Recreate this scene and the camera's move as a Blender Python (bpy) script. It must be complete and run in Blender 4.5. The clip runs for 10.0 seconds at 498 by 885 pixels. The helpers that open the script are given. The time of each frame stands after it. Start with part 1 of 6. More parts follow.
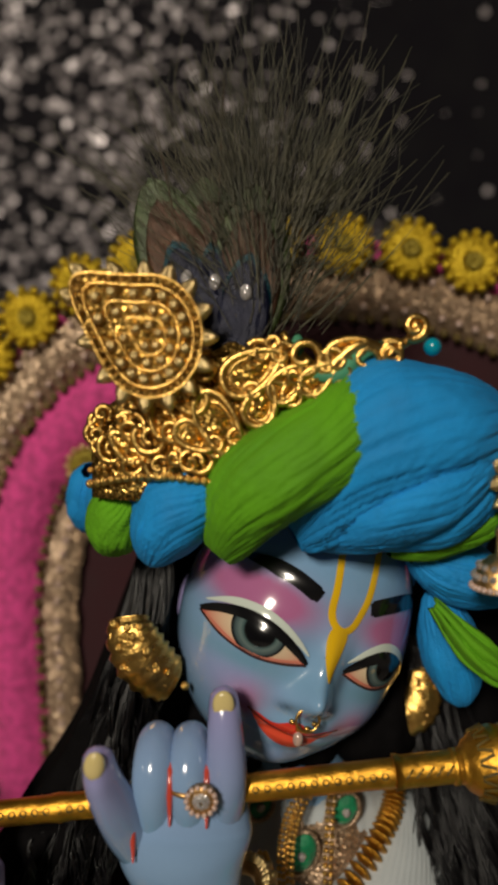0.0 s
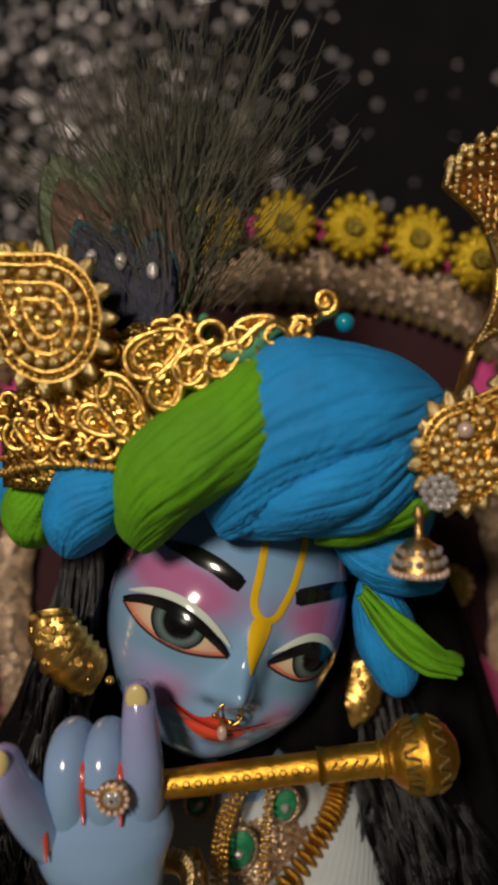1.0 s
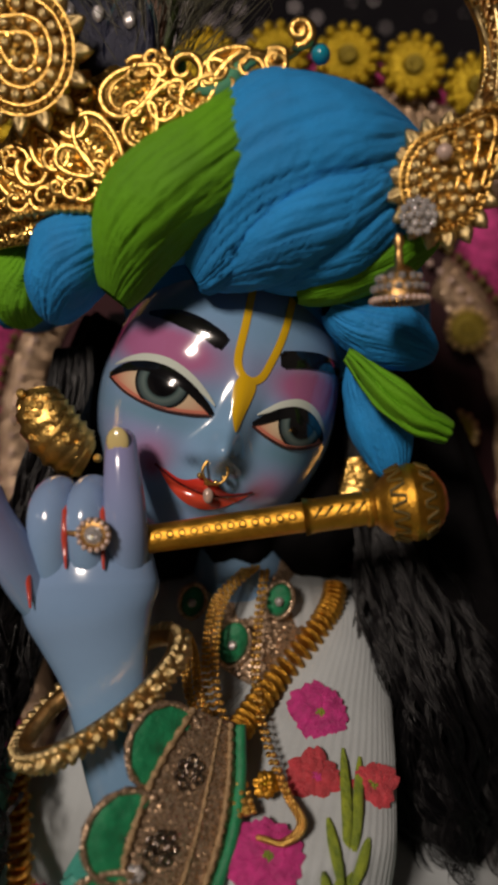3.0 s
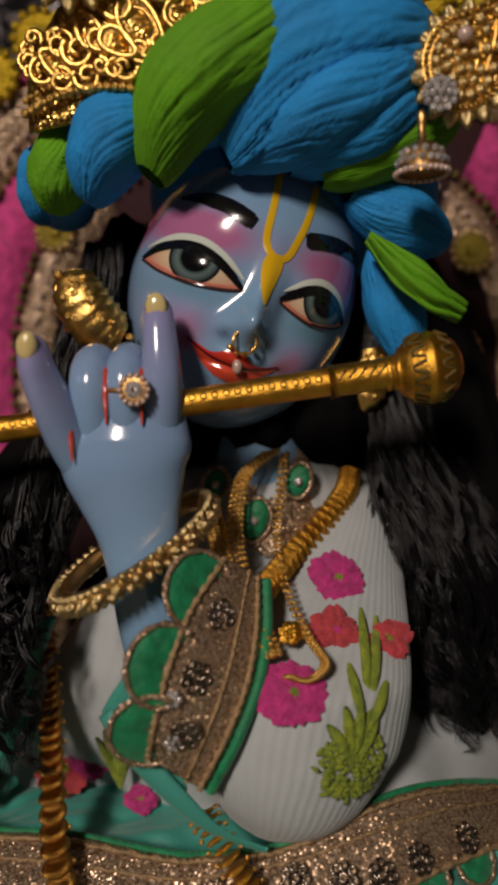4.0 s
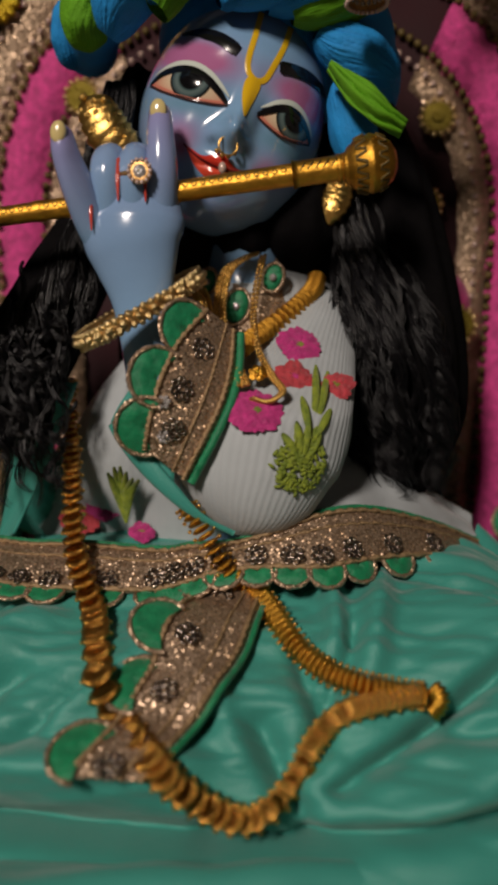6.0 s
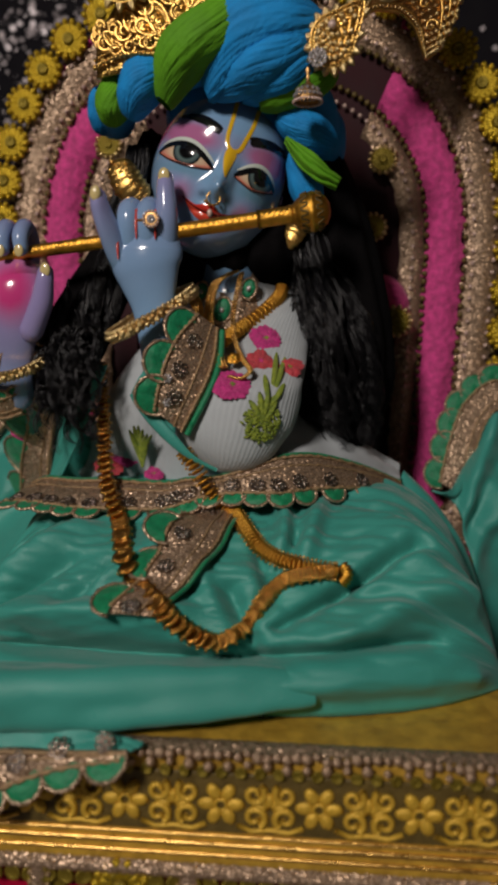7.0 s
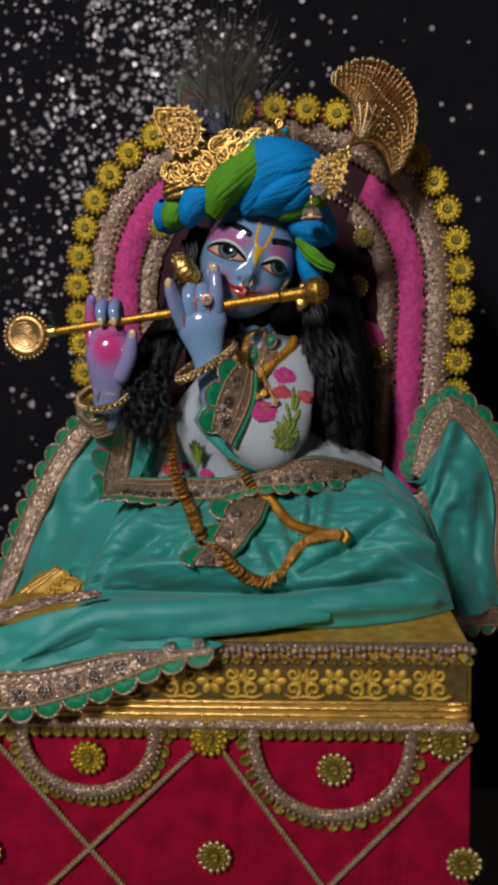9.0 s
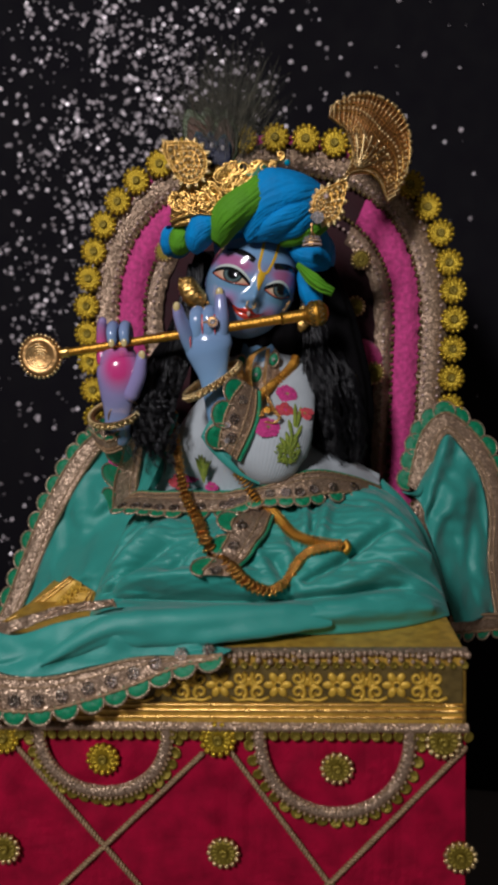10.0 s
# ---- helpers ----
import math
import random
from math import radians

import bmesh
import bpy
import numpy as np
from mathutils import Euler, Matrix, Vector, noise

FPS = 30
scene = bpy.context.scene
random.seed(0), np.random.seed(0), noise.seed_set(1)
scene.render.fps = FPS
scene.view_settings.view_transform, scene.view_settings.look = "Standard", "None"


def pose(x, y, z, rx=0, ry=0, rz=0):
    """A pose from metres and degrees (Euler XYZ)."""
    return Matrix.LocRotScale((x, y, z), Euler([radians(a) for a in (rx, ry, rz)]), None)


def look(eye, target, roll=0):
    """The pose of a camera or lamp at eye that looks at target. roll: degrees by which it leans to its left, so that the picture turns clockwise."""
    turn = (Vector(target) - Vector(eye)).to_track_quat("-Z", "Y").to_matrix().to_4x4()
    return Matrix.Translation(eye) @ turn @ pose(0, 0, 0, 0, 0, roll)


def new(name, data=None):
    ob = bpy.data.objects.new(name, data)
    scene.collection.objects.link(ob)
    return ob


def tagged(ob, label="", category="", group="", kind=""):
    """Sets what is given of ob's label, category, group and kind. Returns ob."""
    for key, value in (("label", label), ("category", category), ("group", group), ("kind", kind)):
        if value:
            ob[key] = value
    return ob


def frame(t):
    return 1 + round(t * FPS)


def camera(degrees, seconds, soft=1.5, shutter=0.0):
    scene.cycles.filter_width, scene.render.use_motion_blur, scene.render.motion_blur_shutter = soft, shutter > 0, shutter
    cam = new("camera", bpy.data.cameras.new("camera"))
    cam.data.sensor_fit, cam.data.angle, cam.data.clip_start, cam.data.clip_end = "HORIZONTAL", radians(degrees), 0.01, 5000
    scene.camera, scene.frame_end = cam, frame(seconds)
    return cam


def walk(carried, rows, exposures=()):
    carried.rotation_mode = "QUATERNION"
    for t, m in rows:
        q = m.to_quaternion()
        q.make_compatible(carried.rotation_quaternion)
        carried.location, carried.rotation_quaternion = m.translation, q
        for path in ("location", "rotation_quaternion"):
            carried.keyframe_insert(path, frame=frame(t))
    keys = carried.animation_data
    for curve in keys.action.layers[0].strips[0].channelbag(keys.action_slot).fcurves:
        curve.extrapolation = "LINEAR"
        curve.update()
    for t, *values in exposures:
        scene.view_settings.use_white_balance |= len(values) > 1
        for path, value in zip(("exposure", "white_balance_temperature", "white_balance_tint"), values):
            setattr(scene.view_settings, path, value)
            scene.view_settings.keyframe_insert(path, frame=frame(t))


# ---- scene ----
cam = camera(36.5, 10.0, soft=4.0)
METRES, EYE, TILT, LEAN, TURN = 0.6, 0.8, -4.0, 0.0, 0.0
PATH = [
    (0, (0.001, -0.006, 0.8), (-0.006, 1.989, 0.663), 0.5),
    (0.5, (0.01, -0.001, 0.799), (-0.012, 1.994, 0.659), -0.1),
    (1, (0.029, 0.002, 0.796), (-0.011, 1.996, 0.648), -0.8),
    (1.5, (0.05, 0.003, 0.785), (-0.014, 1.996, 0.642), -1.4),
    (2, (0.048, 0.005, 0.767), (-0.036, 1.998, 0.631), -1.9),
    (2.5, (0.04, 0.005, 0.748), (-0.051, 1.999, 0.621), -2.0),
    (2.7, (0.041, 0.004, 0.737), (-0.081, 1.997, 0.621), -1.8),
    (3.8, (0.032, -0.015, 0.695), (-0.059, 1.98, 0.576), -1.8),
    (4, (0.028, -0.017, 0.687), (-0.051, 1.978, 0.56), -1.3),
    (4.5, (0.032, -0.026, 0.667), (-0.059, 1.967, 0.527), -0.9),
    (5, (0.037, -0.041, 0.647), (-0.07, 1.95, 0.483), -0.6),
    (5.5, (0.036, -0.06, 0.627), (-0.085, 1.928, 0.439), -0.2),
    (6, (0.047, -0.086, 0.62), (-0.091, 1.899, 0.412), 0.0),
    (6.2, (0.054, -0.103, 0.619), (-0.098, 1.881, 0.412), 0.2),
    (7.3, (0.081, -0.245, 0.624), (-0.116, 1.728, 0.357), -0.1),
    (7.5, (0.073, -0.265, 0.625), (-0.123, 1.706, 0.352), 0.1),
    (8, (0.06, -0.318, 0.632), (-0.147, 1.651, 0.347), 0.2),
    (8.5, (0.056, -0.37, 0.644), (-0.144, 1.6, 0.366), -0.9),
    (9, (0.065, -0.39, 0.654), (-0.095, 1.587, 0.396), -1.5),
    (9.5, (0.064, -0.402, 0.662), (-0.086, 1.578, 0.416), -1.7),
    (10, (0.06, -0.419, 0.664), (-0.087, 1.561, 0.426), -1.7),
]
walk(cam, [(t, look(eye, target, roll)) for t, eye, target, roll in PATH], [(0, -0.32, 6850, 3), (1.5, -0.38, 7000, 9), (2.5, -0.50, 7000, 13), (4.5, -0.56, 6900, 13), (6, -0.36, 6750, 12), (7.5, -0.58, 6100, 11), (8, -0.42, 5850, 11), (10, -0.34, 5650, 12)])

# ---- light ----
world = bpy.data.worlds.new("room_air")
world.use_nodes = True
world.node_tree.nodes["Background"].inputs["Color"].default_value = (0.9, 0.95, 1.0, 1)
world.node_tree.nodes["Background"].inputs["Strength"].default_value = 0.006
scene.world = world


def area_lamp(name, eye, target, sx, sy, watts, colour):
    data = bpy.data.lights.new(name, "AREA")
    data.shape, data.size, data.size_y, data.energy, data.color = "RECTANGLE", sx, sy, watts, colour
    ob = new(name, data)
    ob.matrix_world = look(eye, target)
    return ob


area_lamp("room_lamp", (-0.44, -1.17, 1.42), (0.02, 0.2, 0.60), 0.20, 0.30, 27.0, (1.0, 0.89, 0.80))

# ---- materials ----
def mat(name, colour, rough=0.5, metal=0.0, scale=60.0, vary=0.25, bump=0.15, fine=900.0, coat=0.0, sheen=0.0, dark=None, attr="", islands=0.0, gleam=0.5):
    """A surface with a coarse and a fine variation of colour, gloss and relief. Sizes are in waves a metre."""
    m = bpy.data.materials.new(name)
    m.use_nodes = True
    n, l = m.node_tree.nodes, m.node_tree.links
    b = n["Principled BSDF"]
    pos = n.new("ShaderNodeTexCoord")
    coarse, grain = n.new("ShaderNodeTexNoise"), n.new("ShaderNodeTexNoise")
    for t, s in ((coarse, scale), (grain, fine)):
        t.inputs["Scale"].default_value, t.inputs["Detail"].default_value = s, 4
        l.new(pos.outputs["Object"], t.inputs["Vector"])
    mix = n.new("ShaderNodeMix")
    mix.data_type = "RGBA"
    low = dark or tuple(c * (1 - vary * 1.6) for c in colour)
    mix.inputs[6].default_value, mix.inputs[7].default_value = (*low, 1), (*colour, 1)
    both = n.new("ShaderNodeMath")
    both.operation = "MULTIPLY_ADD"
    both.inputs[1].default_value = 0.5
    l.new(grain.outputs["Fac"], both.inputs[0])
    half = n.new("ShaderNodeMath")
    half.operation = "MULTIPLY_ADD"
    half.inputs[1].default_value, half.inputs[2].default_value = 1.6, -0.55
    l.new(coarse.outputs["Fac"], half.inputs[0])
    l.new(half.outputs[0], both.inputs[2])
    both.use_clamp = True
    l.new(both.outputs[0], mix.inputs[0])
    out = mix.outputs[2]
    if attr:
        a = n.new("ShaderNodeAttribute")
        a.attribute_name = attr
        mul = n.new("ShaderNodeMix")
        mul.data_type, mul.blend_type = "RGBA", "MULTIPLY"
        mul.inputs[0].default_value = 1.0
        l.new(a.outputs["Color"], mul.inputs[6])
        l.new(out, mul.inputs[7])
        out = mul.outputs[2]
    if islands:
        g = n.new("ShaderNodeNewGeometry")
        hsv = n.new("ShaderNodeHueSaturation")
        rng = n.new("ShaderNodeMapRange")
        rng.inputs["To Min"].default_value, rng.inputs["To Max"].default_value = 1 - islands, 1 + islands
        l.new(g.outputs["Random Per Island"], rng.inputs["Value"])
        l.new(rng.outputs[0], hsv.inputs["Value"])
        l.new(out, hsv.inputs["Color"])
        out = hsv.outputs[0]
    l.new(out, b.inputs["Base Color"])
    r = n.new("ShaderNodeMapRange")
    r.inputs["To Min"].default_value, r.inputs["To Max"].default_value = max(0.02, rough * 0.8), min(1, rough * 1.2)
    l.new(coarse.outputs["Fac"], r.inputs["Value"])
    l.new(r.outputs[0], b.inputs["Roughness"])
    b.inputs["Metallic"].default_value, b.inputs["Specular IOR Level"].default_value = metal, gleam
    b.inputs["Coat Weight"].default_value, b.inputs["Coat Roughness"].default_value = coat, 0.05
    b.inputs["Sheen Weight"].default_value, b.inputs["Sheen Roughness"].default_value = sheen, 0.4
    if bump:
        bp = n.new("ShaderNodeBump")
        bp.inputs["Strength"].default_value, bp.inputs["Distance"].default_value = bump, 0.001
        l.new(both.outputs[0], bp.inputs["Height"])
        l.new(bp.outputs[0], b.inputs["Normal"])
    return m


M_ENAMEL = mat("enamel_paint", (1, 1, 1), 0.16, 0, 45, 0.05, 0.02, 500, coat=0.6, attr="paint")
M_GOLD = mat("gold_metal", (0.90, 0.56, 0.16), 0.29, 1.0, 160, 0.25, 0.35, 1500)
M_AMBER = mat("amber_gold", (0.86, 0.44, 0.06), 0.38, 1.0, 200, 0.3, 0.4, 1800)
M_PALEGOLD = mat("pale_gold", (0.88, 0.66, 0.32), 0.32, 1.0, 200, 0.25, 0.3, 1500)
M_COPPER = mat("copper_gold", (0.80, 0.47, 0.18), 0.38, 1.0, 220, 0.3, 0.35, 1500)
M_YELLOW = mat("yellow_foil", (0.72, 0.50, 0.03), 0.3, 0.75, 180, 0.35, 0.3, 1200)
M_OLIVE = mat("olive_foil", (0.36, 0.27, 0.03), 0.35, 0.6, 180, 0.35, 0.3, 1200)
M_SATIN = mat("teal_satin", (0.050, 0.335, 0.275), 0.40, 0, 24, 0.12, 0.65, 1700, gleam=0.5, sheen=0.2)
M_GREENEMB = mat("green_thread", (0.0, 0.27, 0.105), 0.45, 0, 250, 0.35, 0.6, 2200, sheen=0.3)


def glitter(name, light, dark, cells, rough, metal):
    """Threads set with tiny facets, each with its own tone and tilt."""
    m = mat(name, light, rough, metal, 300, 0.5, 0.8, 1500, dark=dark)
    n, l = m.node_tree.nodes, m.node_tree.links
    b = n["Principled BSDF"]
    pos = n.new("ShaderNodeTexCoord")
    v = n.new("ShaderNodeTexVoronoi")
    v.inputs["Scale"].default_value = cells
    l.new(pos.outputs["Object"], v.inputs["Vector"])
    sep = n.new("ShaderNodeSeparateColor")
    l.new(v.outputs["Color"], sep.inputs[0])
    ramp = n.new("ShaderNodeValToRGB")
    ramp.color_ramp.elements[0].color, ramp.color_ramp.elements[1].color = (*dark, 1), (*light, 1)
    ramp.color_ramp.elements[0].position, ramp.color_ramp.elements[1].position = 0.15, 0.85
    l.new(sep.outputs[0], ramp.inputs[0])
    l.new(ramp.outputs[0], b.inputs["Base Color"])
    g = n.new("ShaderNodeNewGeometry")
    off = n.new("ShaderNodeVectorMath")
    off.operation = "MULTIPLY_ADD"
    l.new(v.outputs["Color"], off.inputs[0])
    off.inputs[1].default_value, off.inputs[2].default_value = (1.1, 1.1, 1.1), (-0.55, -0.55, -0.55)
    add = n.new("ShaderNodeVectorMath")
    add.operation = "ADD"
    l.new(g.outputs["Normal"], add.inputs[0])
    l.new(off.outputs[0], add.inputs[1])
    nrm = n.new("ShaderNodeVectorMath")
    nrm.operation = "NORMALIZE"
    l.new(add.outputs[0], nrm.inputs[0])
    l.new(nrm.outputs[0], b.inputs["Normal"])
    return m


M_LACE = glitter("glitter_lace", (0.70, 0.51, 0.36), (0.24, 0.155, 0.09), 1700, 0.36, 0.7)
M_GRAIN = glitter("granulated_gold", (0.90, 0.58, 0.16), (0.25, 0.13, 0.02), 1800, 0.3, 1.0)
M_GARLAND = mat("garland_gold", (0.84, 0.43, 0.09), 0.24, 1.0, 300, 0.4, 0.4, 1500)
M_CLOTHBLUE = mat("blue_cotton", (0.003, 0.29, 0.72), 0.8, 0, 60, 0.25, 0.6, 1600)
M_CLOTHGREEN = mat("green_cotton", (0.12, 0.38, 0.002), 0.8, 0, 60, 0.25, 0.6, 1600)
M_WHITE = mat("white_crepe", (0.44, 0.48, 0.50), 0.75, 0, 70, 0.1, 0.35, 2200, sheen=0.2)
M_PINKEMB = mat("pink_thread", (0.68, 0.03, 0.26), 0.5, 0, 300, 0.35, 0.8, 2400, sheen=0.3)
M_REDEMB = mat("red_thread", (0.62, 0.05, 0.07), 0.5, 0, 300, 0.35, 0.8, 2400, sheen=0.3)
M_LEAFEMB = mat("leaf_thread", (0.32, 0.38, 0.02), 0.55, 0, 300, 0.45, 0.8, 2400, sheen=0.2, dark=(0.06, 0.12, 0.01))
M_HAIRMASS = mat("matte_black_fibre", (0.006, 0.0055, 0.006), 0.95, 0, 200, 0.3, 0.3, 2500, gleam=0.03)
M_HAIR = mat("black_fibre", (0.006, 0.0055, 0.007), 0.32, 0, 200, 0.3, 0.3, 2500, gleam=0.38)
M_VELVET = mat("red_velvet", (0.42, 0.001, 0.034), 0.75, 0, 55, 0.4, 0.6, 1800, gleam=0.15, dark=(0.17, 0.0, 0.014))
M_MAROON = mat("maroon_velvet", (0.035, 0.003, 0.007), 0.9, 0, 40, 0.3, 0.3, 1500, sheen=0.03)
M_PINK = mat("pink_plush", (0.85, 0.075, 0.34), 0.85, 0, 220, 0.4, 1.0, 1200, sheen=0.2)
M_BROCADE = mat("gold_brocade", (0.78, 0.48, 0.06), 0.42, 0.3, 120, 0.35, 0.5, 1600, dark=(0.34, 0.19, 0.025))
M_WEAVE = mat("raised_gold_weave", (0.80, 0.50, 0.05), 0.42, 0.3, 200, 0.25, 0.6, 1800)
M_SMOKE = mat("smoky_sequin", (0.46, 0.38, 0.31), 0.22, 1.0, 300, 0.4, 0.2, 1500)
M_BROCDARK = mat("dark_brocade", (0.17, 0.115, 0.025), 0.5, 0.2, 160, 0.4, 0.5, 1600)
M_CORD = mat("tan_cord", (0.50, 0.33, 0.17), 0.5, 0.3, 400, 0.4, 0.7, 2000)
M_PEARL = mat("rose_pearl", (0.72, 0.52, 0.44), 0.25, 0.15, 300, 0.25, 0.1, 900, coat=0.4)
M_STONE = mat("clear_stone", (0.85, 0.80, 0.78), 0.08, 0.55, 500, 0.4, 0.6, 1500)
M_BLACKCLOTH = mat("black_cloth", (0.0035, 0.0024, 0.0055), 0.9, 0, 30, 0.3, 0.3, 900, gleam=0.25)
M_SEQUIN = mat("silver_sequin", (0.78, 0.70, 0.72), 0.4, 0.25, 30, 0.2, 0, 900, islands=0.45)
M_ROOM = mat("grey_wall", (0.24, 0.22, 0.20), 0.9, 0, 3, 0.12, 0.1, 60)
M_FEATHER = mat("feather_barb", (0.12, 0.105, 0.065), 0.5, 0.1, 120, 0.5, 0.2, 1500, dark=(0.02, 0.026, 0.012), islands=0.6)
M_FEATHGREEN = mat("feather_green", (0.06, 0.09, 0.02), 0.4, 0.2, 120, 0.5, 0.5, 2200, dark=(0.015, 0.025, 0.006))
M_FEATHBROWN = mat("feather_bronze", (0.10, 0.045, 0.022), 0.4, 0.3, 150, 0.4, 0.6, 2400)
M_FEATHBLUE = mat("feather_blue", (0.002, 0.004, 0.026), 0.3, 0.3, 150, 0.4, 0.6, 2400)
M_FEATHTEAL = mat("feather_teal", (0.0, 0.05, 0.07), 0.35, 0.3, 150, 0.4, 0.6, 2400)
M_TURQ = mat("turquoise_bead", (0.0, 0.28, 0.40), 0.2, 0, 200, 0.3, 0.1, 900, coat=0.4)
M_PLASTICGREEN = mat("green_felt", (0.06, 0.30, 0.16), 0.7, 0, 200, 0.3, 0.4, 1500)


# ---- mesh tools ----
V = Vector


class MB:
    """Gathers the points, faces and point colours of one mesh."""

    def __init__(self):
        self.flat = False
        self.v, self.f, self.c = [], [], []

    def grid(self, rows, close_u=False, close_v=False, col=(1, 1, 1)):
        o, nu, nv = len(self.v), len(rows), len(rows[0])
        for i, r in enumerate(rows):
            for j, p in enumerate(r):
                self.v.append(tuple(p))
                self.c.append(col(i / max(1, nu - 1), j / max(1, nv - 1), p) if callable(col) else col)
        for i in range(nu if close_u else nu - 1):
            for j in range(nv if close_v else nv - 1):
                a, b = (i + 1) % nu, (j + 1) % nv
                self.f.append((o + i * nv + j, o + a * nv + j, o + a * nv + b, o + i * nv + b))
        return self

    def tube(self, path, r, seg=8, col=(1, 1, 1), flat=1.0, up=None, caps=True):
        path = [V(p) for p in path]
        n = len(path)
        rr = (lambda k: r) if not callable(r) else r
        prev, rows = None, []
        for i, p in enumerate(path):
            d = (path[min(n - 1, i + 1)] - path[max(0, i - 1)]).normalized()
            if prev is None:
                a = V(up) if up else (V((0, 0, 1)) if abs(d.z) < 0.8 else V((1, 0, 0)))
            else:
                a = prev
            a = (a - d * a.dot(d)).normalized()
            prev, b = a, d.cross(a)
            q = rr(i / max(1, n - 1))
            rows.append([p + a * (q * math.cos(2 * math.pi * k / seg)) + b * (q * flat * math.sin(2 * math.pi * k / seg)) for k in range(seg)])
        o = len(self.v)
        self.grid(rows, close_v=True, col=col)
        if caps:
            self.f.append(tuple(o + k for k in range(seg))[::-1])
            self.f.append(tuple(o + (n - 1) * seg + k for k in range(seg)))
        return self

    def ring(self, path, r, seg=6, col=(1, 1, 1)):
        """A closed tube."""
        path = [V(p) for p in path]
        n, rows = len(path), []
        mid = sum(path, V()) / n
        for i, p in enumerate(path):
            d = (path[(i + 1) % n] - path[i - 1]).normalized()
            a = (p - mid)
            a = (a - d * a.dot(d)).normalized()
            b = d.cross(a)
            rows.append([p + a * (r * math.cos(2 * math.pi * k / seg)) + b * (r * math.sin(2 * math.pi * k / seg)) for k in range(seg)])
        return self.grid(rows, True, True, col)

    def ball(self, c, r, seg=8, rings=5, size=(1, 1, 1), axes=None, col=(1, 1, 1)):
        c = V(c)
        ax = axes or (V((1, 0, 0)), V((0, 1, 0)), V((0, 0, 1)))
        rows = []
        for i in range(rings + 1):
            a = math.pi * (i + 0.02 * (i == 0) - 0.02 * (i == rings)) / rings
            rows.append([c + ax[0] * (r * size[0] * math.sin(a) * math.cos(2 * math.pi * k / seg)) + ax[1] * (r * size[1] * math.sin(a) * math.sin(2 * math.pi * k / seg)) + ax[2] * (r * size[2] * math.cos(a)) for k in range(seg)])
        return self.grid(rows, close_v=True, col=col)

    def lathe(self, profile, origin, axis, seg=16, col=(1, 1, 1)):
        axis = V(axis).normalized()
        a = axis.orthogonal().normalized()
        b = axis.cross(a)
        rows = [[V(origin) + axis * h + a * (r * math.cos(2 * math.pi * k / seg)) + b * (r * math.sin(2 * math.pi * k / seg)) for k in range(seg)] for r, h in profile]
        return self.grid(rows, close_v=True, col=col)

    def box(self, lo, hi, bev=0.002):
        self.flat = True
        x0, y0, z0 = lo
        x1, y1, z1 = hi
        rows = []
        for z, e in ((z0, bev), (z0 + bev, 0), (z1 - bev, 0), (z1, bev)):
            rows.append([(x0 + e + bev, y0 + e, z), (x1 - e - bev, y0 + e, z), (x1 - e, y0 + e + bev, z), (x1 - e, y1 - e - bev, z), (x1 - e - bev, y1 - e, z), (x0 + e + bev, y1 - e, z), (x0 + e, y1 - e - bev, z), (x0 + e, y0 + e + bev, z)])
        o = len(self.v)
        self.grid(rows, close_v=True)
        self.f.append(tuple(o + k for k in range(8))[::-1])
        self.f.append(tuple(o + 24 + k for k in range(8)))
        return self

    def mesh(self, name, material, smooth=True, paint=False):
        me = bpy.data.meshes.new(name)
        me.from_pydata(self.v, [], self.f)
        me.materials.append(material)
        if smooth and not self.flat:
            me.polygons.foreach_set("use_smooth", [True] * len(me.polygons))
        if paint:
            ca = me.color_attributes.new("paint", "FLOAT_COLOR", "POINT")
            ca.data.foreach_set("color", [q for c in self.c for q in (*c, 1.0)])
        me.update()
        return me


def thing(name, base, label, category, group=""):
    ob = new(name)
    ob.empty_display_size = 0.01
    ob.matrix_world = Matrix.Translation(base)
    return tagged(ob, label, category, group)


def hang(ob, parent):
    """Makes ob, built in place, a part of its parent."""
    ob.parent = parent
    up, m = parent, Matrix()
    while up is not None:
        m = up.matrix_basis.copy() @ m if up.parent is None else up.matrix_parent_inverse @ up.matrix_basis @ m
        up = up.parent
    ob.matrix_parent_inverse = m.inverted()
    return ob


def part(name, mb, material, parent=None, label="", kind="", smooth=True, thick=0.0):
    data = mb if isinstance(mb, bpy.types.Mesh) else mb.mesh(name, material, smooth)
    ob = new(name, data)
    if thick:
        s = ob.modifiers.new("thickness", "SOLIDIFY")
        s.thickness, s.offset = thick, 0
    if parent is not None:
        hang(ob, parent)
    return tagged(ob, label, kind=kind)


def placed(name, data, loc, parent, scale=1.0, rz=0.0, label="", turn=None):
    """A piece that shares its mesh with its like, moved to loc."""
    ob = new(name, data)
    ob.matrix_basis = (Matrix.Translation(loc) @ (turn or Matrix.Rotation(rz, 4, "Y")) @ Matrix.Scale(scale, 4))
    keep = ob.matrix_basis.copy()
    hang(ob, parent)
    ob.matrix_basis = keep
    return tagged(ob, label)


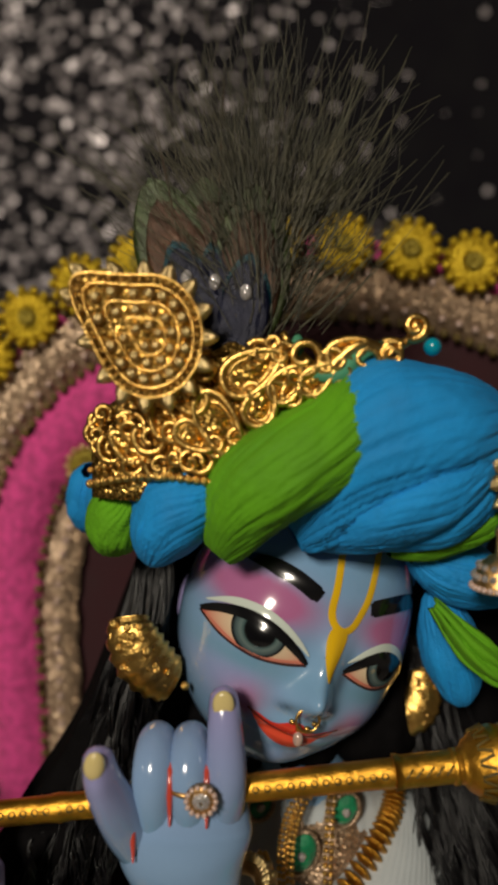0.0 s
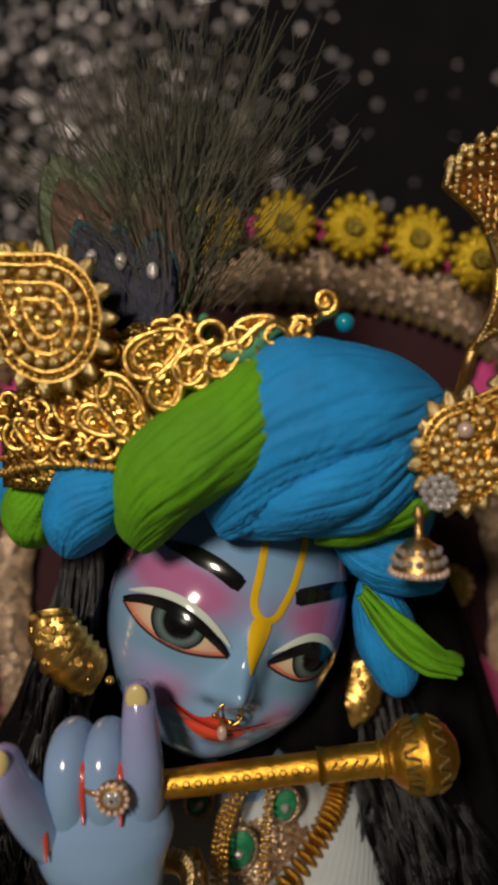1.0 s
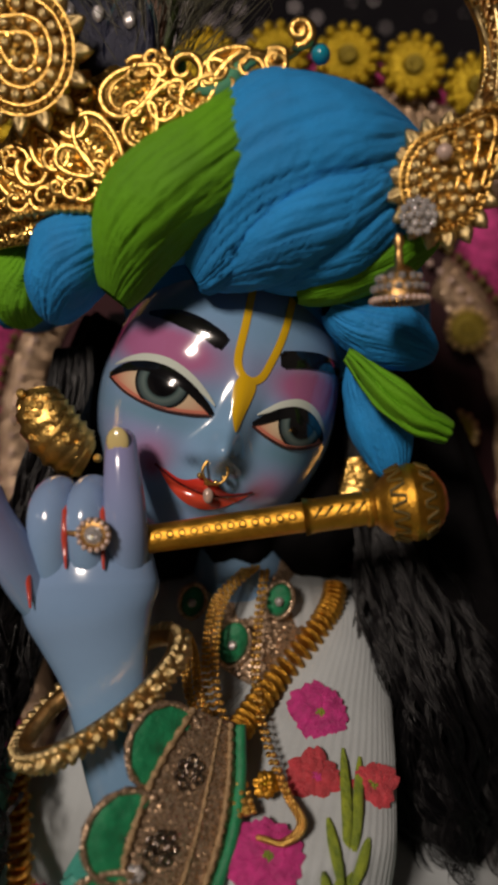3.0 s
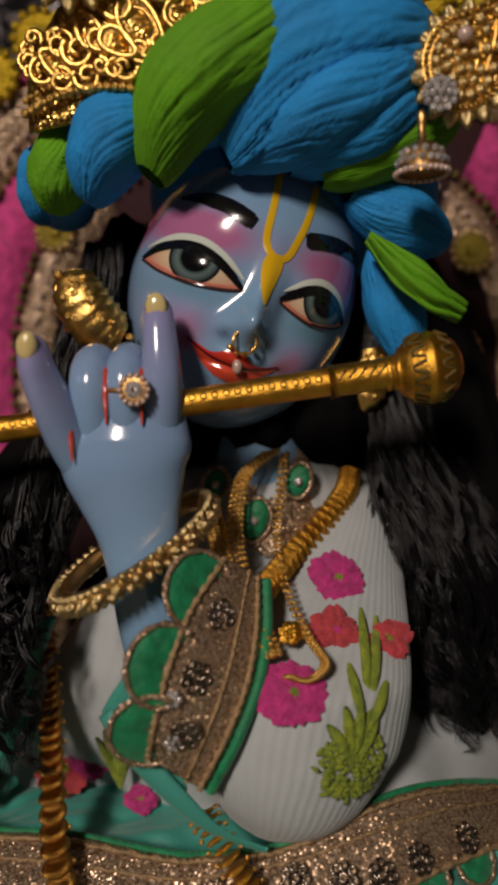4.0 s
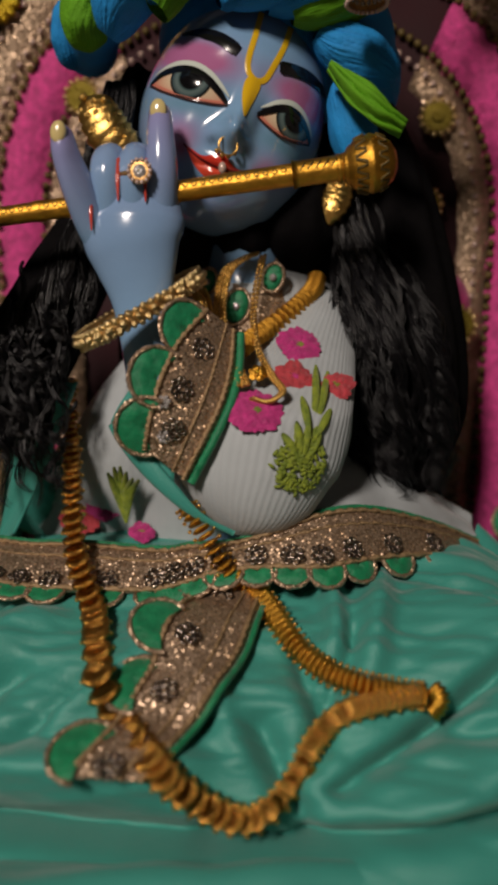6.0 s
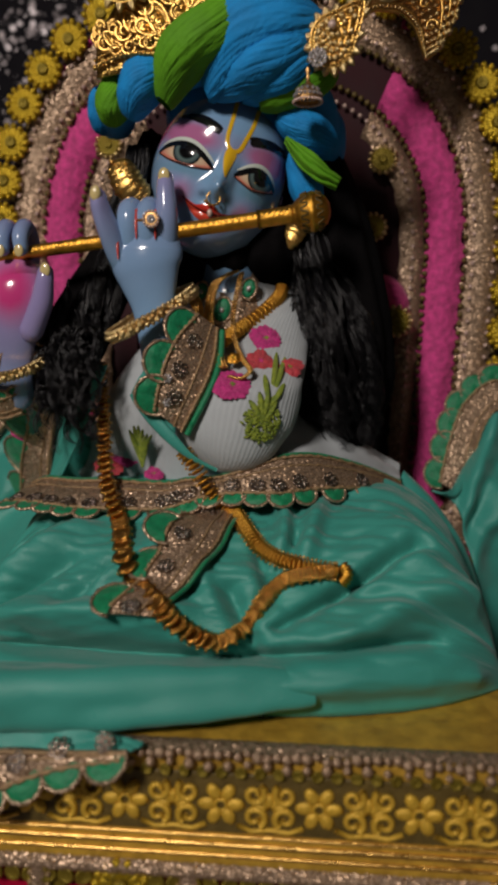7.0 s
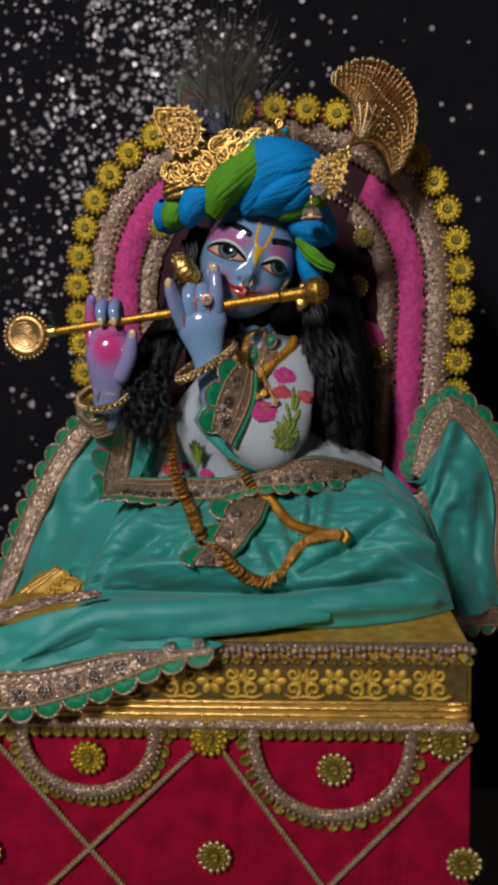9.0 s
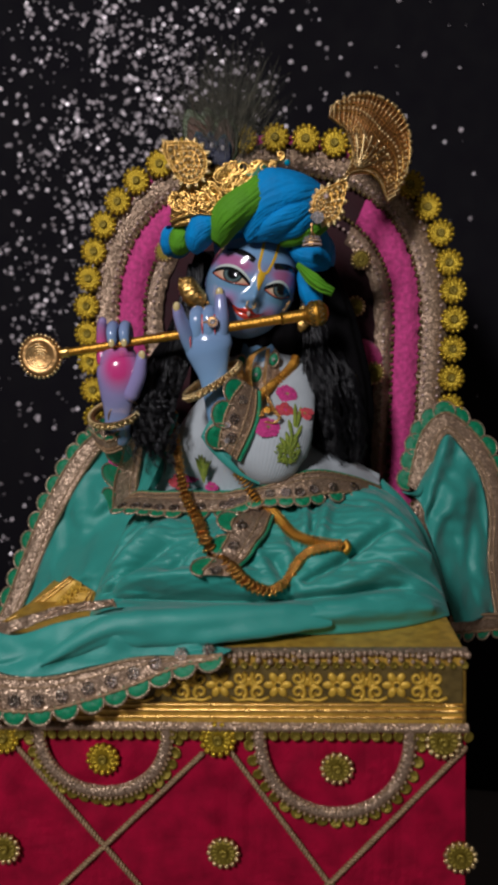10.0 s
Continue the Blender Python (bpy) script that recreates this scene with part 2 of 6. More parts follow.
def spline(pts, n, closed=False):
    """n points evenly along a smooth curve through pts."""
    pts = [V(p) for p in pts]
    k = len(pts)
    out = []
    for i in range(n):
        s = i / (n if closed else n - 1) * (k if closed else k - 1)
        j = min(int(s), k - (1 if closed else 2))
        u = s - j
        g = (lambda q: pts[q % k]) if closed else (lambda q: pts[max(0, min(k - 1, q))])
        p0, p1, p2, p3 = g(j - 1), g(j), g(j + 1), g(j + 2)
        out.append(0.5 * ((2 * p1) + (p2 - p0) * u + (2 * p0 - 5 * p1 + 4 * p2 - p3) * u * u + (3 * p1 - p0 - 3 * p2 + p3) * u ** 3))
    return out


CHEST = V((0.035, -0.03, 0.66))
# how far the cloth and the chains lie back, by height
CLOTH_LEAN = ((0.600, 1.0), (0.605, 1.017), (0.6185, 1.065), (0.6315, 1.092), (0.70, 1.10))
CHAIN_LEAN = ((0.600, 1.0), (0.605, 1.015), (0.617, 1.092), (0.66, 1.10), (0.70, 1.10))


def recline(p, steps=CLOTH_LEAN):
    """Leans a point of the upper body back from the waist, by its height."""
    p = V(p)
    k = steps[0][1] if p.z < steps[0][0] else steps[-1][1]
    for (z0, k0), (z1, k1) in zip(steps, steps[1:]):
        if z0 <= p.z < z1:
            k = k0 + (k1 - k0) * (p.z - z0) / (z1 - z0)
    return CHEST + (p - CHEST) * k


def wob(x, y, z, s, seed=0.0):
    return noise.noise(V((x * s + seed, y * s + 1.7 * seed, z * s - seed)))


rnd = random.Random(7)

# ---- setting: room, floor, backdrop ----
part("floor", MB().box((-1.6, -1.8, -0.05), (1.6, 1.0, 0.0)), M_ROOM)
tagged(bpy.data.objects["floor"], "dull grey floor of the dim room", "floor", kind="structure")
# unseen walls and ceiling, added so lamp light bounces onto the gold
for nm, lo, hi in (("wall_north", (-1.6, 1.0, 0), (1.6, 1.05, 2.4)), ("wall_south", (-1.6, -1.85, 0), (1.6, -1.8, 2.4)), ("wall_west", (-1.65, -1.8, 0), (-1.6, 1.0, 2.4)), ("wall_east", (1.6, -1.8, 0), (1.65, 1.0, 2.4)), ("ceiling", (-1.6, -1.8, 2.4), (1.6, 1.0, 2.45))):
    tagged(part(nm, MB().box(lo, hi), M_ROOM), "unseen plain grey room shell, added to bounce lamp light", "ceiling" if nm == "ceiling" else "wall", kind="structure")

BY = 0.66


def cloth_y(x, z):
    return BY + 0.012 * math.sin(x * 9 + 0.6 * math.sin(z * 3)) + 0.01 * wob(x, 0, z, 3)


back = MB().grid([[(-1.2 + 2.4 * i / 60, cloth_y(-1.2 + 2.4 * i / 60, 0.002 + 2.0 * j / 30), 0.002 + 2.0 * j / 30) for j in range(31)] for i in range(61)])
backdrop = tagged(part("backdrop", back, M_BLACKCLOTH, thick=0.002), "black hanging cloth scattered with silver sequins", "backdrop", kind="structure")
seq = MB()
for k in range(38000):
    x, z = rnd.uniform(-0.62, 0.55), rnd.uniform(0.25, 1.45)
    # lamp glints put into the placement: sequins thick in a slanting swathe, thin elsewhere
    lane = math.exp(-((x + 0.16 - 0.22 * (z - 0.95)) / 0.14) ** 2) * (1 / (1 + math.exp(-(z - 0.74) / 0.05)))
    left = 0.055 if x < -0.05 else 0.013
    if rnd.random() > lane * 1.25 * max(0.1, 0.65 + 1.1 * wob(x, 0, z, 14, 3)) + left:
        continue
    r = rnd.choice((0.0007, 0.0009, 0.0012, 0.0016, 0.0022, 0.0028, 0.0032))
    tip = V((rnd.gauss(0, 0.35), -1, rnd.gauss(0, 0.35))).normalized()
    a = tip.orthogonal().normalized()
    b = tip.cross(a)
    c = V((x, cloth_y(x, z) - 0.0035, z))
    o = len(seq.v)
    seq.v += [tuple(c + a * (r * math.cos(q * math.pi / 4)) + b * (r * math.sin(q * math.pi / 4))) for q in range(8)]
    seq.c += [(1, 1, 1)] * 8
    seq.f.append(tuple(range(o, o + 8)))
part("sequin_scatter", seq, M_SEQUIN, backdrop, "scattered silver sequins", kind="stuff", smooth=False)


# ---- rosettes: foil flowers with a beaded rim ----
def rosette_meshes(tag_mat):
    petals = MB()
    prof = [(0.30, -0.30), (0.40, -0.36), (0.50, -0.30), (0.60, -0.38), (0.72, -0.34), (0.84, -0.16), (0.86, 0.0), (0.0005, 0.0)]
    petals.grid([[V((r * (1 + 0.05 * math.cos(14 * t) * (r > 0.4)) * math.cos(t), y + 0.04 * math.cos(14 * t) * (0.45 < r < 0.8), r * (1 + 0.05 * math.cos(14 * t) * (r > 0.4)) * math.sin(t))) for t in [2 * math.pi * k / 56 for k in range(56)]] for r, y in prof], close_v=True)
    beads = MB()
    for k in range(14):
        a = 2 * math.pi * k / 14
        beads.ball((0.84 * math.cos(a), -0.27, 0.84 * math.sin(a)), 0.165, 8, 5)
    eye = MB().lathe([(0.28, -0.30), (0.27, -0.44), (0.2, -0.50), (0.12, -0.42), (0.0005, -0.40)], (0, 0, 0), (0, 1, 0), 14)
    return petals.mesh("rosette", tag_mat), beads.mesh("bead_rim", M_PALEGOLD if tag_mat is M_OLIVE else tag_mat), eye.mesh("centre", M_OLIVE)


ROS_Y, ROS_O = rosette_meshes(M_YELLOW), rosette_meshes(M_OLIVE)


def rosette(parent, loc, r, kind=None, spin=0.0):
    meshes = kind or ROS_Y
    ob = placed("rosette", meshes[0], loc, parent, r, spin)
    for nm, me in (("bead_rim", meshes[1]), ("centre", meshes[2])):
        k = new(nm, me)
        k.parent = ob
    return ob


# ---- the velvet-covered stand ----
X0, X1, YF = -0.181, 0.169, 0.090
stand = thing("velvet_stand", (-0.006, 0.27, 0), "red velvet covered stand with gold trims and cords", "stand")


def velvet(u, w):
    return 0.0012 * wob(u, 0, w, 40, 5) + 0.0008 * math.sin(u * 160 + 9 * wob(u, 0, w, 14))


vb = MB()
vb.box((X0, YF + 0.004, 0.001), (X1, 0.455, 0.397), 0.004)
vb.grid([[(X0 + 0.001 + (X1 - X0 - 0.002) * i / 70, YF + velvet(i / 70 * 0.35, j / 60 * 0.395), 0.002 + 0.395 * j / 60) for j in range(61)] for i in range(71)])
part("velvet_cover", vb, M_VELVET, stand)
for x, z, kind, r in ((-0.163, 0.391, ROS_Y, 0.0125), (-0.006, 0.391, ROS_Y, 0.0135), (0.152, 0.391, ROS_O, 0.0135), (-0.090, 0.3755, ROS_Y, 0.0125), (0.078, 0.370, ROS_O, 0.0125), (-0.005, 0.304, ROS_O, 0.0125), (0.164, 0.304, ROS_O, 0.0125), (-0.168, 0.304, ROS_O, 0.0125), (-0.09, 0.21, ROS_O, 0.0125), (0.078, 0.21, ROS_O, 0.0125)):
    rosette(stand, (x, YF - 0.001, z), r, kind, rnd.uniform(0, 0.4))


def garland(cx, top, half, drop):
    """A hanging half round of lace with coins along its outer edge."""
    pts = [V((cx - half * math.cos(math.pi * k / 40), YF - 0.003, top - drop * math.sin(math.pi * k / 40) ** 0.8)) for k in range(41)]
    m = MB()
    rows = []
    for k, p in enumerate(pts):
        d = (pts[min(40, k + 1)] - pts[max(0, k - 1)]).normalized()
        out = V((0, -1, 0)).cross(d)
        rows.append([p + out * (0.0045 * math.cos(a)) + V((0, -0.0032 * math.sin(a), 0)) + V((0, 0.0006 * wob(p.x, a, p.z, 220), 0)) for a in [math.pi * q / 8 for q in range(9)]])
    m.grid(rows)
    band = part("lace_garland", m, M_LACE, stand, "tan glittering lace swag")
    for off in (-0.0045, 0.0035):
        t = MB()
        for k in range(0, 41):
            d = (pts[min(40, k + 1)] - pts[max(0, k - 1)]).normalized()
            out = V((0, -1, 0)).cross(d)
            t.ball(pts[k] + out * off + V((0, -0.002, 0)), 0.0013, 6, 4)
        part("bead_string", t, M_CORD, band)
    for k in range(2, 40, 2):
        d = (pts[k + 1] - pts[k - 1]).normalized()
        out = V((0, -1, 0)).cross(d)
        side = out if out.dot(pts[k] - V((cx, pts[k].y, top))) > 0 else -out
        placed("coin", COIN, pts[k] + side * 0.0078 + V((0, 0.001, 0)), band, 0.0043, turn=Matrix.Rotation(rnd.uniform(-0.3, 0.3), 4, "X") @ Matrix.Rotation(rnd.uniform(-0.3, 0.3), 4, "Z"))


COIN = MB().lathe([(0.0005, -0.10), (0.7, -0.12), (0.82, -0.2), (1.0, -0.15), (1.0, 0.1), (0.0005, 0.1)], (0, 0, 0), (0, 1, 0), 14).mesh("coin", M_OLIVE)
garland(-0.0895, 0.402, 0.047, 0.052)
garland(0.0765, 0.402, 0.053, 0.066)


def rope(parent, a, b, r=0.0017):
    a, b = V(a), V(b)
    d = (b - a)
    turns = d.length / 0.006
    n = int(turns * 7)
    m = MB()
    e1 = V((0, -1, 0))
    e2 = d.normalized().cross(e1)
    for ph in (0, math.pi):
        m.tube([a + d * (k / n) + e1 * (0.6 * r * math.cos(2 * math.pi * turns * k / n + ph)) + e2 * (0.6 * r * math.sin(2 * math.pi * turns * k / n + ph)) for k in range(n + 1)], r * 0.75, 5)
    return part("cord", m, M_CORD, parent, "twisted tan cord")


yc = YF - 0.0022
for a, b in (((0.003, 0.380), (0.071, 0.280)), ((0.168, 0.386), (0.071, 0.280)), ((-0.017, 0.380), (-0.128, 0.273)), ((-0.154, 0.383), (-0.068, 0.275)), ((0.071, 0.280), (0.003, 0.215)), ((0.071, 0.280), (0.166, 0.19))):
    rope(stand, (a[0], yc, a[1]), (b[0], yc, b[1]))

# ---- the gold seat block ----
block = thing("gold_seat_block", (-0.006, 0.27, 0.398), "gold brocade covered seat block with beaded fringes", "pedestal")
part("body", MB().box((X0 + 0.001, YF - 0.003, 0.3985), (X1 - 0.001, 0.45, 0.4545), 0.003), M_BROCADE, block)
part("top_cloth", MB().box((X0 + 0.002, YF + 0.0005, 0.4540), (X1 - 0.002, 0.44, 0.4557), 0.0006), M_BROCADE, block, "gold brocade top")
part("front_band", MB().box((X0 + 0.004, YF - 0.0042, 0.4185), (X1 - 0.004, YF - 0.001, 0.4455), 0.0005), M_BROCDARK, block, "dark woven band behind gold scrolls")
for z, r in ((0.4165, 0.0009), (0.4125, 0.0014), (0.4075, 0.0011)):
    part("gold_ridge", MB().tube([(X0 + 0.003 + 0.344 * k / 20, YF - 0.003, z) for k in range(21)], r, 6), M_GOLD, block)


def flower_motif():
    m = MB()
    for k in range(6):
        a = math.pi * k / 3
        d = V((math.cos(a), 0, math.sin(a)))
        m.ball(d * 0.0060, 0.0043, 8, 5, (1, 0.3, 0.66), (d, V((0, 1, 0)), V((-d.z, 0, d.x))))
    m.ring([(0.0024 * math.cos(a), -0.0006, 0.0024 * math.sin(a)) for a in [math.pi * q / 6 for q in range(12)]], 0.0007, 5)
    return m.mesh("flower_motif", M_WEAVE)


def scroll_motif():
    m = MB()
    for sx in (-1, 1):
        for sz in (-1, 1):
            pts = []
            for q in range(22):
                a = q / 21 * 2.3 * math.pi
                r = 0.0048 * (1 - 0.72 * q / 21)
                pts.append((sx * (0.0065 + r * math.cos(a + 2.2)), 0, sz * (0.0052 + r * math.sin(a + 2.2))))
            m.tube(pts, lambda s: 0.00165 - 0.0006 * s, 6)
    for k in range(5):
        a = math.pi * (0.1 + 0.2 * k)
        d = V((math.cos(a), 0, math.sin(a)))
        m.ball(d * 0.0045 + V((0, 0, -0.002)), 0.0038, 6, 4, (1, 0.3, 0.45), (d, V((0, 1, 0)), V((-d.z, 0, d.x))))
    m.tube([(-0.014, 0, -0.009), (-0.008, 0, -0.0115), (0, 0, -0.0105), (0.008, 0, -0.0115), (0.014, 0, -0.009)], 0.0012, 5)
    return m.mesh("scroll_motif", M_WEAVE)


FM, SM = flower_motif(), scroll_motif()
x, k = X0 + 0.014, 0
while x < X1 - 0.01:
    placed("motif", FM if k % 2 == 0 else SM, (x, YF - 0.0046, 0.432), block, 1.0, 0.0)
    x += 0.0205
    k += 1
BEAD = MB().ball((0, 0, 0), 1.0, 8, 5).mesh("bead", M_PEARL)
LBEAD = MB().ball((0, 0, 0), 1.0, 8, 5).mesh("bead", M_LACE)
for k in range(86):
    x = X0 + 0.001 + 0.348 * k / 85
    placed("bead", LBEAD, (x, YF - 0.0052, 0.4545 + rnd.uniform(-0.0012, 0.0012)), block, rnd.uniform(0.0017, 0.0028))
    if k % 2 == 0:
        placed("bead", LBEAD, (x, YF - 0.0062, 0.4505 + rnd.uniform(-0.0012, 0.0012)), block, rnd.uniform(0.0015, 0.0025))
for k in range(44):
    x = X0 + 0.004 + 0.343 * k / 43
    placed("coin", COIN, (x, YF - 0.0055, 0.4468), block, 0.0026, turn=Matrix.Rotation(rnd.uniform(-0.4, 0.4), 4, "Z"))
    placed("coin", COIN, (x + 0.003, YF - 0.0045, 0.3945), block, 0.0038, turn=Matrix.Rotation(rnd.uniform(-0.4, 0.4), 4, "Z"))
low = MB()
low.grid([[(X0 + 0.35 * i / 260, YF - 0.004 - 0.003 * math.sin(math.pi * j / 6) - 0.0008 * wob(i * 0.00135, j, 0, 300), 0.3965 + 0.0075 * j / 6) for j in range(7)] for i in range(261)])
part("lower_lace", low, M_LACE, block, "tan glitter lace edging")
top_lace = MB()
top_lace.grid([[(X0 + 0.35 * i / 200, YF + 0.006 - 0.010 * j / 4 - 0.0, 0.4552 + 0.0016 * math.sin(math.pi * j / 4) + 0.0005 * wob(i * 0.00175, j, 2, 300)) for j in range(5)] for i in range(201)])
part("upper_lace", top_lace, M_LACE, block, "tan glitter lace edging")

# ---- the throne back ----
TX, TZ, TY = 0.0255, 0.690, 0.345
throne = thing("throne_back", (TX, TY + 0.02, 0.455), "arched throne back with pink plush border, tan lace and gold rosettes", "throne")


def arch(r, n=60, foot=0.457, lean=0.07):
    pts = []
    for k in range(n + 1):
        s = k / n * 2 - 1
        straight = TZ - foot
        total = straight * 2 + math.pi * r
        d = (s + 1) / 2 * total
        if d < straight:
            x, z = -r, foot + d
        elif d < straight + math.pi * r:
            a = math.pi - (d - straight) / r
            c, s_ = math.cos(a), math.sin(a)
            x, z = math.copysign(r * abs(c) ** 0.833, c), TZ + 0.945 * r * max(0.0, s_) ** 0.833
        else:
            x, z = r, TZ - (d - straight - math.pi * r)
        if z < TZ:
            x *= 1 - lean * (TZ - z) / 0.2
        pts.append(V((TX + x, TY - 0.022 * max(0.0, (z - 0.74) / 0.12) ** 1.5, z)))
    return pts


def arch_band(name, r0, r1, material, lift, ruffle, label, rough=0.0, n=160, part_of=None):
    a, b = arch(r0, n), arch(r1, n)
    rows = []
    for k in range(n + 1) if part_of is None else range(int(part_of[0] * n), int(part_of[1] * n) + 1):
        row = []
        for j in range(7):
            p = a[k].lerp(b[k], j / 6 + (ruffle * 0.10 * math.sin(k * 1.9 + 2 * math.sin(k * 0.37)) if j in (0, 6) else 0))
            p = p + V((0, -lift * math.sin(math.pi * (0.08 + 0.84 * j / 6)) - ruffle * 0.0016 * wob(p.x, j * 0.01, p.z, 130, 2) - rough * wob(p.x, 0, p.z, 500, 4), 0))
            row.append(p)
        rows.append(row)
    return part(name, MB().grid(rows), material, throne, label)


pan = MB()
pa = arch(0.185, 80)
pan.grid([[V((TX + (p.x - TX) * q, TY + (p.y - TY) * q + d, TZ + (p.z - TZ) * q if p.z > TZ else p.z)) for q, d in ((0.0, 0.004), (0.5, 0.004), (0.97, 0.004), (1.0, 0.012), (0.97, 0.022), (0.0, 0.022))] for p in pa])
part("back_panel", pan, M_MAROON, throne, "dark maroon velvet panel")
arch_band("outer_lace", 0.150, 0.175, M_LACE, 0.006, 0.4, "tan glittering lace band", 0.0012)
# the pink border and the inner lace stop short of the arch's crown on both sides
for half in ((0.0, 0.415), (0.605, 1.0)):
    arch_band("pink_border", 0.124, 0.150, M_PINK, 0.009, 1.0, "ruffled hot pink plush border", 0.0008, 260, half)
    arch_band("inner_lace", 0.106, 0.123, M_LACE, 0.005, 0.4, "tan glittering lace band", 0.0012, 160, half)
for r in (0.1505, 0.1238, 0.1755):
    pts = arch(r, 150)
    m = MB()
    for k, p in enumerate(pts):
        m.ball(p + V((0, -0.0045, 0)), 0.0021, 6, 4)
    part("bead_trim", m, M_BROCDARK, throne, "dark bead edging")
for r in (0.170, 0.156, 0.1145):
    pts = arch(r, 120)
    m = MB()
    for k, p in enumerate(pts):
        m.ball(p + V((0, -0.0062, 0)), 0.0016, 6, 4)
    part("bead_trim", m, M_PEARL, throne)
fl = arch(0.182, 400, 0.46, 0.05)
step, last = 0.0268, None
for p in fl:
    if last is None or (p - last).length > step:
        rosette(throne, p + V((0, -0.004, 0)), 0.0137, ROS_Y, rnd.uniform(0, 0.5))
        t = MB().ball(p + V((0.0, -0.001, 0)) + (p - V((TX, p.y, max(TZ, p.z)))).normalized() * -0.013, 0.0045, 7, 5, (1, 0.5, 1))
        part("pink_tuft", t, M_PINK, throne)
        last = p
for x, z in ((0.118, 0.75), (-0.074, 0.765), (0.112, 0.705)):
    rosette(throne, (x, TY - 0.006, z), 0.0105, ROS_O)
cushion = thing("bolster_cushion", (0.118, 0.335, 0.62), "round hot pink plush bolster with a gold rosette", "cushion")
part("bolster", MB().ball((0.116, 0.345, 0.650), 0.024, 20, 12, (1, 0.8, 1)), M_PINK, cushion)
rosette(cushion, (0.128, 0.324, 0.640), 0.0115, ROS_O)

# ---- the figurine ----
FO, EX, EY, EZ = V((0.0225, 0.218, 0.721)), V((0.924, 0.190, -0.332)).normalized(), V((-0.201, 0.980, -0.001)).normalized(), V((0.325, 0.068, 0.943)).normalized()
SKIN, LILAC, ROSE, RED = (0.20, 0.36, 0.56), (0.30, 0.26, 0.50), (0.50, 0.10, 0.20), (0.60, 0.04, 0.025)
CREAM, BLACK, YELLOW, PLUM, NAIL = (0.80, 0.76, 0.58), (0.006, 0.006, 0.007), (0.72, 0.44, 0.015), (0.42, 0.14, 0.30), (0.62, 0.50, 0.22)


def mixc(a, b, t):
    t = max(0.0, min(1.0, t))
    return tuple(p + (q - p) * t for p, q in zip(a, b))


def edge(th):
    """The head's outline, by the angle from the right, in millimetres: wide above, with a pointed chin."""
    c, s = math.cos(th), math.sin(th)
    a = 39.0
    b = 54.0 if s > 0 else 47.0
    p = 2.0 if s > 0 else 1.9
    return (abs(c / a) ** p + abs(s / b) ** p) ** (-1 / p)


def bell(u, v, cu, cv, su, sv):
    return math.exp(-((u - cu) / su) ** 2 - ((v - cv) / sv) ** 2)


def face(u, v):
    """Depth of the face behind the plane of the eyes, in millimetres."""
    r = math.hypot(u, v) / edge(math.atan2(v, u))
    w = 34.0 - 36.0 * math.sqrt(max(0.0, 1 - min(1, r) ** 2.4))
    w -= 8.5 * bell(u, v, 1.0, -13.5, 5.2, 5.5) + 3.2 * bell(u, v, 1.5, -4, 3.8, 13)
    w -= 1.8 * bell(u, v, -6, -15.5, 3.0, 3.2) + 1.8 * bell(u, v, 7.5, -15.5, 3.0, 3.2)
    w -= 2.6 * bell(u, v, -20, 0, 11.5, 7.0) + 2.6 * bell(u, v, 21.5, 0, 10.5, 7.0)
    w -= 2.4 * bell(u, v, -22, -19, 11, 9) + 2.4 * bell(u, v, 24, -19, 11, 9)
    w -= 3.0 * bell(u, v, 0.5, -24.5, 9, 3.2) + 2.6 * bell(u, v, 0.5, -29.5, 8, 3.0) - 1.2 * bell(u, v, 0.5, -27.0, 13, 1.0)
    w -= 3.5 * bell(u, v, 0.5, -40, 9, 6)
    w -= 1.6 * bell(u, v, 0, 19, 26, 6)
    return w


def on_face(u, v, lift=0.0):
    return FO + EX * (u / 1000) + EZ * (v / 1000) + EY * ((face(u, v) - lift) / 1000)


def skin_at(u, v):
    c = SKIN
    c = mixc(c, ROSE, 0.75 * bell(u, v, -18, -19.5, 6, 5.5) + 0.7 * bell(u, v, 19, -20, 5, 4.5))
    c = mixc(c, LILAC, 0.55 * bell(u, v, -24, -14, 12, 9) + 0.35 * bell(u, v, 26, -16, 10, 9) + 0.3 * bell(u, v, 0, -38, 12, 6))
    c = mixc(c, (0.10, 0.30, 0.38), 0.6 * bell(u, v, -22, -9, 14, 3.5) + 0.6 * bell(u, v, 23, -9, 12, 3.5))
    c = mixc(c, PLUM, min(1.0, 1.8 * bell(u, v, -22.5, 10.5, 15, 6.4)) + min(1.0, 1.7 * bell(u, v, 24, 11.5, 13, 6.2)))
    # shade beside the nose bridge, put into the skin colour, and dark nostrils
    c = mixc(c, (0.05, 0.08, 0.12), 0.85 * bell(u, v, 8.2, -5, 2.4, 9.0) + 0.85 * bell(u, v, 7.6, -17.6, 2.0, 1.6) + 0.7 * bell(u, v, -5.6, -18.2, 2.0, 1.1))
    c = mixc(c, (0.30, 0.08, 0.12), 0.9 * bell(u, v, -16.0, -23.5, 3.2, 3.0) + 0.9 * bell(u, v, 15.5, -22.5, 3.0, 2.6))
    return c


fig = MB()
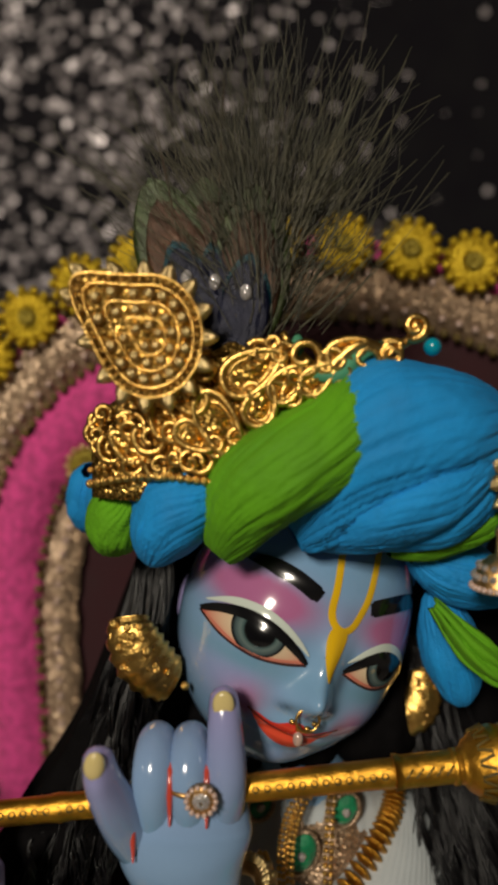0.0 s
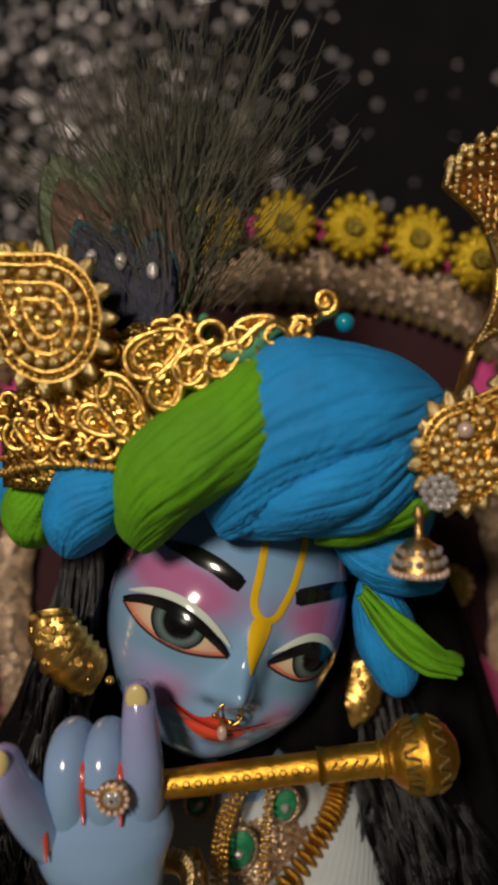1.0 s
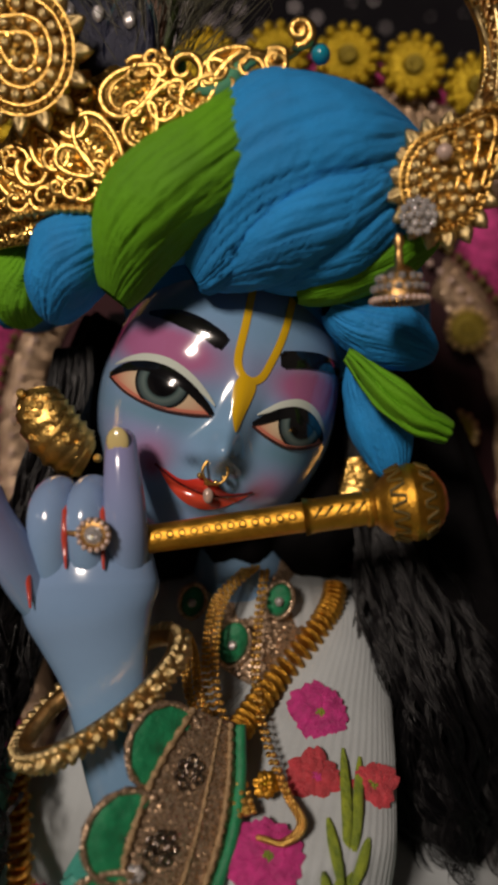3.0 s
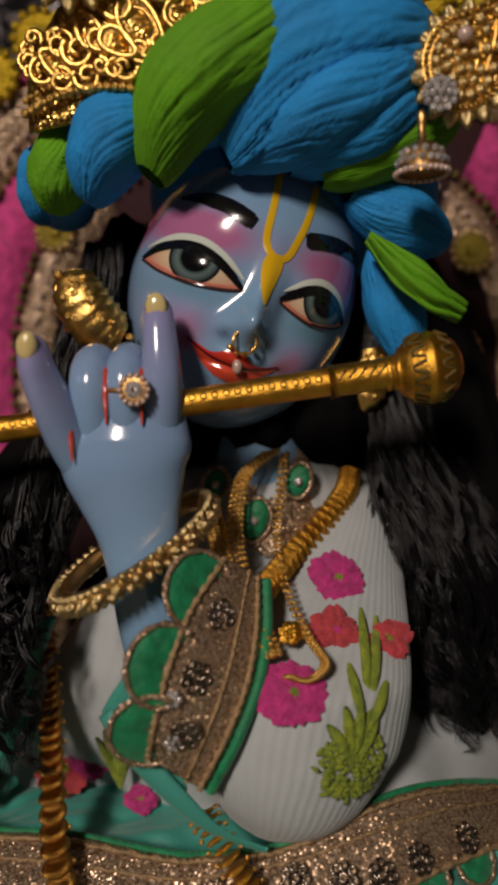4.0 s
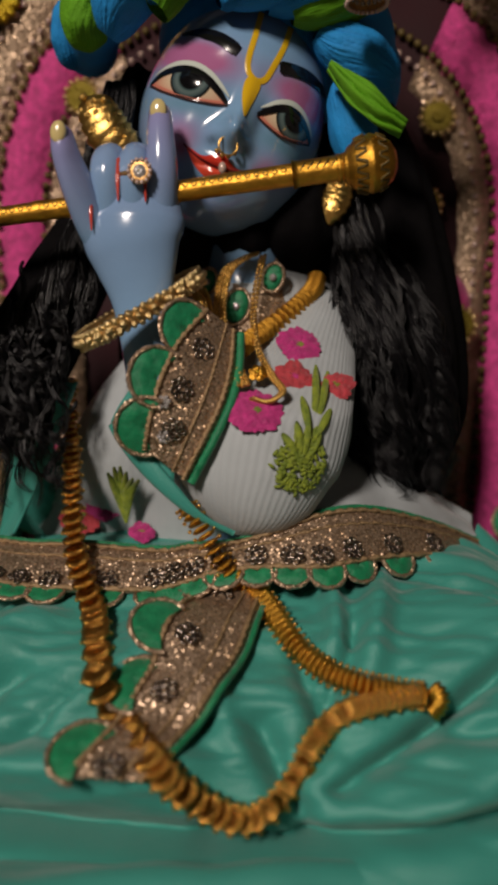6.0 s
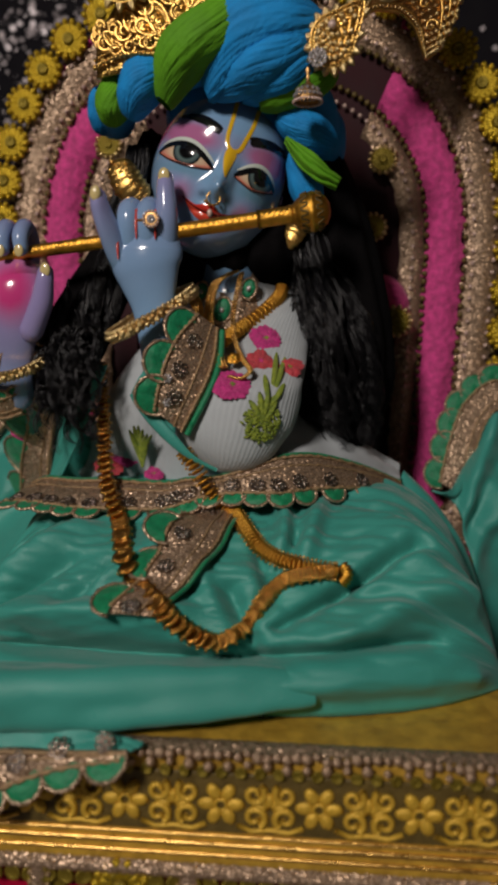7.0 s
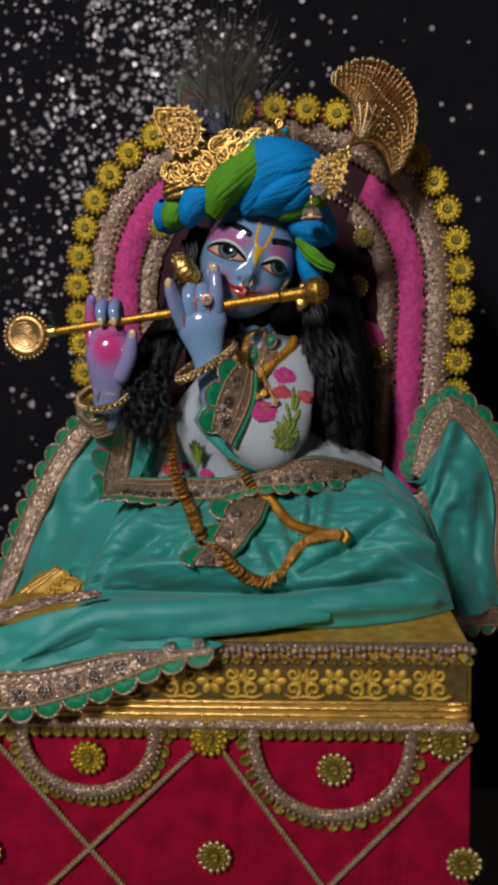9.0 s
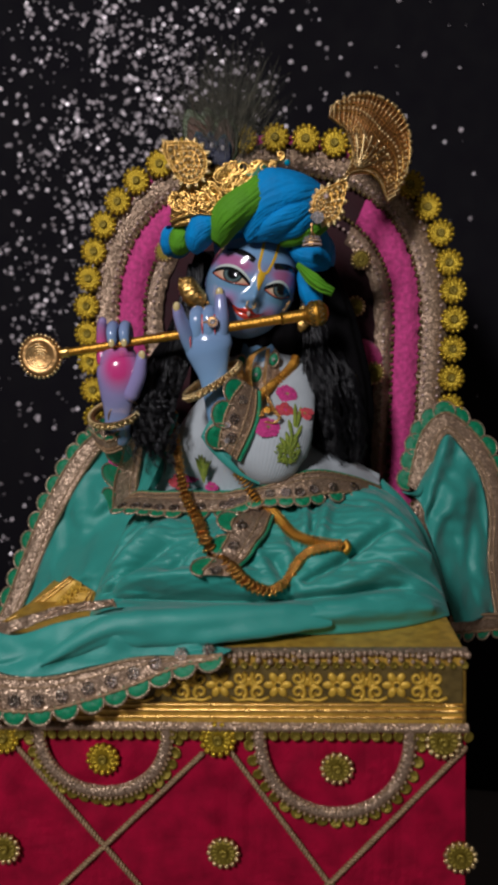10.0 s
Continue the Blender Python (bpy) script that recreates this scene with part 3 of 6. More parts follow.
# head: the front by rings from the middle outwards, then the back of the skull
N = 112
rows = [[None] * N for _ in range(70)]
cols = {}
for i in range(70):
    for k in range(N):
        th = 2 * math.pi * k / N
        e = edge(th)
        if i <= 56:
            q = max(0.004, math.sin(0.5 * math.pi * i / 56))
            u, v = q * e * math.cos(th), q * e * math.sin(th)
            p = on_face(u, v)
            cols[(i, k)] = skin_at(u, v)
        else:
            a = (i - 56) / 13 * math.pi / 2
            q = max(0.004, math.cos(a))
            p = FO + EX * (q * e * math.cos(th) / 1000) + EZ * (q * e * math.sin(th) / 1000) + EY * ((34 + 46 * math.sin(a)) / 1000)
            cols[(i, k)] = SKIN
        rows[i][k] = p
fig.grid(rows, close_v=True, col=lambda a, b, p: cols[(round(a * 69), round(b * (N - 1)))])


def patch(u0, u1, top, bot, col, lift, nu=40, nv=8):
    """Paint between two curves over the face."""
    r = []
    for i in range(nu + 1):
        u = u0 + (u1 - u0) * i / nu
        a, b = top(u), bot(u)
        r.append([on_face(u, b + (a - b) * j / nv, lift) for j in range(nv + 1)])
    fig.grid(r, col=col)


def stroke(pts, width, col, lift, n=36):
    c = spline([(u, v, 0) for u, v in pts], n)
    r = []
    for i, p in enumerate(c):
        d = (c[min(n - 1, i + 1)] - c[max(0, i - 1)]).normalized()
        s = i / (n - 1)
        w = width(s) if callable(width) else width
        r.append([on_face(p.x - d.y * w * q, p.y + d.x * w * q, lift - 0.12 * abs(q)) for q in (-1, -0.5, 0, 0.5, 1)])
    fig.grid(r, col=col)


def arc_of(u0, v0, u1, v1, rise, skew=1.0):
    """A curve from one point to another that bulges by rise, with its crown moved by skew."""
    def f(u):
        s = max(0.0, min(1.0, (u - u0) / (u1 - u0)))
        return v0 + (v1 - v0) * s + rise * math.sin(math.pi * s ** skew) ** 0.9
    return f


for side, (o, n_, mid, iris) in {-1: ((-36.0, -1.6), (-4.4, -4.2), -20, (-20.4, 1.0)), 1: ((32.0, -1.8), (7.6, -3.4), 21, (22.4, 1.4))}.items():
    u0, v0, u1, v1 = (*o, *n_) if side < 0 else (*n_, *o)
    sk = 0.85 if side < 0 else 1.1
    up, dn = arc_of(u0, v0, u1, v1, 6.6, sk), arc_of(u0, v0, u1, v1, -3.9, sk)
    white = (0.70, 0.60, 0.40)

    def eye_white(a, b, p, side=side):
        inner = a if side < 0 else 1 - a
        return mixc(white, (0.62, 0.14, 0.10), 1.0 * abs(2 * a - 1) ** 3.0 + 0.6 * (1 - b) ** 4)

    patch(u0 + 0.6, u1 - 0.6, lambda u: up(u) - 0.2, lambda u: dn(u) + 0.2, eye_white, 0.35)
    rr = []
    stops = ((0.0, (0.004, 0.004, 0.005)), (0.54, (0.004, 0.004, 0.005)), (0.60, (0.06, 0.10, 0.10)), (0.70, (0.12, 0.17, 0.165)), (0.86, (0.055, 0.085, 0.09)), (0.93, (0.012, 0.016, 0.018)), (1.0, (0.008, 0.010, 0.012)))

    def iris_paint(a, b, p, stops=stops):
        for (q0, c0), (q1, c1) in zip(stops, stops[1:]):
            if a <= q1:
                break
        c = mixc(c0, c1, (a - q0) / (q1 - q0))
        up_half = max(0.0, math.sin(2 * math.pi * b))
        return mixc(c, (0.01, 0.012, 0.014), 0.9 * up_half)

    for i in range(31):
        row = []
        for k in range(40):
            a = 2 * math.pi * k / 40
            u, v = iris[0] + 7.9 * i / 30 * math.cos(a), iris[1] + 7.9 * i / 30 * math.sin(a)
            row.append(on_face(u, min(up(u) - 0.4, max(dn(u) + 0.4, v)), 0.6))
        rr.append(row)
    fig.grid(rr, close_v=True, col=iris_paint)
    # lash lines, pale lid and its fold
    tail = -38.0 if side < 0 else 33.5
    stroke([(u0 + (u1 - u0) * s, up(u0 + (u1 - u0) * s) + 0.3) for s in (0, 0.12, 0.3, 0.5, 0.7, 0.88, 1.0)], lambda s: 0.5 + 1.15 * max(0.0, math.sin(math.pi * s)) ** 0.7, BLACK, 0.95)
    stroke([(u0 + (u1 - u0) * s, dn(u0 + (u1 - u0) * s) - 0.1) for s in (0, 0.2, 0.5, 0.8, 1.0)], 0.38, (0.05, 0.02, 0.02), 0.85)
    stroke([(u0 + (u1 - u0) * s, dn(u0 + (u1 - u0) * s) + 0.75) for s in (0.05, 0.3, 0.5, 0.7, 0.95)], 0.5, (0.60, 0.20, 0.14), 0.62)
    stroke([(u0 + (u1 - u0) * s, up(u0 + (u1 - u0) * s) + 2.9) for s in (0.02, 0.15, 0.3, 0.5, 0.7, 0.88, 1.0)], lambda s: 0.15 + 1.25 * max(0.0, math.sin(math.pi * s)), (0.60, 0.66, 0.60), 0.8)

# brows
stroke([(-30, 19.8), (-23.2, 20.4), (-15, 19.4), (-6.8, 16.4)], lambda s: 0.6 + 1.9 * min(1, s * 2.2) * (1 if s < 0.93 else 0.75), BLACK, 0.8)
stroke([(10.0, 17.2), (16, 19.4), (24, 21.4), (33, 21.9)], lambda s: (2.5 if s > 0.06 else 1.9) - 1.5 * max(0, s - 0.6), BLACK, 0.8)
# forehead mark
stroke([(-3.2, 37), (-2.7, 26), (-2.3, 15), (-0.3, 10.2), (3.2, 8.6), (6.2, 10.6), (7.6, 16), (9.2, 26), (9.6, 37)], 1.15, YELLOW, 0.45, 60)
stroke([(2.6, 9.0), (2.2, 5.0), (2.4, -1.0), (3.2, -6.6)], lambda s: 0.3 + 2.9 * math.sin(math.pi * min(1, (0.08 + 0.92 * s)) ** 0.62), YELLOW, 0.5)
# lips
up_t, up_b = (lambda u: -23.0 + 1.3 * math.cos(u * 0.42) - 0.010 * u * u + 0.016 * u * u), (lambda u: -26.4 + 0.018 * u * u)
patch(-14.5, 14.0, lambda u: up_b(u) + max(0.0, (up_t(u) - up_b(u))) * (1 - abs((u + 0.2) / 14.4) ** 2.2), up_b, RED, 0.4)
lo_b = lambda u: up_b(u) - 5.0 * (1 - abs((u + 0.2) / 14.4) ** 2.0)
patch(-14.4, 13.8, lambda u: up_b(u) - 0.25, lo_b, (0.66, 0.07, 0.035), 0.45)
stroke([(-15.5, -22.3), (-8, -25.4), (0, -26.7), (7, -25.6), (14.6, -22.2)], 0.35, (0.12, 0.01, 0.01), 0.75)
# neck, ears
fig.tube([(0.018, 0.262, 0.69), (0.02, 0.266, 0.665), (0.022, 0.268, 0.64)], lambda s: 0.014 + 0.006 * s, 20, SKIN)
fig.ball(FO + EX * -0.0355 + EZ * -0.004 + EY * 0.046, 0.009, 12, 8, (0.35, 0.5, 1.0), (EX, EY, EZ), LILAC)
fig.ball(FO + EX * 0.0375 + EZ * -0.002 + EY * 0.036, 0.009, 12, 8, (0.35, 0.5, 1.0), (EX, EY, EZ), LILAC)


def limb(pts, radii, col, n=26, seg=18, flat=1.0, up=None, tip=True):
    """A rounded limb through the given points, closed by a dome at its end."""
    path = spline(pts, n)
    rs = spline([(r, 0, 0) for r in radii], n)
    vals = [q.x for q in rs]
    if tip:
        d = (path[-1] - path[-2]).normalized()
        end, r = path[-1], vals[-1]
        for a in (0.3, 0.6, 0.85, 1.0):
            path.append(end + d * (r * math.sin(a * math.pi / 2)))
            vals.append(max(0.0001, r * math.cos(a * math.pi / 2)))
    d = (path[0] - path[1]).normalized()
    first, r = path[0], vals[0]
    for a in (0.35, 0.7, 0.92, 1.0):
        path.insert(0, first + d * (r * math.sin(a * math.pi / 2)))
        vals.insert(0, max(0.0001, r * math.cos(a * math.pi / 2)))
    m = len(path)
    fig.tube(path, lambda s: vals[min(m - 1, round(s * (m - 1)))], seg, col, flat, up)


def tint(a, b, amount=1.0):
    return lambda i, j, p: mixc(a, b, amount * max(0.0, (i - 0.3) / 0.7) ** 0.8)


def nail(c, axes, r=0.0033):
    fig.ball(c, r, 12, 8, (0.95, 0.35, 1.25), axes, NAIL)


XA, YA, ZA = V((1, 0, 0)), V((0, 1, 0)), V((0, 0, 1))
# raised hand, its back to the front
hand_from = len(fig.v)
limb([(-0.006, 0.202, 0.592), (-0.010, 0.197, 0.615), (-0.013, 0.194, 0.632), (-0.0145, 0.194, 0.645), (-0.0165, 0.194, 0.657), (-0.0178, 0.194, 0.665), (-0.0180, 0.195, 0.671), (-0.018, 0.1955, 0.674)], [0.0125, 0.0118, 0.0108, 0.0125, 0.0162, 0.0190, 0.0203, 0.0200], tint(SKIN, LILAC, 0.22), 34, 30, 0.58, (1, 0, 0))
limb([(-0.0085, 0.199, 0.660), (-0.0068, 0.1945, 0.675), (-0.0054, 0.1895, 0.690), (-0.0058, 0.190, 0.704), (-0.0062, 0.192, 0.711)], [0.0045, 0.0062, 0.0060, 0.0050, 0.0043], tint(SKIN, LILAC, 1.1))
nail((-0.0062, 0.1880, 0.7115), (XA, YA, ZA))
limb([(-0.0275, 0.199, 0.656), (-0.0318, 0.1925, 0.669), (-0.0352, 0.187, 0.682), (-0.0382, 0.1845, 0.693), (-0.0393, 0.184, 0.700)], [0.0045, 0.0062, 0.0060, 0.0050, 0.0041], tint(SKIN, LILAC, 1.1))
nail((-0.0395, 0.1802, 0.7005), (V((1, 0, 0.12)).normalized(), YA, ZA), 0.0031)
limb([(-0.0258, 0.199, 0.658), (-0.0258, 0.1945, 0.670), (-0.0258, 0.1900, 0.681), (-0.0258, 0.1888, 0.690), (-0.0258, 0.1925, 0.6955), (-0.0258, 0.199, 0.6962), (-0.0258, 0.206, 0.689)], [0.0050, 0.0060, 0.0061, 0.0060, 0.0058, 0.0056, 0.005], tint(SKIN, LILAC, 0.5))
limb([(-0.0160, 0.199, 0.658), (-0.0160, 0.1945, 0.670), (-0.0160, 0.1900, 0.681), (-0.0160, 0.1888, 0.690), (-0.0160, 0.1925, 0.6955), (-0.0160, 0.199, 0.6962), (-0.0160, 0.206, 0.689)], [0.0050, 0.0060, 0.0061, 0.0060, 0.0058, 0.0056, 0.005], tint(SKIN, LILAC, 0.5))
for x, z in ((-0.0208, 0.6965), (-0.0106, 0.696), (-0.0309, 0.686)):
    fig.tube([(x, 0.1842, z - 0.018), (x, 0.1842, z - 0.010), (x, 0.1862, z - 0.003), (x, 0.191, z)], lambda s: 0.0003 + 0.0007 * math.sin(math.pi * s), 8, (0.50, 0.06, 0.04))
# the hand stands back at the flute, the little finger less so
for i in range(hand_from, len(fig.v)):
    x, y, z = fig.v[i]
    little = max(0.0, min(1.0, (-0.029 - x) / 0.009)) * max(0.0, min(1.0, (z - 0.665) / 0.03))
    fig.v[i] = (x, y + 0.0110 - 0.0060 * little, z + 0.001)
# lower hand, its palm to the front
hand_from = len(fig.v)
PALM = (0.58, 0.05, 0.22)


def palm_paint(i, j, p):
    return mixc(SKIN, mixc(LILAC, PALM, max(0, (bell(p.x * 1000, p.z * 1000, -92, 655, 14, 17) * 1.6 - 0.2)) if p.y < 0.203 else 0), min(1, i * 2.2))


limb([(-0.101, 0.214, 0.596), (-0.0985, 0.208, 0.615), (-0.0965, 0.203, 0.632), (-0.0945, 0.201, 0.646), (-0.0935, 0.201, 0.655), (-0.094, 0.202, 0.659)], [0.0115, 0.0118, 0.0150, 0.0185, 0.0182, 0.0165], palm_paint, 34, 26, 0.6, (1, 0, 0))
limb([(-0.084, 0.199, 0.632), (-0.0765, 0.195, 0.646), (-0.0735, 0.193, 0.657), (-0.0725, 0.193, 0.663)], [0.0070, 0.0064, 0.0052, 0.0044], tint(LILAC, LILAC))
nail((-0.0715, 0.1893, 0.664), (XA, YA, ZA), 0.0031)
limb([(-0.108, 0.203, 0.660), (-0.1085, 0.206, 0.676), (-0.1075, 0.204, 0.688), (-0.1060, 0.202, 0.693)], [0.0050, 0.0048, 0.0042, 0.0036], tint(PALM, LILAC))
for x in (-0.0985, -0.0880):
    limb([(x, 0.210, 0.664), (x + 0.0005, 0.211, 0.682), (x + 0.001, 0.203, 0.6885), (x + 0.0015, 0.1945, 0.683), (x + 0.002, 0.1935, 0.676)], [0.0052, 0.0052, 0.0050, 0.0046, 0.0040], tint(LILAC, SKIN))
    nail((x + 0.002, 0.1898, 0.6745), (XA, YA, ZA), 0.0028)
for i in range(hand_from, len(fig.v)):
    x, y, z = fig.v[i]
    fig.v[i] = (x, y + 0.0065, z)
# torso and arms under the clothes
limb([(0.02, 0.268, 0.50), (0.02, 0.270, 0.56), (0.022, 0.278, 0.62), (0.022, 0.285, 0.645)], [0.045, 0.043, 0.044, 0.030], SKIN, 20, 20, 0.8, (1, 0, 0))
me = fig.mesh("figurine", M_ENAMEL, True, True)
shift = FO + EY * 0.002
me.transform(Matrix.Translation(-shift))
figurine = tagged(new("figurine", me), "glossy blue enamelled seated figurine with painted eyes and red lips", "figurine")
figurine.location = shift
# the lens keeps its focus on the face
cam.data.dof.use_dof, cam.data.dof.focus_object, cam.data.dof.aperture_fstop = True, figurine, 8.5

# ---- flute ----
FA, FB = V((-0.143, 0.2065, 0.6675)), V((0.0625, 0.2055, 0.6925))
flute = thing("flute", (FA + FB) / 2, "polished gold flute with drilled holes, round knob and embossed disc", "flute")
FD = (FB - FA).normalized()
part("pipe", MB().tube([FA + (FB - FA) * (k / 60) for k in range(61)], lambda s: 0.0034 + 0.0009 * s + (0.0004 if 0.02 < (s * 7) % 1 < 0.06 else 0), 16), M_AMBER, flute)
FUP = (V((0, -1, 0.30)) - FD * V((0, -1, 0.30)).dot(FD)).normalized()
HOLE = MB().lathe([(0.9, -0.3), (1.0, 0.15), (0.72, 0.2), (0.6, -0.1), (0.0005, -0.12)], (0, 0, 0), FUP, 10).mesh("hole", M_BROCDARK)
for k in range(54):
    s = 0.03 + 0.86 * k / 53
    c = FA + (FB - FA) * s
    if 0.52 < s < 0.70:
        continue
    placed("hole", HOLE, c + FUP * (0.0034 + 0.0009 * s), flute, 0.0011, turn=Matrix())
collar = part("ferrule", MB().tube([FA + (FB - FA) * (0.905 + 0.095 * k / 8) for k in range(9)], lambda s: 0.0047 + 0.0006 * (s < 0.1 or s > 0.9), 18), M_AMBER, flute, "engraved end collar")
for k in range(5):
    c = FA + (FB - FA) * (0.925 + 0.014 * k) + FUP * 0.0047
    part("groove", MB().tube([c - FD * 0.0012 + V((0, 0, -0.0013)), c + FD * 0.0008 + V((0, 0, 0.0014))], 0.00035, 5), M_BROCDARK, collar)
kn = MB()
KC = V((0.0715, 0.2055, 0.6935))
kn.lathe([(0.0042, -0.0125), (0.0052, -0.0118), (0.0052, -0.0105), (0.0045, -0.0096), (0.0070, -0.0078), (0.0096, -0.0042), (0.0106, 0.0), (0.0108, 0.0006), (0.0106, 0.0012), (0.0096, 0.0046), (0.0070, 0.0080), (0.0035, 0.0098), (0.0005, 0.0102)], KC, FD, 26)
knob = part("knob", kn, M_AMBER, flute)
zig = MB()
for ring_h, amp in ((-0.0035, 0.0022), (0.0045, 0.0018)):
    pts = []
    a1 = FD.orthogonal().normalized()
    a2 = FD.cross(a1)
    for k in range(56):
        a = 2 * math.pi * k / 56
        h = ring_h + amp * (1 if (k // 2) % 2 else -1) * 0.8
        r = math.sqrt(max(0, 0.0107 ** 2 - (h * 1.02) ** 2)) + 0.00005
        pts.append(KC + FD * h + a1 * (r * math.cos(a)) + a2 * (r * math.sin(a)))
    zig.ring(pts, 0.0005, 5)
part("engraving", zig, M_BROCDARK, knob)
DC = V((-0.160, 0.2070, 0.6655))
dm = MB().lathe([(0.0005, -0.0032), (0.011, -0.0030), (0.0125, -0.0038), (0.0145, -0.0038), (0.016, -0.003), (0.0175, -0.001), (0.0175, 0.001), (0.0005, 0.002)], DC, (0, 1, 0), 36)
disc = part("disc", dm, M_COPPER, flute, "embossed copper-gold disc")
rim = MB()
for k in range(30):
    a = 2 * math.pi * k / 30
    rim.ball(DC + V((0.0178 * math.cos(a), -0.001, 0.0178 * math.sin(a))), 0.0016, 6, 4)
part("bead_rim", rim, M_PALEGOLD, disc)
rel = MB()
for k in range(5):
    rr_ = 0.0025 + 0.0022 * k
    rel.tube([DC + V((rr_ * math.cos(a), -0.0034, rr_ * math.sin(a) * 0.9)) for a in [0.3 * k + q * (1.1 + 0.15 * k) / 3 * 2.2 / 4 for q in range(16)]], 0.0006, 5)
part("relief", rel, M_PALEGOLD, disc)
part("neck", MB().lathe([(0.0034, 0.0), (0.005, 0.002), (0.0038, 0.004), (0.0048, 0.007), (0.0036, 0.009)], DC + V((0.0165, -0.0005, 0.002)), FD, 14), M_GOLD, flute)

# ---- turban ----
turban = thing("turban", (0.02, 0.22, 0.755), "turban twisted from crinkled blue and green cotton", "turban")


def lobe(a, b, wide, deep, material, bow=(0, 0, 0), seed=1.0, n=64, seg=150, name="twist", label="", pleats=9, fat=0.45, twist=0.0, skew=1.0):
    """A pleated, spindle-shaped turn of cloth from a to b."""
    a, b = V(a), V(b)
    d = (b - a)
    L = d.length
    e1 = d.normalized()
    out = (V((0, -1, 0)) - e1 * V((0, -1, 0)).dot(e1)).normalized()
    e2 = e1.cross(out)
    rows = []
    for i in range(n + 1):
        s = i / n
        prof = max(0.02, (math.sin(math.pi * (0.03 + 0.94 * s ** skew)))) ** fat
        c = a + d * s + V(bow) * (4 * s * (1 - s)) + e2 * (-twist * math.sin(2 * math.pi * s))
        row = []
        for k in range(seg):
            t = 2 * math.pi * k / seg
            sw = 0.9 * math.sin(2.6 * s + seed) + 1.5 * wob(s * 1.6, math.cos(t) * 0.8, math.sin(t) * 0.8 + seed, 1.0, seed)
            ct, s_t = math.cos(t + 0.35 * sw), math.sin(t + 0.35 * sw)
            f1 = 1 - abs(noise.noise(V((ct * pleats * 0.22, s_t * pleats * 0.22, s * 0.7 + seed * 3.7)))) * 2.2
            f2 = 1 - abs(noise.noise(V((ct * pleats * 0.62, s_t * pleats * 0.62, s * 0.9 + seed * 5.1)))) * 2.2
            f3 = 1 - abs(noise.noise(V((ct * pleats * 2.0, s_t * pleats * 2.0, s * 2.2 + seed * 2.3)))) * 2.2
            ends = 0.55 + 1.3 * abs(2 * s - 1) ** 1.5
            crease = 1 - ends * (0.030 * max(0, f1) ** 5 + 0.050 * max(0, f2) ** 4 + 0.042 * max(0, f3) ** 2) - 0.085 * wob(s * 4, math.cos(t) * 1.6, math.sin(t) * 1.6, 1.0, seed) - 0.010 * wob(s * 16, math.cos(t) * 6, math.sin(t) * 6, 1.0, seed + 5)
            row.append(c + e2 * (wide * prof * crease * math.cos(t)) + out * (deep * prof * crease * math.sin(t)))
        rows.append(row)
    return part(name, MB().grid(rows, close_v=True), material, turban, label)


part("inner_wrap", MB().tube(spline([(-0.050, 0.266, 0.761), (-0.036, 0.235, 0.765), (-0.010, 0.218, 0.770), (0.018, 0.214, 0.775), (0.047, 0.223, 0.773), (0.070, 0.247, 0.761), (0.076, 0.275, 0.750)], 40), 0.0125, 20), M_CLOTHBLUE, turban)
part("cap", MB().ball(FO + EZ * 0.035 + EY * 0.046, 0.044, 36, 20, (0.97, 0.90, 0.78), (EX, EY, EZ)), M_CLOTHBLUE, turban, "dark cap under the wrap")
lobe((-0.056, 0.262, 0.752), (-0.053, 0.245, 0.773), 0.0085, 0.011, M_CLOTHBLUE, seed=2, pleats=7)
lobe((-0.0445, 0.236, 0.749), (-0.035, 0.224, 0.774), 0.0105, 0.014, M_CLOTHGREEN, seed=3, pleats=8)
lobe((-0.0305, 0.223, 0.749), (-0.006, 0.215, 0.778), 0.0125, 0.016, M_CLOTHBLUE, (-0.002, -0.003, 0.002), seed=4)
lobe((0.014, 0.213, 0.757), (0.0800, 0.2225, 0.7935), 0.0225, 0.020, M_CLOTHBLUE, (-0.001, -0.009, 0.0150), seed=6, pleats=14, fat=0.66, twist=0.003, skew=0.82)
lobe((0.019, 0.214, 0.756), (0.0785, 0.2235, 0.790), 0.0130, 0.018, M_CLOTHBLUE, (0.000, -0.009, -0.001), seed=12, pleats=15, fat=0.6)
lobe((0.032, 0.220, 0.757), (0.0795, 0.2255, 0.781), 0.0110, 0.016, M_CLOTHBLUE, (0.002, -0.006, -0.003), seed=14, pleats=15, fat=0.5)
lobe((-0.0085, 0.2115, 0.7525), (0.037, 0.219, 0.810), 0.0150, 0.019, M_CLOTHGREEN, (0.0005, -0.0115, 0.000), seed=5, pleats=12, twist=0.004)
lobe((0.042, 0.220, 0.753), (0.084, 0.224, 0.770), 0.0100, 0.014, M_CLOTHGREEN, seed=7, pleats=8)
lobe((0.052, 0.228, 0.750), (0.084, 0.238, 0.735), 0.0108, 0.013, M_CLOTHBLUE, seed=8, pleats=8)
lobe((0.062, 0.238, 0.735), (0.072, 0.240, 0.697), 0.0098, 0.011, M_CLOTHBLUE, seed=9, pleats=7)
rows = []
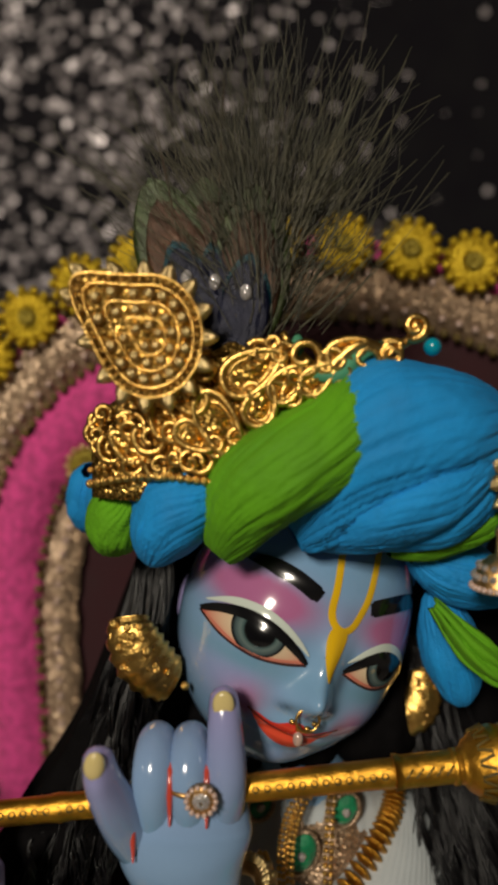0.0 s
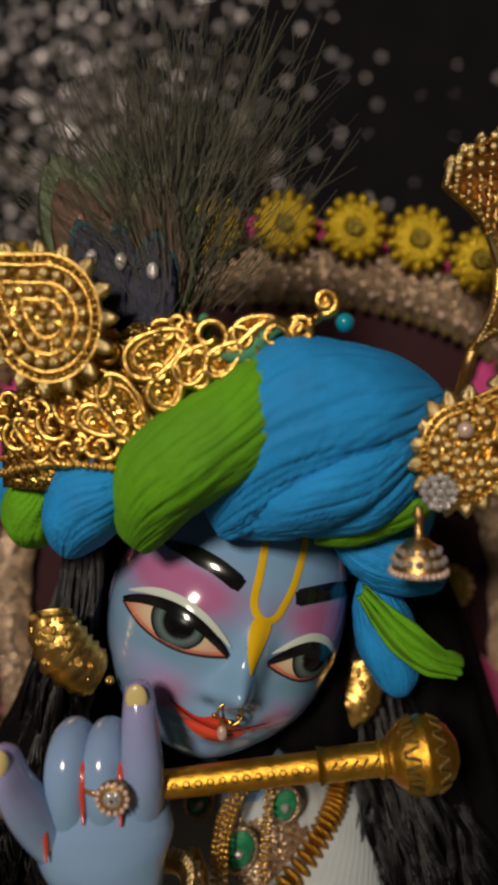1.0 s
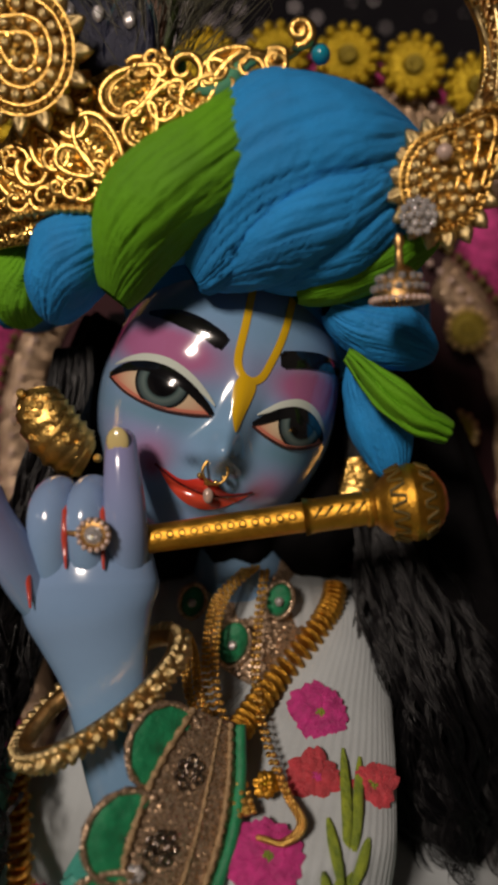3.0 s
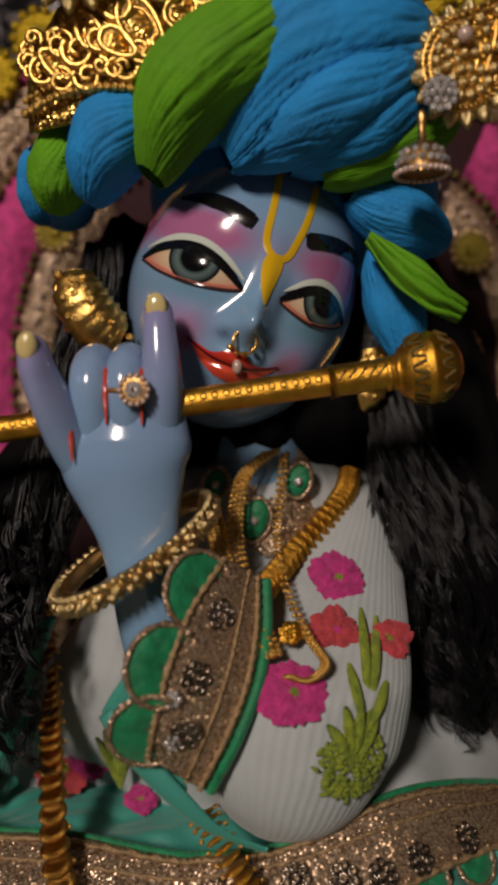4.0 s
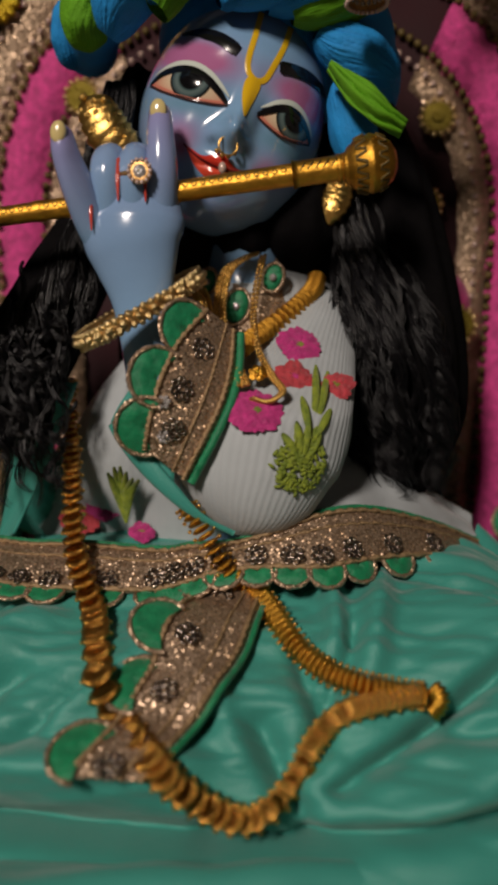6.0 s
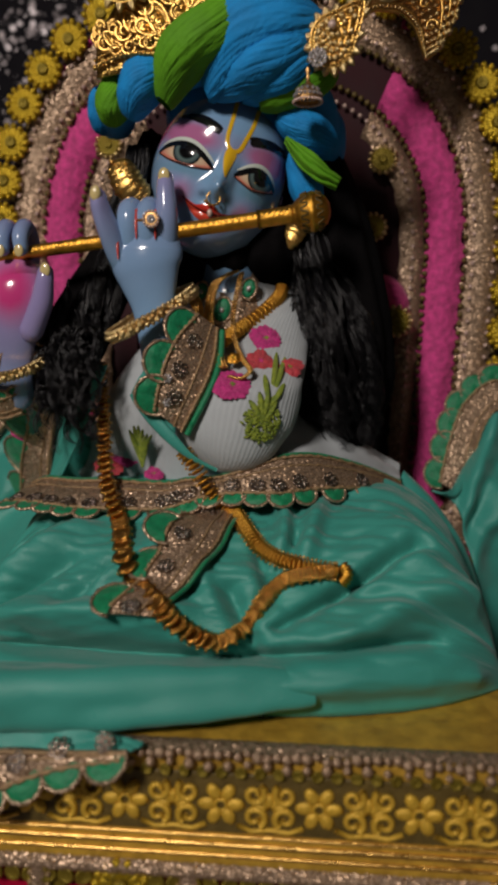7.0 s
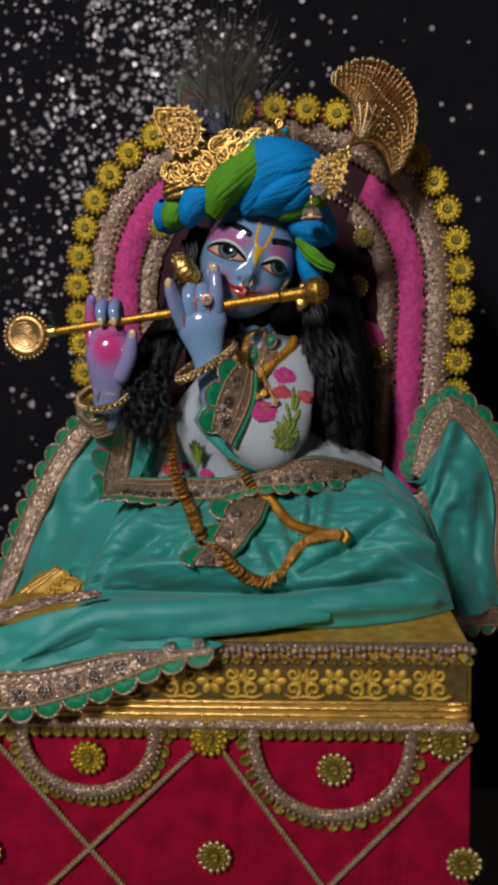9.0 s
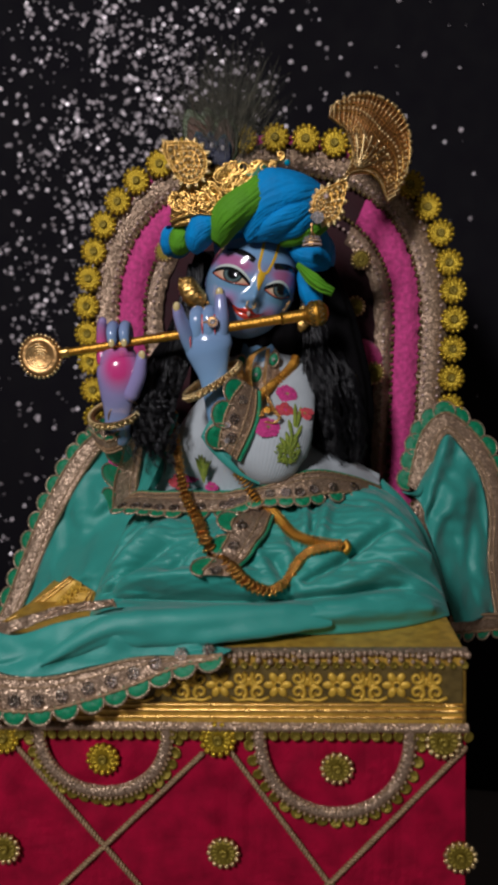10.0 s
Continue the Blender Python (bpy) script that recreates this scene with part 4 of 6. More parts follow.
for i in range(41):
    s = i / 40
    w = 0.0054 * math.sin(math.pi * (0.10 + 0.80 * s)) ** 0.9 + 0.0016 * max(0.0, s - 0.8) * 5
    p = V((0.057 + 0.029 * s, 0.224 - 0.006 * math.sin(math.pi * s), 0.735 - 0.024 * s - 0.003 * math.sin(math.pi * s)))
    rows.append([p + V((0.45, 0, 0.9)) * (w * q * (1 + 0.06 * math.sin(s * 13 + q * 2))) + V((0, -0.0045 * (1 - q * q) + 0.0011 * math.sin(q * 9 + 2 * math.sin(4 * s)) + 0.0004 * math.sin(s * 9 + q * 17), 0)) for q in [-1 + t / 9 for t in range(19)]])
part("loose_end", MB().grid(rows), M_CLOTHGREEN, turban, "loose green end of the wrap", thick=0.0008)
lobe((0.060, 0.250, 0.770), (0.080, 0.300, 0.735), 0.020, 0.02, M_CLOTHBLUE, seed=11, pleats=9)
part("bead", MB().ball((0.0508, 0.2045, 0.8125), 0.0026, 10, 8), M_TURQ, turban, "turquoise bead")

# ---- lace: a glittering band with scallops of green thread ----
def lace(parent, outer, inner, scallops, face_dir=(0, -1, 0), n=90, name="lace_border", size=0.55, lift=0.0016, gems=0, sequins=True, flip=False):
    """A band between the curves inner and outer; the scallops stand out along outer. face_dir: the way its front looks."""
    f = V(face_dir).normalized()
    o, i_ = spline(outer, n), spline(inner, n)
    rows = [[i_[k].lerp(o[k], j / 8) + f * (lift + 0.0011 * math.sin(math.pi * j / 8) + 0.0007 * wob(o[k].x, j * 0.004, o[k].z, 260, 3)) for j in range(9)] for k in range(n)]
    band = part(name, MB().grid(rows), M_LACE, parent, "tan glitter lace with green thread scallops", thick=0.0012)
    for q, r in ((0.06, 0.0009), (0.30, 0.0006), (0.94, 0.0010)):
        m = MB().tube([i_[k].lerp(o[k], q) + f * (lift + 0.0018) + V((0, 0, 0.0003 * math.sin(k * 2.1))) for k in range(n)], lambda s, r=r: r * (1 + 0.35 * math.sin(s * n * 2.2)), 5)
        part("piping", m, M_CORD, band)
    width = (o[n // 2] - i_[n // 2]).length
    for k in range(scallops):
        s = (k + 0.5) / scallops * (n - 1)
        a = int(s)
        p = o[a].lerp(o[min(n - 1, a + 1)], s - a)
        d = (o[min(n - 1, a + 2)] - o[max(0, a - 2)]).normalized()
        out = (o[a] - i_[a])
        out = (out - d * out.dot(d)).normalized()
        step = (o[-1] - o[0]).length
        step = sum((o[q + 1] - o[q]).length for q in range(n - 1)) / scallops
        r = step * size
        m = MB()
        rows = []
        for u in range(6):
            row = []
            for t in range(15):
                an = math.pi * (-0.12 + 1.24 * t / 14)
                q = r * u / 5
                row.append(p + d * (q * math.cos(an)) + out * (q * 0.95 * math.sin(an)) + f * (lift + 0.0018 * math.sin(math.pi * (0.15 + 0.75 * u / 5)) + 0.00025 * (t % 2)))
            rows.append(row)
        m.grid(rows)
        part("scallop", m, M_GREENEMB, band, "green thread scallop")
        edge_ = [p + d * (r * 1.04 * math.cos(math.pi * (-0.14 + 1.28 * t / 16))) + out * (r * math.sin(math.pi * (-0.14 + 1.28 * t / 16))) + f * (lift + 0.0008) for t in range(17)]
        part("scallop_rim", MB().tube(edge_, lambda s: 0.0009 * (1 + 0.25 * math.sin(s * 40)), 6), M_LACE, band)
        if sequins:
            c = p - out * width * 0.38 + f * (lift + 0.0016)
            m = MB()
            for g in range(8):
                an = g * 0.9 + k
                m.ring([c + f * 0.0006 * (g % 3) + d * (0.0032 * math.cos(an) * (g > 0) + 0.0012 * math.cos(q * 0.7)) + out * (0.0032 * math.sin(an) * (g > 0) + 0.0012 * math.sin(q * 0.7)) + f * 0.0006 for q in range(9)], 0.00055, 5)
            part("sequin_flower", m, M_SMOKE, band)
    return band


def sheet(parent, name, a, b, material, nu=50, nv=24, wave=0.003, seed=1.0, face_dir=(0, -1, 0), label="", folds=5.0, sag=0.0):
    """Cloth between two edges, with soft folds."""
    f = V(face_dir).normalized()
    A, B = spline(a, nu), spline(b, nu)
    rows = []
    for i in range(nu):
        row = []
        for j in range(nv):
            p = A[i].lerp(B[i], j / (nv - 1))
            mid = max(0.0, math.sin(math.pi * j / (nv - 1))) ** 0.5
            h = wave * (math.sin(folds * 2 * math.pi * i / nu + 2.5 * wob(i / nu, j / nv, 0, 2.2, seed)) * 0.6 + 1.2 * wob(p.x, p.y, p.z, 24, seed) + 0.5 * wob(p.x, p.y, p.z, 70, seed))
            row.append(p + f * (h * (0.35 + 0.65 * mid)) + V((0, 0, -sag * mid)))
        rows.append(row)
    return part(name, MB().grid(rows), material, parent, label, thick=0.0012)


# ---- skirt over the crossed legs ----
skirt = thing("satin_skirt", (0.026, 0.19, 0.4555), "teal satin skirt folded over crossed legs", "skirt")
SX, SW, SZ = 0.027, 0.142, 0.4562


def skirt_h(x):
    e = min(0.9995, abs(x - SX) / SW)
    return 0.084 * (1 - e ** 4.5) ** 0.5 + 0.006 * bell(x, 0, 0.118, 0, 0.03, 1) + 0.003 * bell(x, 0, -0.075, 0, 0.03, 1) + 0.0008


def skirt_front_y(x):
    e = abs(x - SX) / SW
    return 0.117 + 0.040 * e ** 3


# folds: (x, s) of both ends, height and half width
FOLDS = ((-0.085, 0.885, 0.02, 0.885, -0.015, 0.022), (0.02, 0.885, 0.13, 0.83, -0.011, 0.022), (-0.10, 0.950, 0.15, 0.945, 0.012, 0.045), (-0.085, 0.79, 0.01, 0.74, 0.011, 0.042), (-0.06, 0.85, 0.03, 0.86, -0.008, 0.024), (0.060, 0.78, 0.125, 0.52, -0.011, 0.020), (0.075, 0.85, 0.155, 0.62, 0.008, 0.045), (0.115, 0.42, 0.145, 0.60, 0.009, 0.10), (0.046, 0.48, 0.053, 0.64, -0.006, 0.016), (0.057, 0.28, 0.062, 0.60, 0.006, 0.016), (0.066, 0.46, 0.050, 0.74, -0.008, 0.017), (0.078, 0.30, 0.070, 0.55, 0.006, 0.022), (-0.095, 0.82, -0.05, 0.58, -0.009, 0.022), (-0.045, 0.74, -0.020, 0.56, -0.007, 0.018), (-0.088, 0.66, -0.05, 0.46, 0.008, 0.04), (-0.03, 0.66, 0.00, 0.50, 0.006, 0.03), (-0.105, 0.55, -0.07, 0.36, -0.006, 0.022), (0.10, 0.34, 0.15, 0.50, -0.004, 0.020), (0.035, 0.66, 0.05, 0.86, -0.009, 0.020), (0.09, 0.68, 0.16, 0.74, -0.005, 0.024), (0.02, 0.97, 0.13, 0.985, -0.005, 0.018), (0.005, 0.46, 0.03, 0.72, 0.004, 0.02))


def skirt_at(x, s, lift=0.0):
    th = max(0.0, min(1.0, s)) * math.pi / 2
    yf, h = skirt_front_y(x), skirt_h(x)
    c, sn = math.cos(th), math.sin(th)
    p = V((x, 0.285 - (0.285 - yf) * sn, SZ + h * max(0, c) ** 0.75))
    n = V((0.25 * (x - SX) / SW, -sn * 0.9, c + 0.12)).normalized()
    d = 0.0
    for x0, s0, x1, s1, hh, w in FOLDS:
        ux, us = (x1 - x0), (s1 - s0) * 0.25
        t = max(0.0, min(1.0, ((x - x0) * ux + (s - s0) * 0.25 * us) / (ux * ux + us * us)))
        dx, ds = x - x0 - ux * t, (s - s0) * 0.25 - us * t
        d += 1.35 * hh * math.exp(-(dx * dx + ds * ds) / (w * 0.25) ** 2) * (0.45 + 0.55 * math.sin(math.pi * (0.1 + 0.8 * t)))
    d += 0.0026 * wob(x * 0.8 + s * 0.10, s * 0.25, 0, 28, 4) + 0.0015 * wob(x * 0.5 + s * 0.16, s * 0.25 - x * 0.3, 0, 75, 9) + 0.0010 * wob(x * 0.4 + s * 0.2, s * 0.3 - x * 0.4, 0, 160, 2)
    Y, far = s * 0.25, math.sqrt((x - SX) ** 2 + 0.0004)
    for fq, hh, sd in ((24, 0.0026, 6), (46, 0.0016, 3), (90, 0.0009, 8)):
        rg = 1 - 2.6 * abs(wob(Y - 0.36 * far, 0.07 * x + 0.05 * Y, 0, fq, sd))
        d += hh * max(0.0, rg) ** 1.4
    fade = min(1.0, (1 - abs(x - SX) / SW) * 8) * min(1, (1 - s) * 6 + 0.25)
    q = p + n * (d * fade + lift)
    q.z = max(q.z, SZ - 0.0005)
    return q


def skirt_on(x, z, lift=0.003):
    """The skirt's front at a given x and height."""
    s0, s1 = 0.0, 1.0
    for _ in range(30):
        m = (s0 + s1) / 2
        if skirt_at(x, m).z > z:
            s0 = m
        else:
            s1 = m
    return skirt_at(x, s0, lift)


rows = [[skirt_at(SX - SW + 2 * SW * (0.5 - 0.5 * math.cos(math.pi * (0.01 + 0.98 * i / 240))), j / 150) for j in range(151)] for i in range(241)]
part("skirt_cloth", MB().grid(rows), M_SATIN, skirt, thick=0.001)
def skirt_xy(x, y, lift=0.0):
    """The skirt's surface above a place in the plan."""
    s0, s1 = 0.0, 1.0
    for _ in range(30):
        m = (s0 + s1) / 2
        if skirt_at(x, m).y > y:
            s0 = m
        else:
            s1 = m
    return skirt_at(x, s0, lift)


def lift_out(p, gap):
    """Moves a point out of the skirt, until it stands clear of the cloth by gap."""
    s = min((k / 60 for k in range(61)), key=lambda q: (skirt_at(p.x, q) - p).length)
    q = skirt_at(p.x, s)
    n = (skirt_at(p.x, s, 0.01) - q).normalized()
    off = (p - q).dot(n)
    return p + n * (gap - off) if off < gap else p


UPOUT = V((0, -0.0014, 0.0014))
LO = [V(p) + UPOUT for p in ((0.0135, 0.199, 0.5340), (0.0065, 0.186, 0.5300), (0.0005, 0.160, 0.5248), (-0.0035, 0.148, 0.5160), (-0.0115, 0.131, 0.5060), (-0.0195, 0.1205, 0.4980))]
LI = [V(p) + UPOUT for p in ((0.0335, 0.196, 0.5325), (0.0321, 0.1795, 0.5270), (0.0274, 0.158, 0.5201), (0.0201, 0.1406, 0.5136), (0.0120, 0.131, 0.5045), (0.0040, 0.1225, 0.4965))]
LO, LI = [lift_out(p, 0.0035) for p in spline(LO, 12)], [lift_out(p, 0.0030) for p in spline(LI, 12)]
lace(skirt, LO, LI, 4, (0, -0.75, 0.65), name="lap_lace", size=0.42)
part("green_edging", MB().tube(spline([p + V((0.0012, -0.0012, 0.0012)) for p in LI], 30), 0.0012, 6), M_GREENEMB, skirt)

# front end of the cloth, spread over the block's front edge
drape = thing("front_drape", (-0.09, 0.08, 0.44), "teal satin cloth end with lace hem hanging over the seat block", "cloth")
up_edge = [(-0.172, 0.100, 0.468), (-0.150, 0.092, 0.466), (-0.115, 0.086, 0.478), (-0.078, 0.084, 0.484), (-0.050, 0.086, 0.474), (-0.020, 0.086, 0.462), (0.006, 0.084, 0.4585)]
mid_edge = [(-0.176, 0.078, 0.452), (-0.152, 0.073, 0.445), (-0.120, 0.073, 0.444), (-0.088, 0.076, 0.450), (-0.060, 0.080, 0.455), (-0.030, 0.0795, 0.456), (0.000, 0.0795, 0.4575)]
low_edge = [(-0.182, 0.074, 0.428), (-0.156, 0.069, 0.420), (-0.124, 0.068, 0.420), (-0.090, 0.070, 0.428), (-0.061, 0.073, 0.437), (-0.032, 0.0755, 0.449), (-0.002, 0.0765, 0.4555)]
sheet(drape, "cloth", up_edge, mid_edge, M_SATIN, wave=0.0042, seed=3, folds=4, nu=90, nv=40)
lace(drape, low_edge, mid_edge, 11, (0, -1, 0.25), name="lace_hem", size=0.5)
roll = spline([(0.075, 0.118, 0.470), (0.030, 0.106, 0.472), (-0.015, 0.097, 0.473), (-0.050, 0.091, 0.474), (-0.080, 0.087, 0.474), (-0.106, 0.081, 0.464), (-0.128, 0.076, 0.452)], 70)
rows = []
for k, p in enumerate(roll):
    d = (roll[min(69, k + 1)] - roll[max(0, k - 1)]).normalized()
    a = (V((0, -0.5, 0.87)) - d * V((0, -0.5, 0.87)).dot(d)).normalized()
    b = d.cross(a)
    w = 0.0035 + 0.0085 * math.sin(math.pi * min(1.0, 0.08 + 0.95 * k / 69)) ** 0.8
    rows.append([p + (a * (w * math.cos(t)) + b * (w * 1.25 * math.sin(t))) * (1 + 0.16 * math.sin(3 * t + 0.06 * k) + 0.10 * wob(p.x, math.cos(t) * 0.02, math.sin(t) * 0.02, 60, 3)) for t in [2 * math.pi * q / 48 for q in range(48)]])
part("rolled_fold", MB().grid(rows, close_v=True), M_SATIN, drape, "soft teal satin roll")
sheet(drape, "fold", [(-0.180, 0.115, 0.462), (-0.150, 0.100, 0.476), (-0.110, 0.090, 0.489), (-0.076, 0.088, 0.494)], [(-0.180, 0.106, 0.456), (-0.150, 0.093, 0.469), (-0.112, 0.085, 0.484), (-0.074, 0.086, 0.489)], M_LACE, wave=0.004, seed=5, label="tan glitter lace fold")
part("sequin", MB().ball((-0.0765, 0.081, 0.4745), 0.0017, 8, 6), M_PINKEMB, drape, "magenta sequin")
brocade = thing("brocade_panel", (-0.16, 0.2, 0.45), "gold brocade panel lying beside the teal cloth", "cloth")
bq = [V((-0.202, 0.19, 0.440)), V((-0.147, 0.21, 0.474)), V((-0.122, 0.20, 0.462)), V((-0.126, 0.18, 0.442))]
rows = [[bq[0].lerp(bq[1], i / 20).lerp(bq[3].lerp(bq[2], i / 20), j / 14) + V((0, -0.0012 * wob(i, j, 0, 0.3), 0)) for j in range(15)] for i in range(21)]
part("panel", MB().grid(rows), M_BROCADE, brocade, thick=0.002)
for q in (0.06, 0.16, 0.84, 0.94):
    part("gold_ridge", MB().tube([bq[0].lerp(bq[1], i / 20).lerp(bq[3].lerp(bq[2], i / 20), q) + V((0, -0.0025, 0.0008)) for i in range(21)], 0.0007, 5), M_GOLD, brocade)
for k in range(7):
    c = bq[0].lerp(bq[1], 0.1 + 0.13 * k).lerp(bq[3].lerp(bq[2], 0.1 + 0.13 * k), 0.5)
    placed("motif", FM if k % 2 else SM, c + V((0, -0.0028, 0.001)), brocade, 0.55, -0.5)

# shawls at both sides
shawl_l = thing("shawl", (-0.18, 0.30, 0.41), "teal satin shawl with scalloped lace hanging beside the seat", "shawl")
lo = [(-0.112, 0.282, 0.602), (-0.140, 0.300, 0.592), (-0.165, 0.310, 0.572), (-0.187, 0.305, 0.540), (-0.207, 0.300, 0.502), (-0.224, 0.295, 0.462), (-0.238, 0.285, 0.425), (-0.252, 0.270, 0.392)]
li = [(-0.112, 0.285, 0.584), (-0.132, 0.298, 0.577), (-0.150, 0.304, 0.558), (-0.168, 0.298, 0.530), (-0.187, 0.293, 0.495), (-0.203, 0.287, 0.458), (-0.216, 0.275, 0.425), (-0.228, 0.258, 0.395)]
lin = [(-0.085, 0.285, 0.575), (-0.092, 0.295, 0.560), (-0.096, 0.295, 0.540), (-0.098, 0.272, 0.515), (-0.102, 0.235, 0.495), (-0.108, 0.215, 0.478), (-0.115, 0.200, 0.462), (-0.122, 0.185, 0.45)]
sheet(shawl_l, "cloth", li, lin, M_SATIN, wave=0.010, seed=7, folds=3.2, nu=80, nv=40)
lace(shawl_l, lo, li, 15, (-0.1, -1, 0.2), size=0.5, sequins=False)
shawl_r = thing("shawl", (0.21, 0.33, 0.40), "teal satin shawl with scalloped lace draped over the seat's side", "shawl")
ro = [(0.158, 0.318, 0.530), (0.165, 0.322, 0.560), (0.176, 0.330, 0.585), (0.199, 0.335, 0.600), (0.226, 0.335, 0.580), (0.246, 0.330, 0.548), (0.256, 0.325, 0.505), (0.252, 0.315, 0.450), (0.258, 0.305, 0.398)]
ri = [(0.176, 0.312, 0.520), (0.182, 0.316, 0.546), (0.190, 0.324, 0.568), (0.200, 0.328, 0.578), (0.214, 0.328, 0.563), (0.229, 0.324, 0.538), (0.237, 0.318, 0.500), (0.234, 0.308, 0.452), (0.238, 0.296, 0.408)]
rin = [(0.150, 0.285, 0.530), (0.160, 0.290, 0.525), (0.166, 0.290, 0.520), (0.170, 0.288, 0.512), (0.172, 0.284, 0.500), (0.176, 0.278, 0.485), (0.180, 0.270, 0.465), (0.185, 0.262, 0.440), (0.192, 0.255, 0.415)]
sheet(shawl_r, "cloth", ri, rin, M_SATIN, wave=0.010, seed=9, folds=3.5, nu=80, nv=40)
lace(shawl_r, ro, ri, 15, (0.1, -1, 0.2), size=0.5, sequins=False)
sheet(shawl_r, "cloth_end", [(0.130, 0.27, 0.545), (0.150, 0.268, 0.525), (0.172, 0.268, 0.490), (0.19, 0.262, 0.430)], [(0.112, 0.245, 0.510), (0.130, 0.240, 0.485), (0.146, 0.232, 0.468), (0.158, 0.222, 0.457)], M_SATIN, wave=0.004, seed=4, folds=1.5)
lace(shawl_r, [(0.190, 0.258, 0.402), (0.225, 0.285, 0.394), (0.262, 0.300, 0.392)], [(0.188, 0.258, 0.420), (0.220, 0.280, 0.414), (0.25, 0.292, 0.410)], 5, (0, -1, 0.2), size=0.45, sequins=False, n=40, name="lace_hem")

# ---- blouse ----
blouse = thing("blouse", (0.02, 0.25, 0.535), "white pleated crepe blouse with embroidered flowers and lace cuffs", "blouse")


def loft(path, rx, ry, n, seg, pleat=0.0, freq=40, seed=1.0, up=(1, 0, 0)):
    P = spline(path, n)
    RX = [q.x for q in spline([(r, 0, 0) for r in rx], n)]
    RY = [q.x for q in spline([(r, 0, 0) for r in ry], n)]
    rows = []
    for i in range(n):
        d = (P[min(n - 1, i + 1)] - P[max(0, i - 1)]).normalized()
        a = (V(up) - d * V(up).dot(d)).normalized()
        b = d.cross(a)
        rows.append([P[i] + (a * (RX[i] * math.cos(t)) + b * (RY[i] * math.sin(t))) * (1 + pleat * math.sin(freq * t + 2.2 * wob(math.cos(t), i * 0.09, math.sin(t), 1.3, seed)) + 0.012 * wob(math.cos(t) * 2, i * 0.12, math.sin(t) * 2, 1.2, seed + 3)) for t in [2 * math.pi * k / seg for k in range(seg)]])
    return rows


part("bodice", MB().grid([[recline(p) for p in r] for r in loft([(0.012, 0.262, 0.528), (0.012, 0.260, 0.545), (0.014, 0.258, 0.575), (0.020, 0.258, 0.610), (0.022, 0.260, 0.640), (0.022, 0.264, 0.656), (0.022, 0.266, 0.664)], [0.050, 0.046, 0.044, 0.044, 0.046, 0.038, 0.022], [0.024, 0.024, 0.030, 0.040, 0.040, 0.030, 0.018], 60, 160, 0.006, 46)], close_v=True), M_WHITE, blouse)
SLP = [(0.052, 0.243, 0.652), (0.0530, 0.234, 0.640), (0.0445, 0.220, 0.622), (0.0365, 0.2125, 0.604), (0.0295, 0.2085, 0.585), (0.026, 0.207, 0.568), (0.023, 0.208, 0.557), (0.022, 0.209, 0.5545)]
sleeve_rows = loft(SLP, [0.006, 0.0140, 0.0245, 0.0320, 0.0330, 0.0260, 0.013, 0.001], [0.006, 0.013, 0.0165, 0.0195, 0.0210, 0.0185, 0.010, 0.001], 80, 260, 0.0065, 62, 3)
sleeve_rows = [[recline(p) for p in r] for r in sleeve_rows]
sleeve = part("sleeve", MB().grid(sleeve_rows, close_v=True), M_WHITE, blouse, "gathered white crepe sleeve")
part("bodice_front", MB().grid(loft([(-0.046, 0.282, 0.530), (-0.040, 0.280, 0.550), (-0.030, 0.262, 0.580), (-0.016, 0.262, 0.612), (-0.005, 0.265, 0.64)], [0.040, 0.036, 0.030, 0.022, 0.008], [0.027, 0.026, 0.024, 0.018, 0.008], 40, 120, 0.008, 40, 6), close_v=True), M_WHITE, blouse)
side_flap = sheet(blouse, "side_flap", [(0.055, 0.245, 0.585), (0.075, 0.255, 0.578), (0.100, 0.265, 0.566), (0.128, 0.275, 0.548)], [(0.050, 0.206, 0.556), (0.075, 0.217, 0.558), (0.100, 0.234, 0.551), (0.126, 0.254, 0.539)], M_WHITE, wave=0.003, seed=8, folds=2, face_dir=(0, -0.7, 0.7))
HO = [(-0.103, 0.206, 0.533), (-0.085, 0.198, 0.5345), (-0.068, 0.194, 0.5335), (-0.048, 0.192, 0.5325), (-0.012, 0.190, 0.5330), (0.002, 0.189, 0.5360), (0.016, 0.189, 0.5410), (0.035, 0.190, 0.5430), (0.055, 0.191, 0.5425), (0.075, 0.203, 0.5430), (0.103, 0.223, 0.5405), (0.128, 0.245, 0.5320)]
HI = [(-0.095, 0.232, 0.5400), (-0.085, 0.228, 0.5440), (-0.066, 0.222, 0.5440), (-0.042, 0.218, 0.5450), (-0.008, 0.206, 0.5460), (0.004, 0.201, 0.5490), (0.018, 0.201, 0.5500), (0.034, 0.202, 0.5540), (0.055, 0.209, 0.5610), (0.076, 0.219, 0.5610), (0.103, 0.237, 0.5520), (0.126, 0.256, 0.5400)]
lace(blouse, HO, HI, 17, (0, -0.9, 0.45), n=140, name="waist_lace", size=0.48)
part("green_edging", MB().tube(spline([(x, y - 0.001, z + 0.001) for x, y, z in HI], 60), 0.0012, 6), M_GREENEMB, blouse)
CO = [(0.0115, 0.2000, 0.6400), (0.0020, 0.1890, 0.6280), (-0.0035, 0.1815, 0.6150), (-0.0070, 0.1800, 0.6020), (-0.0095, 0.1830, 0.5900)]
CI = [(0.0220, 0.2080, 0.6320), (0.0222, 0.2015, 0.6190), (0.0197, 0.1935, 0.6060), (0.0135, 0.1880, 0.5920), (0.0055, 0.1885, 0.5770)]
cuff = lace(blouse, CO, CI, 3, (-0.15, -1, 0.1), n=60, name="cuff_lace", size=0.52, gems=3)
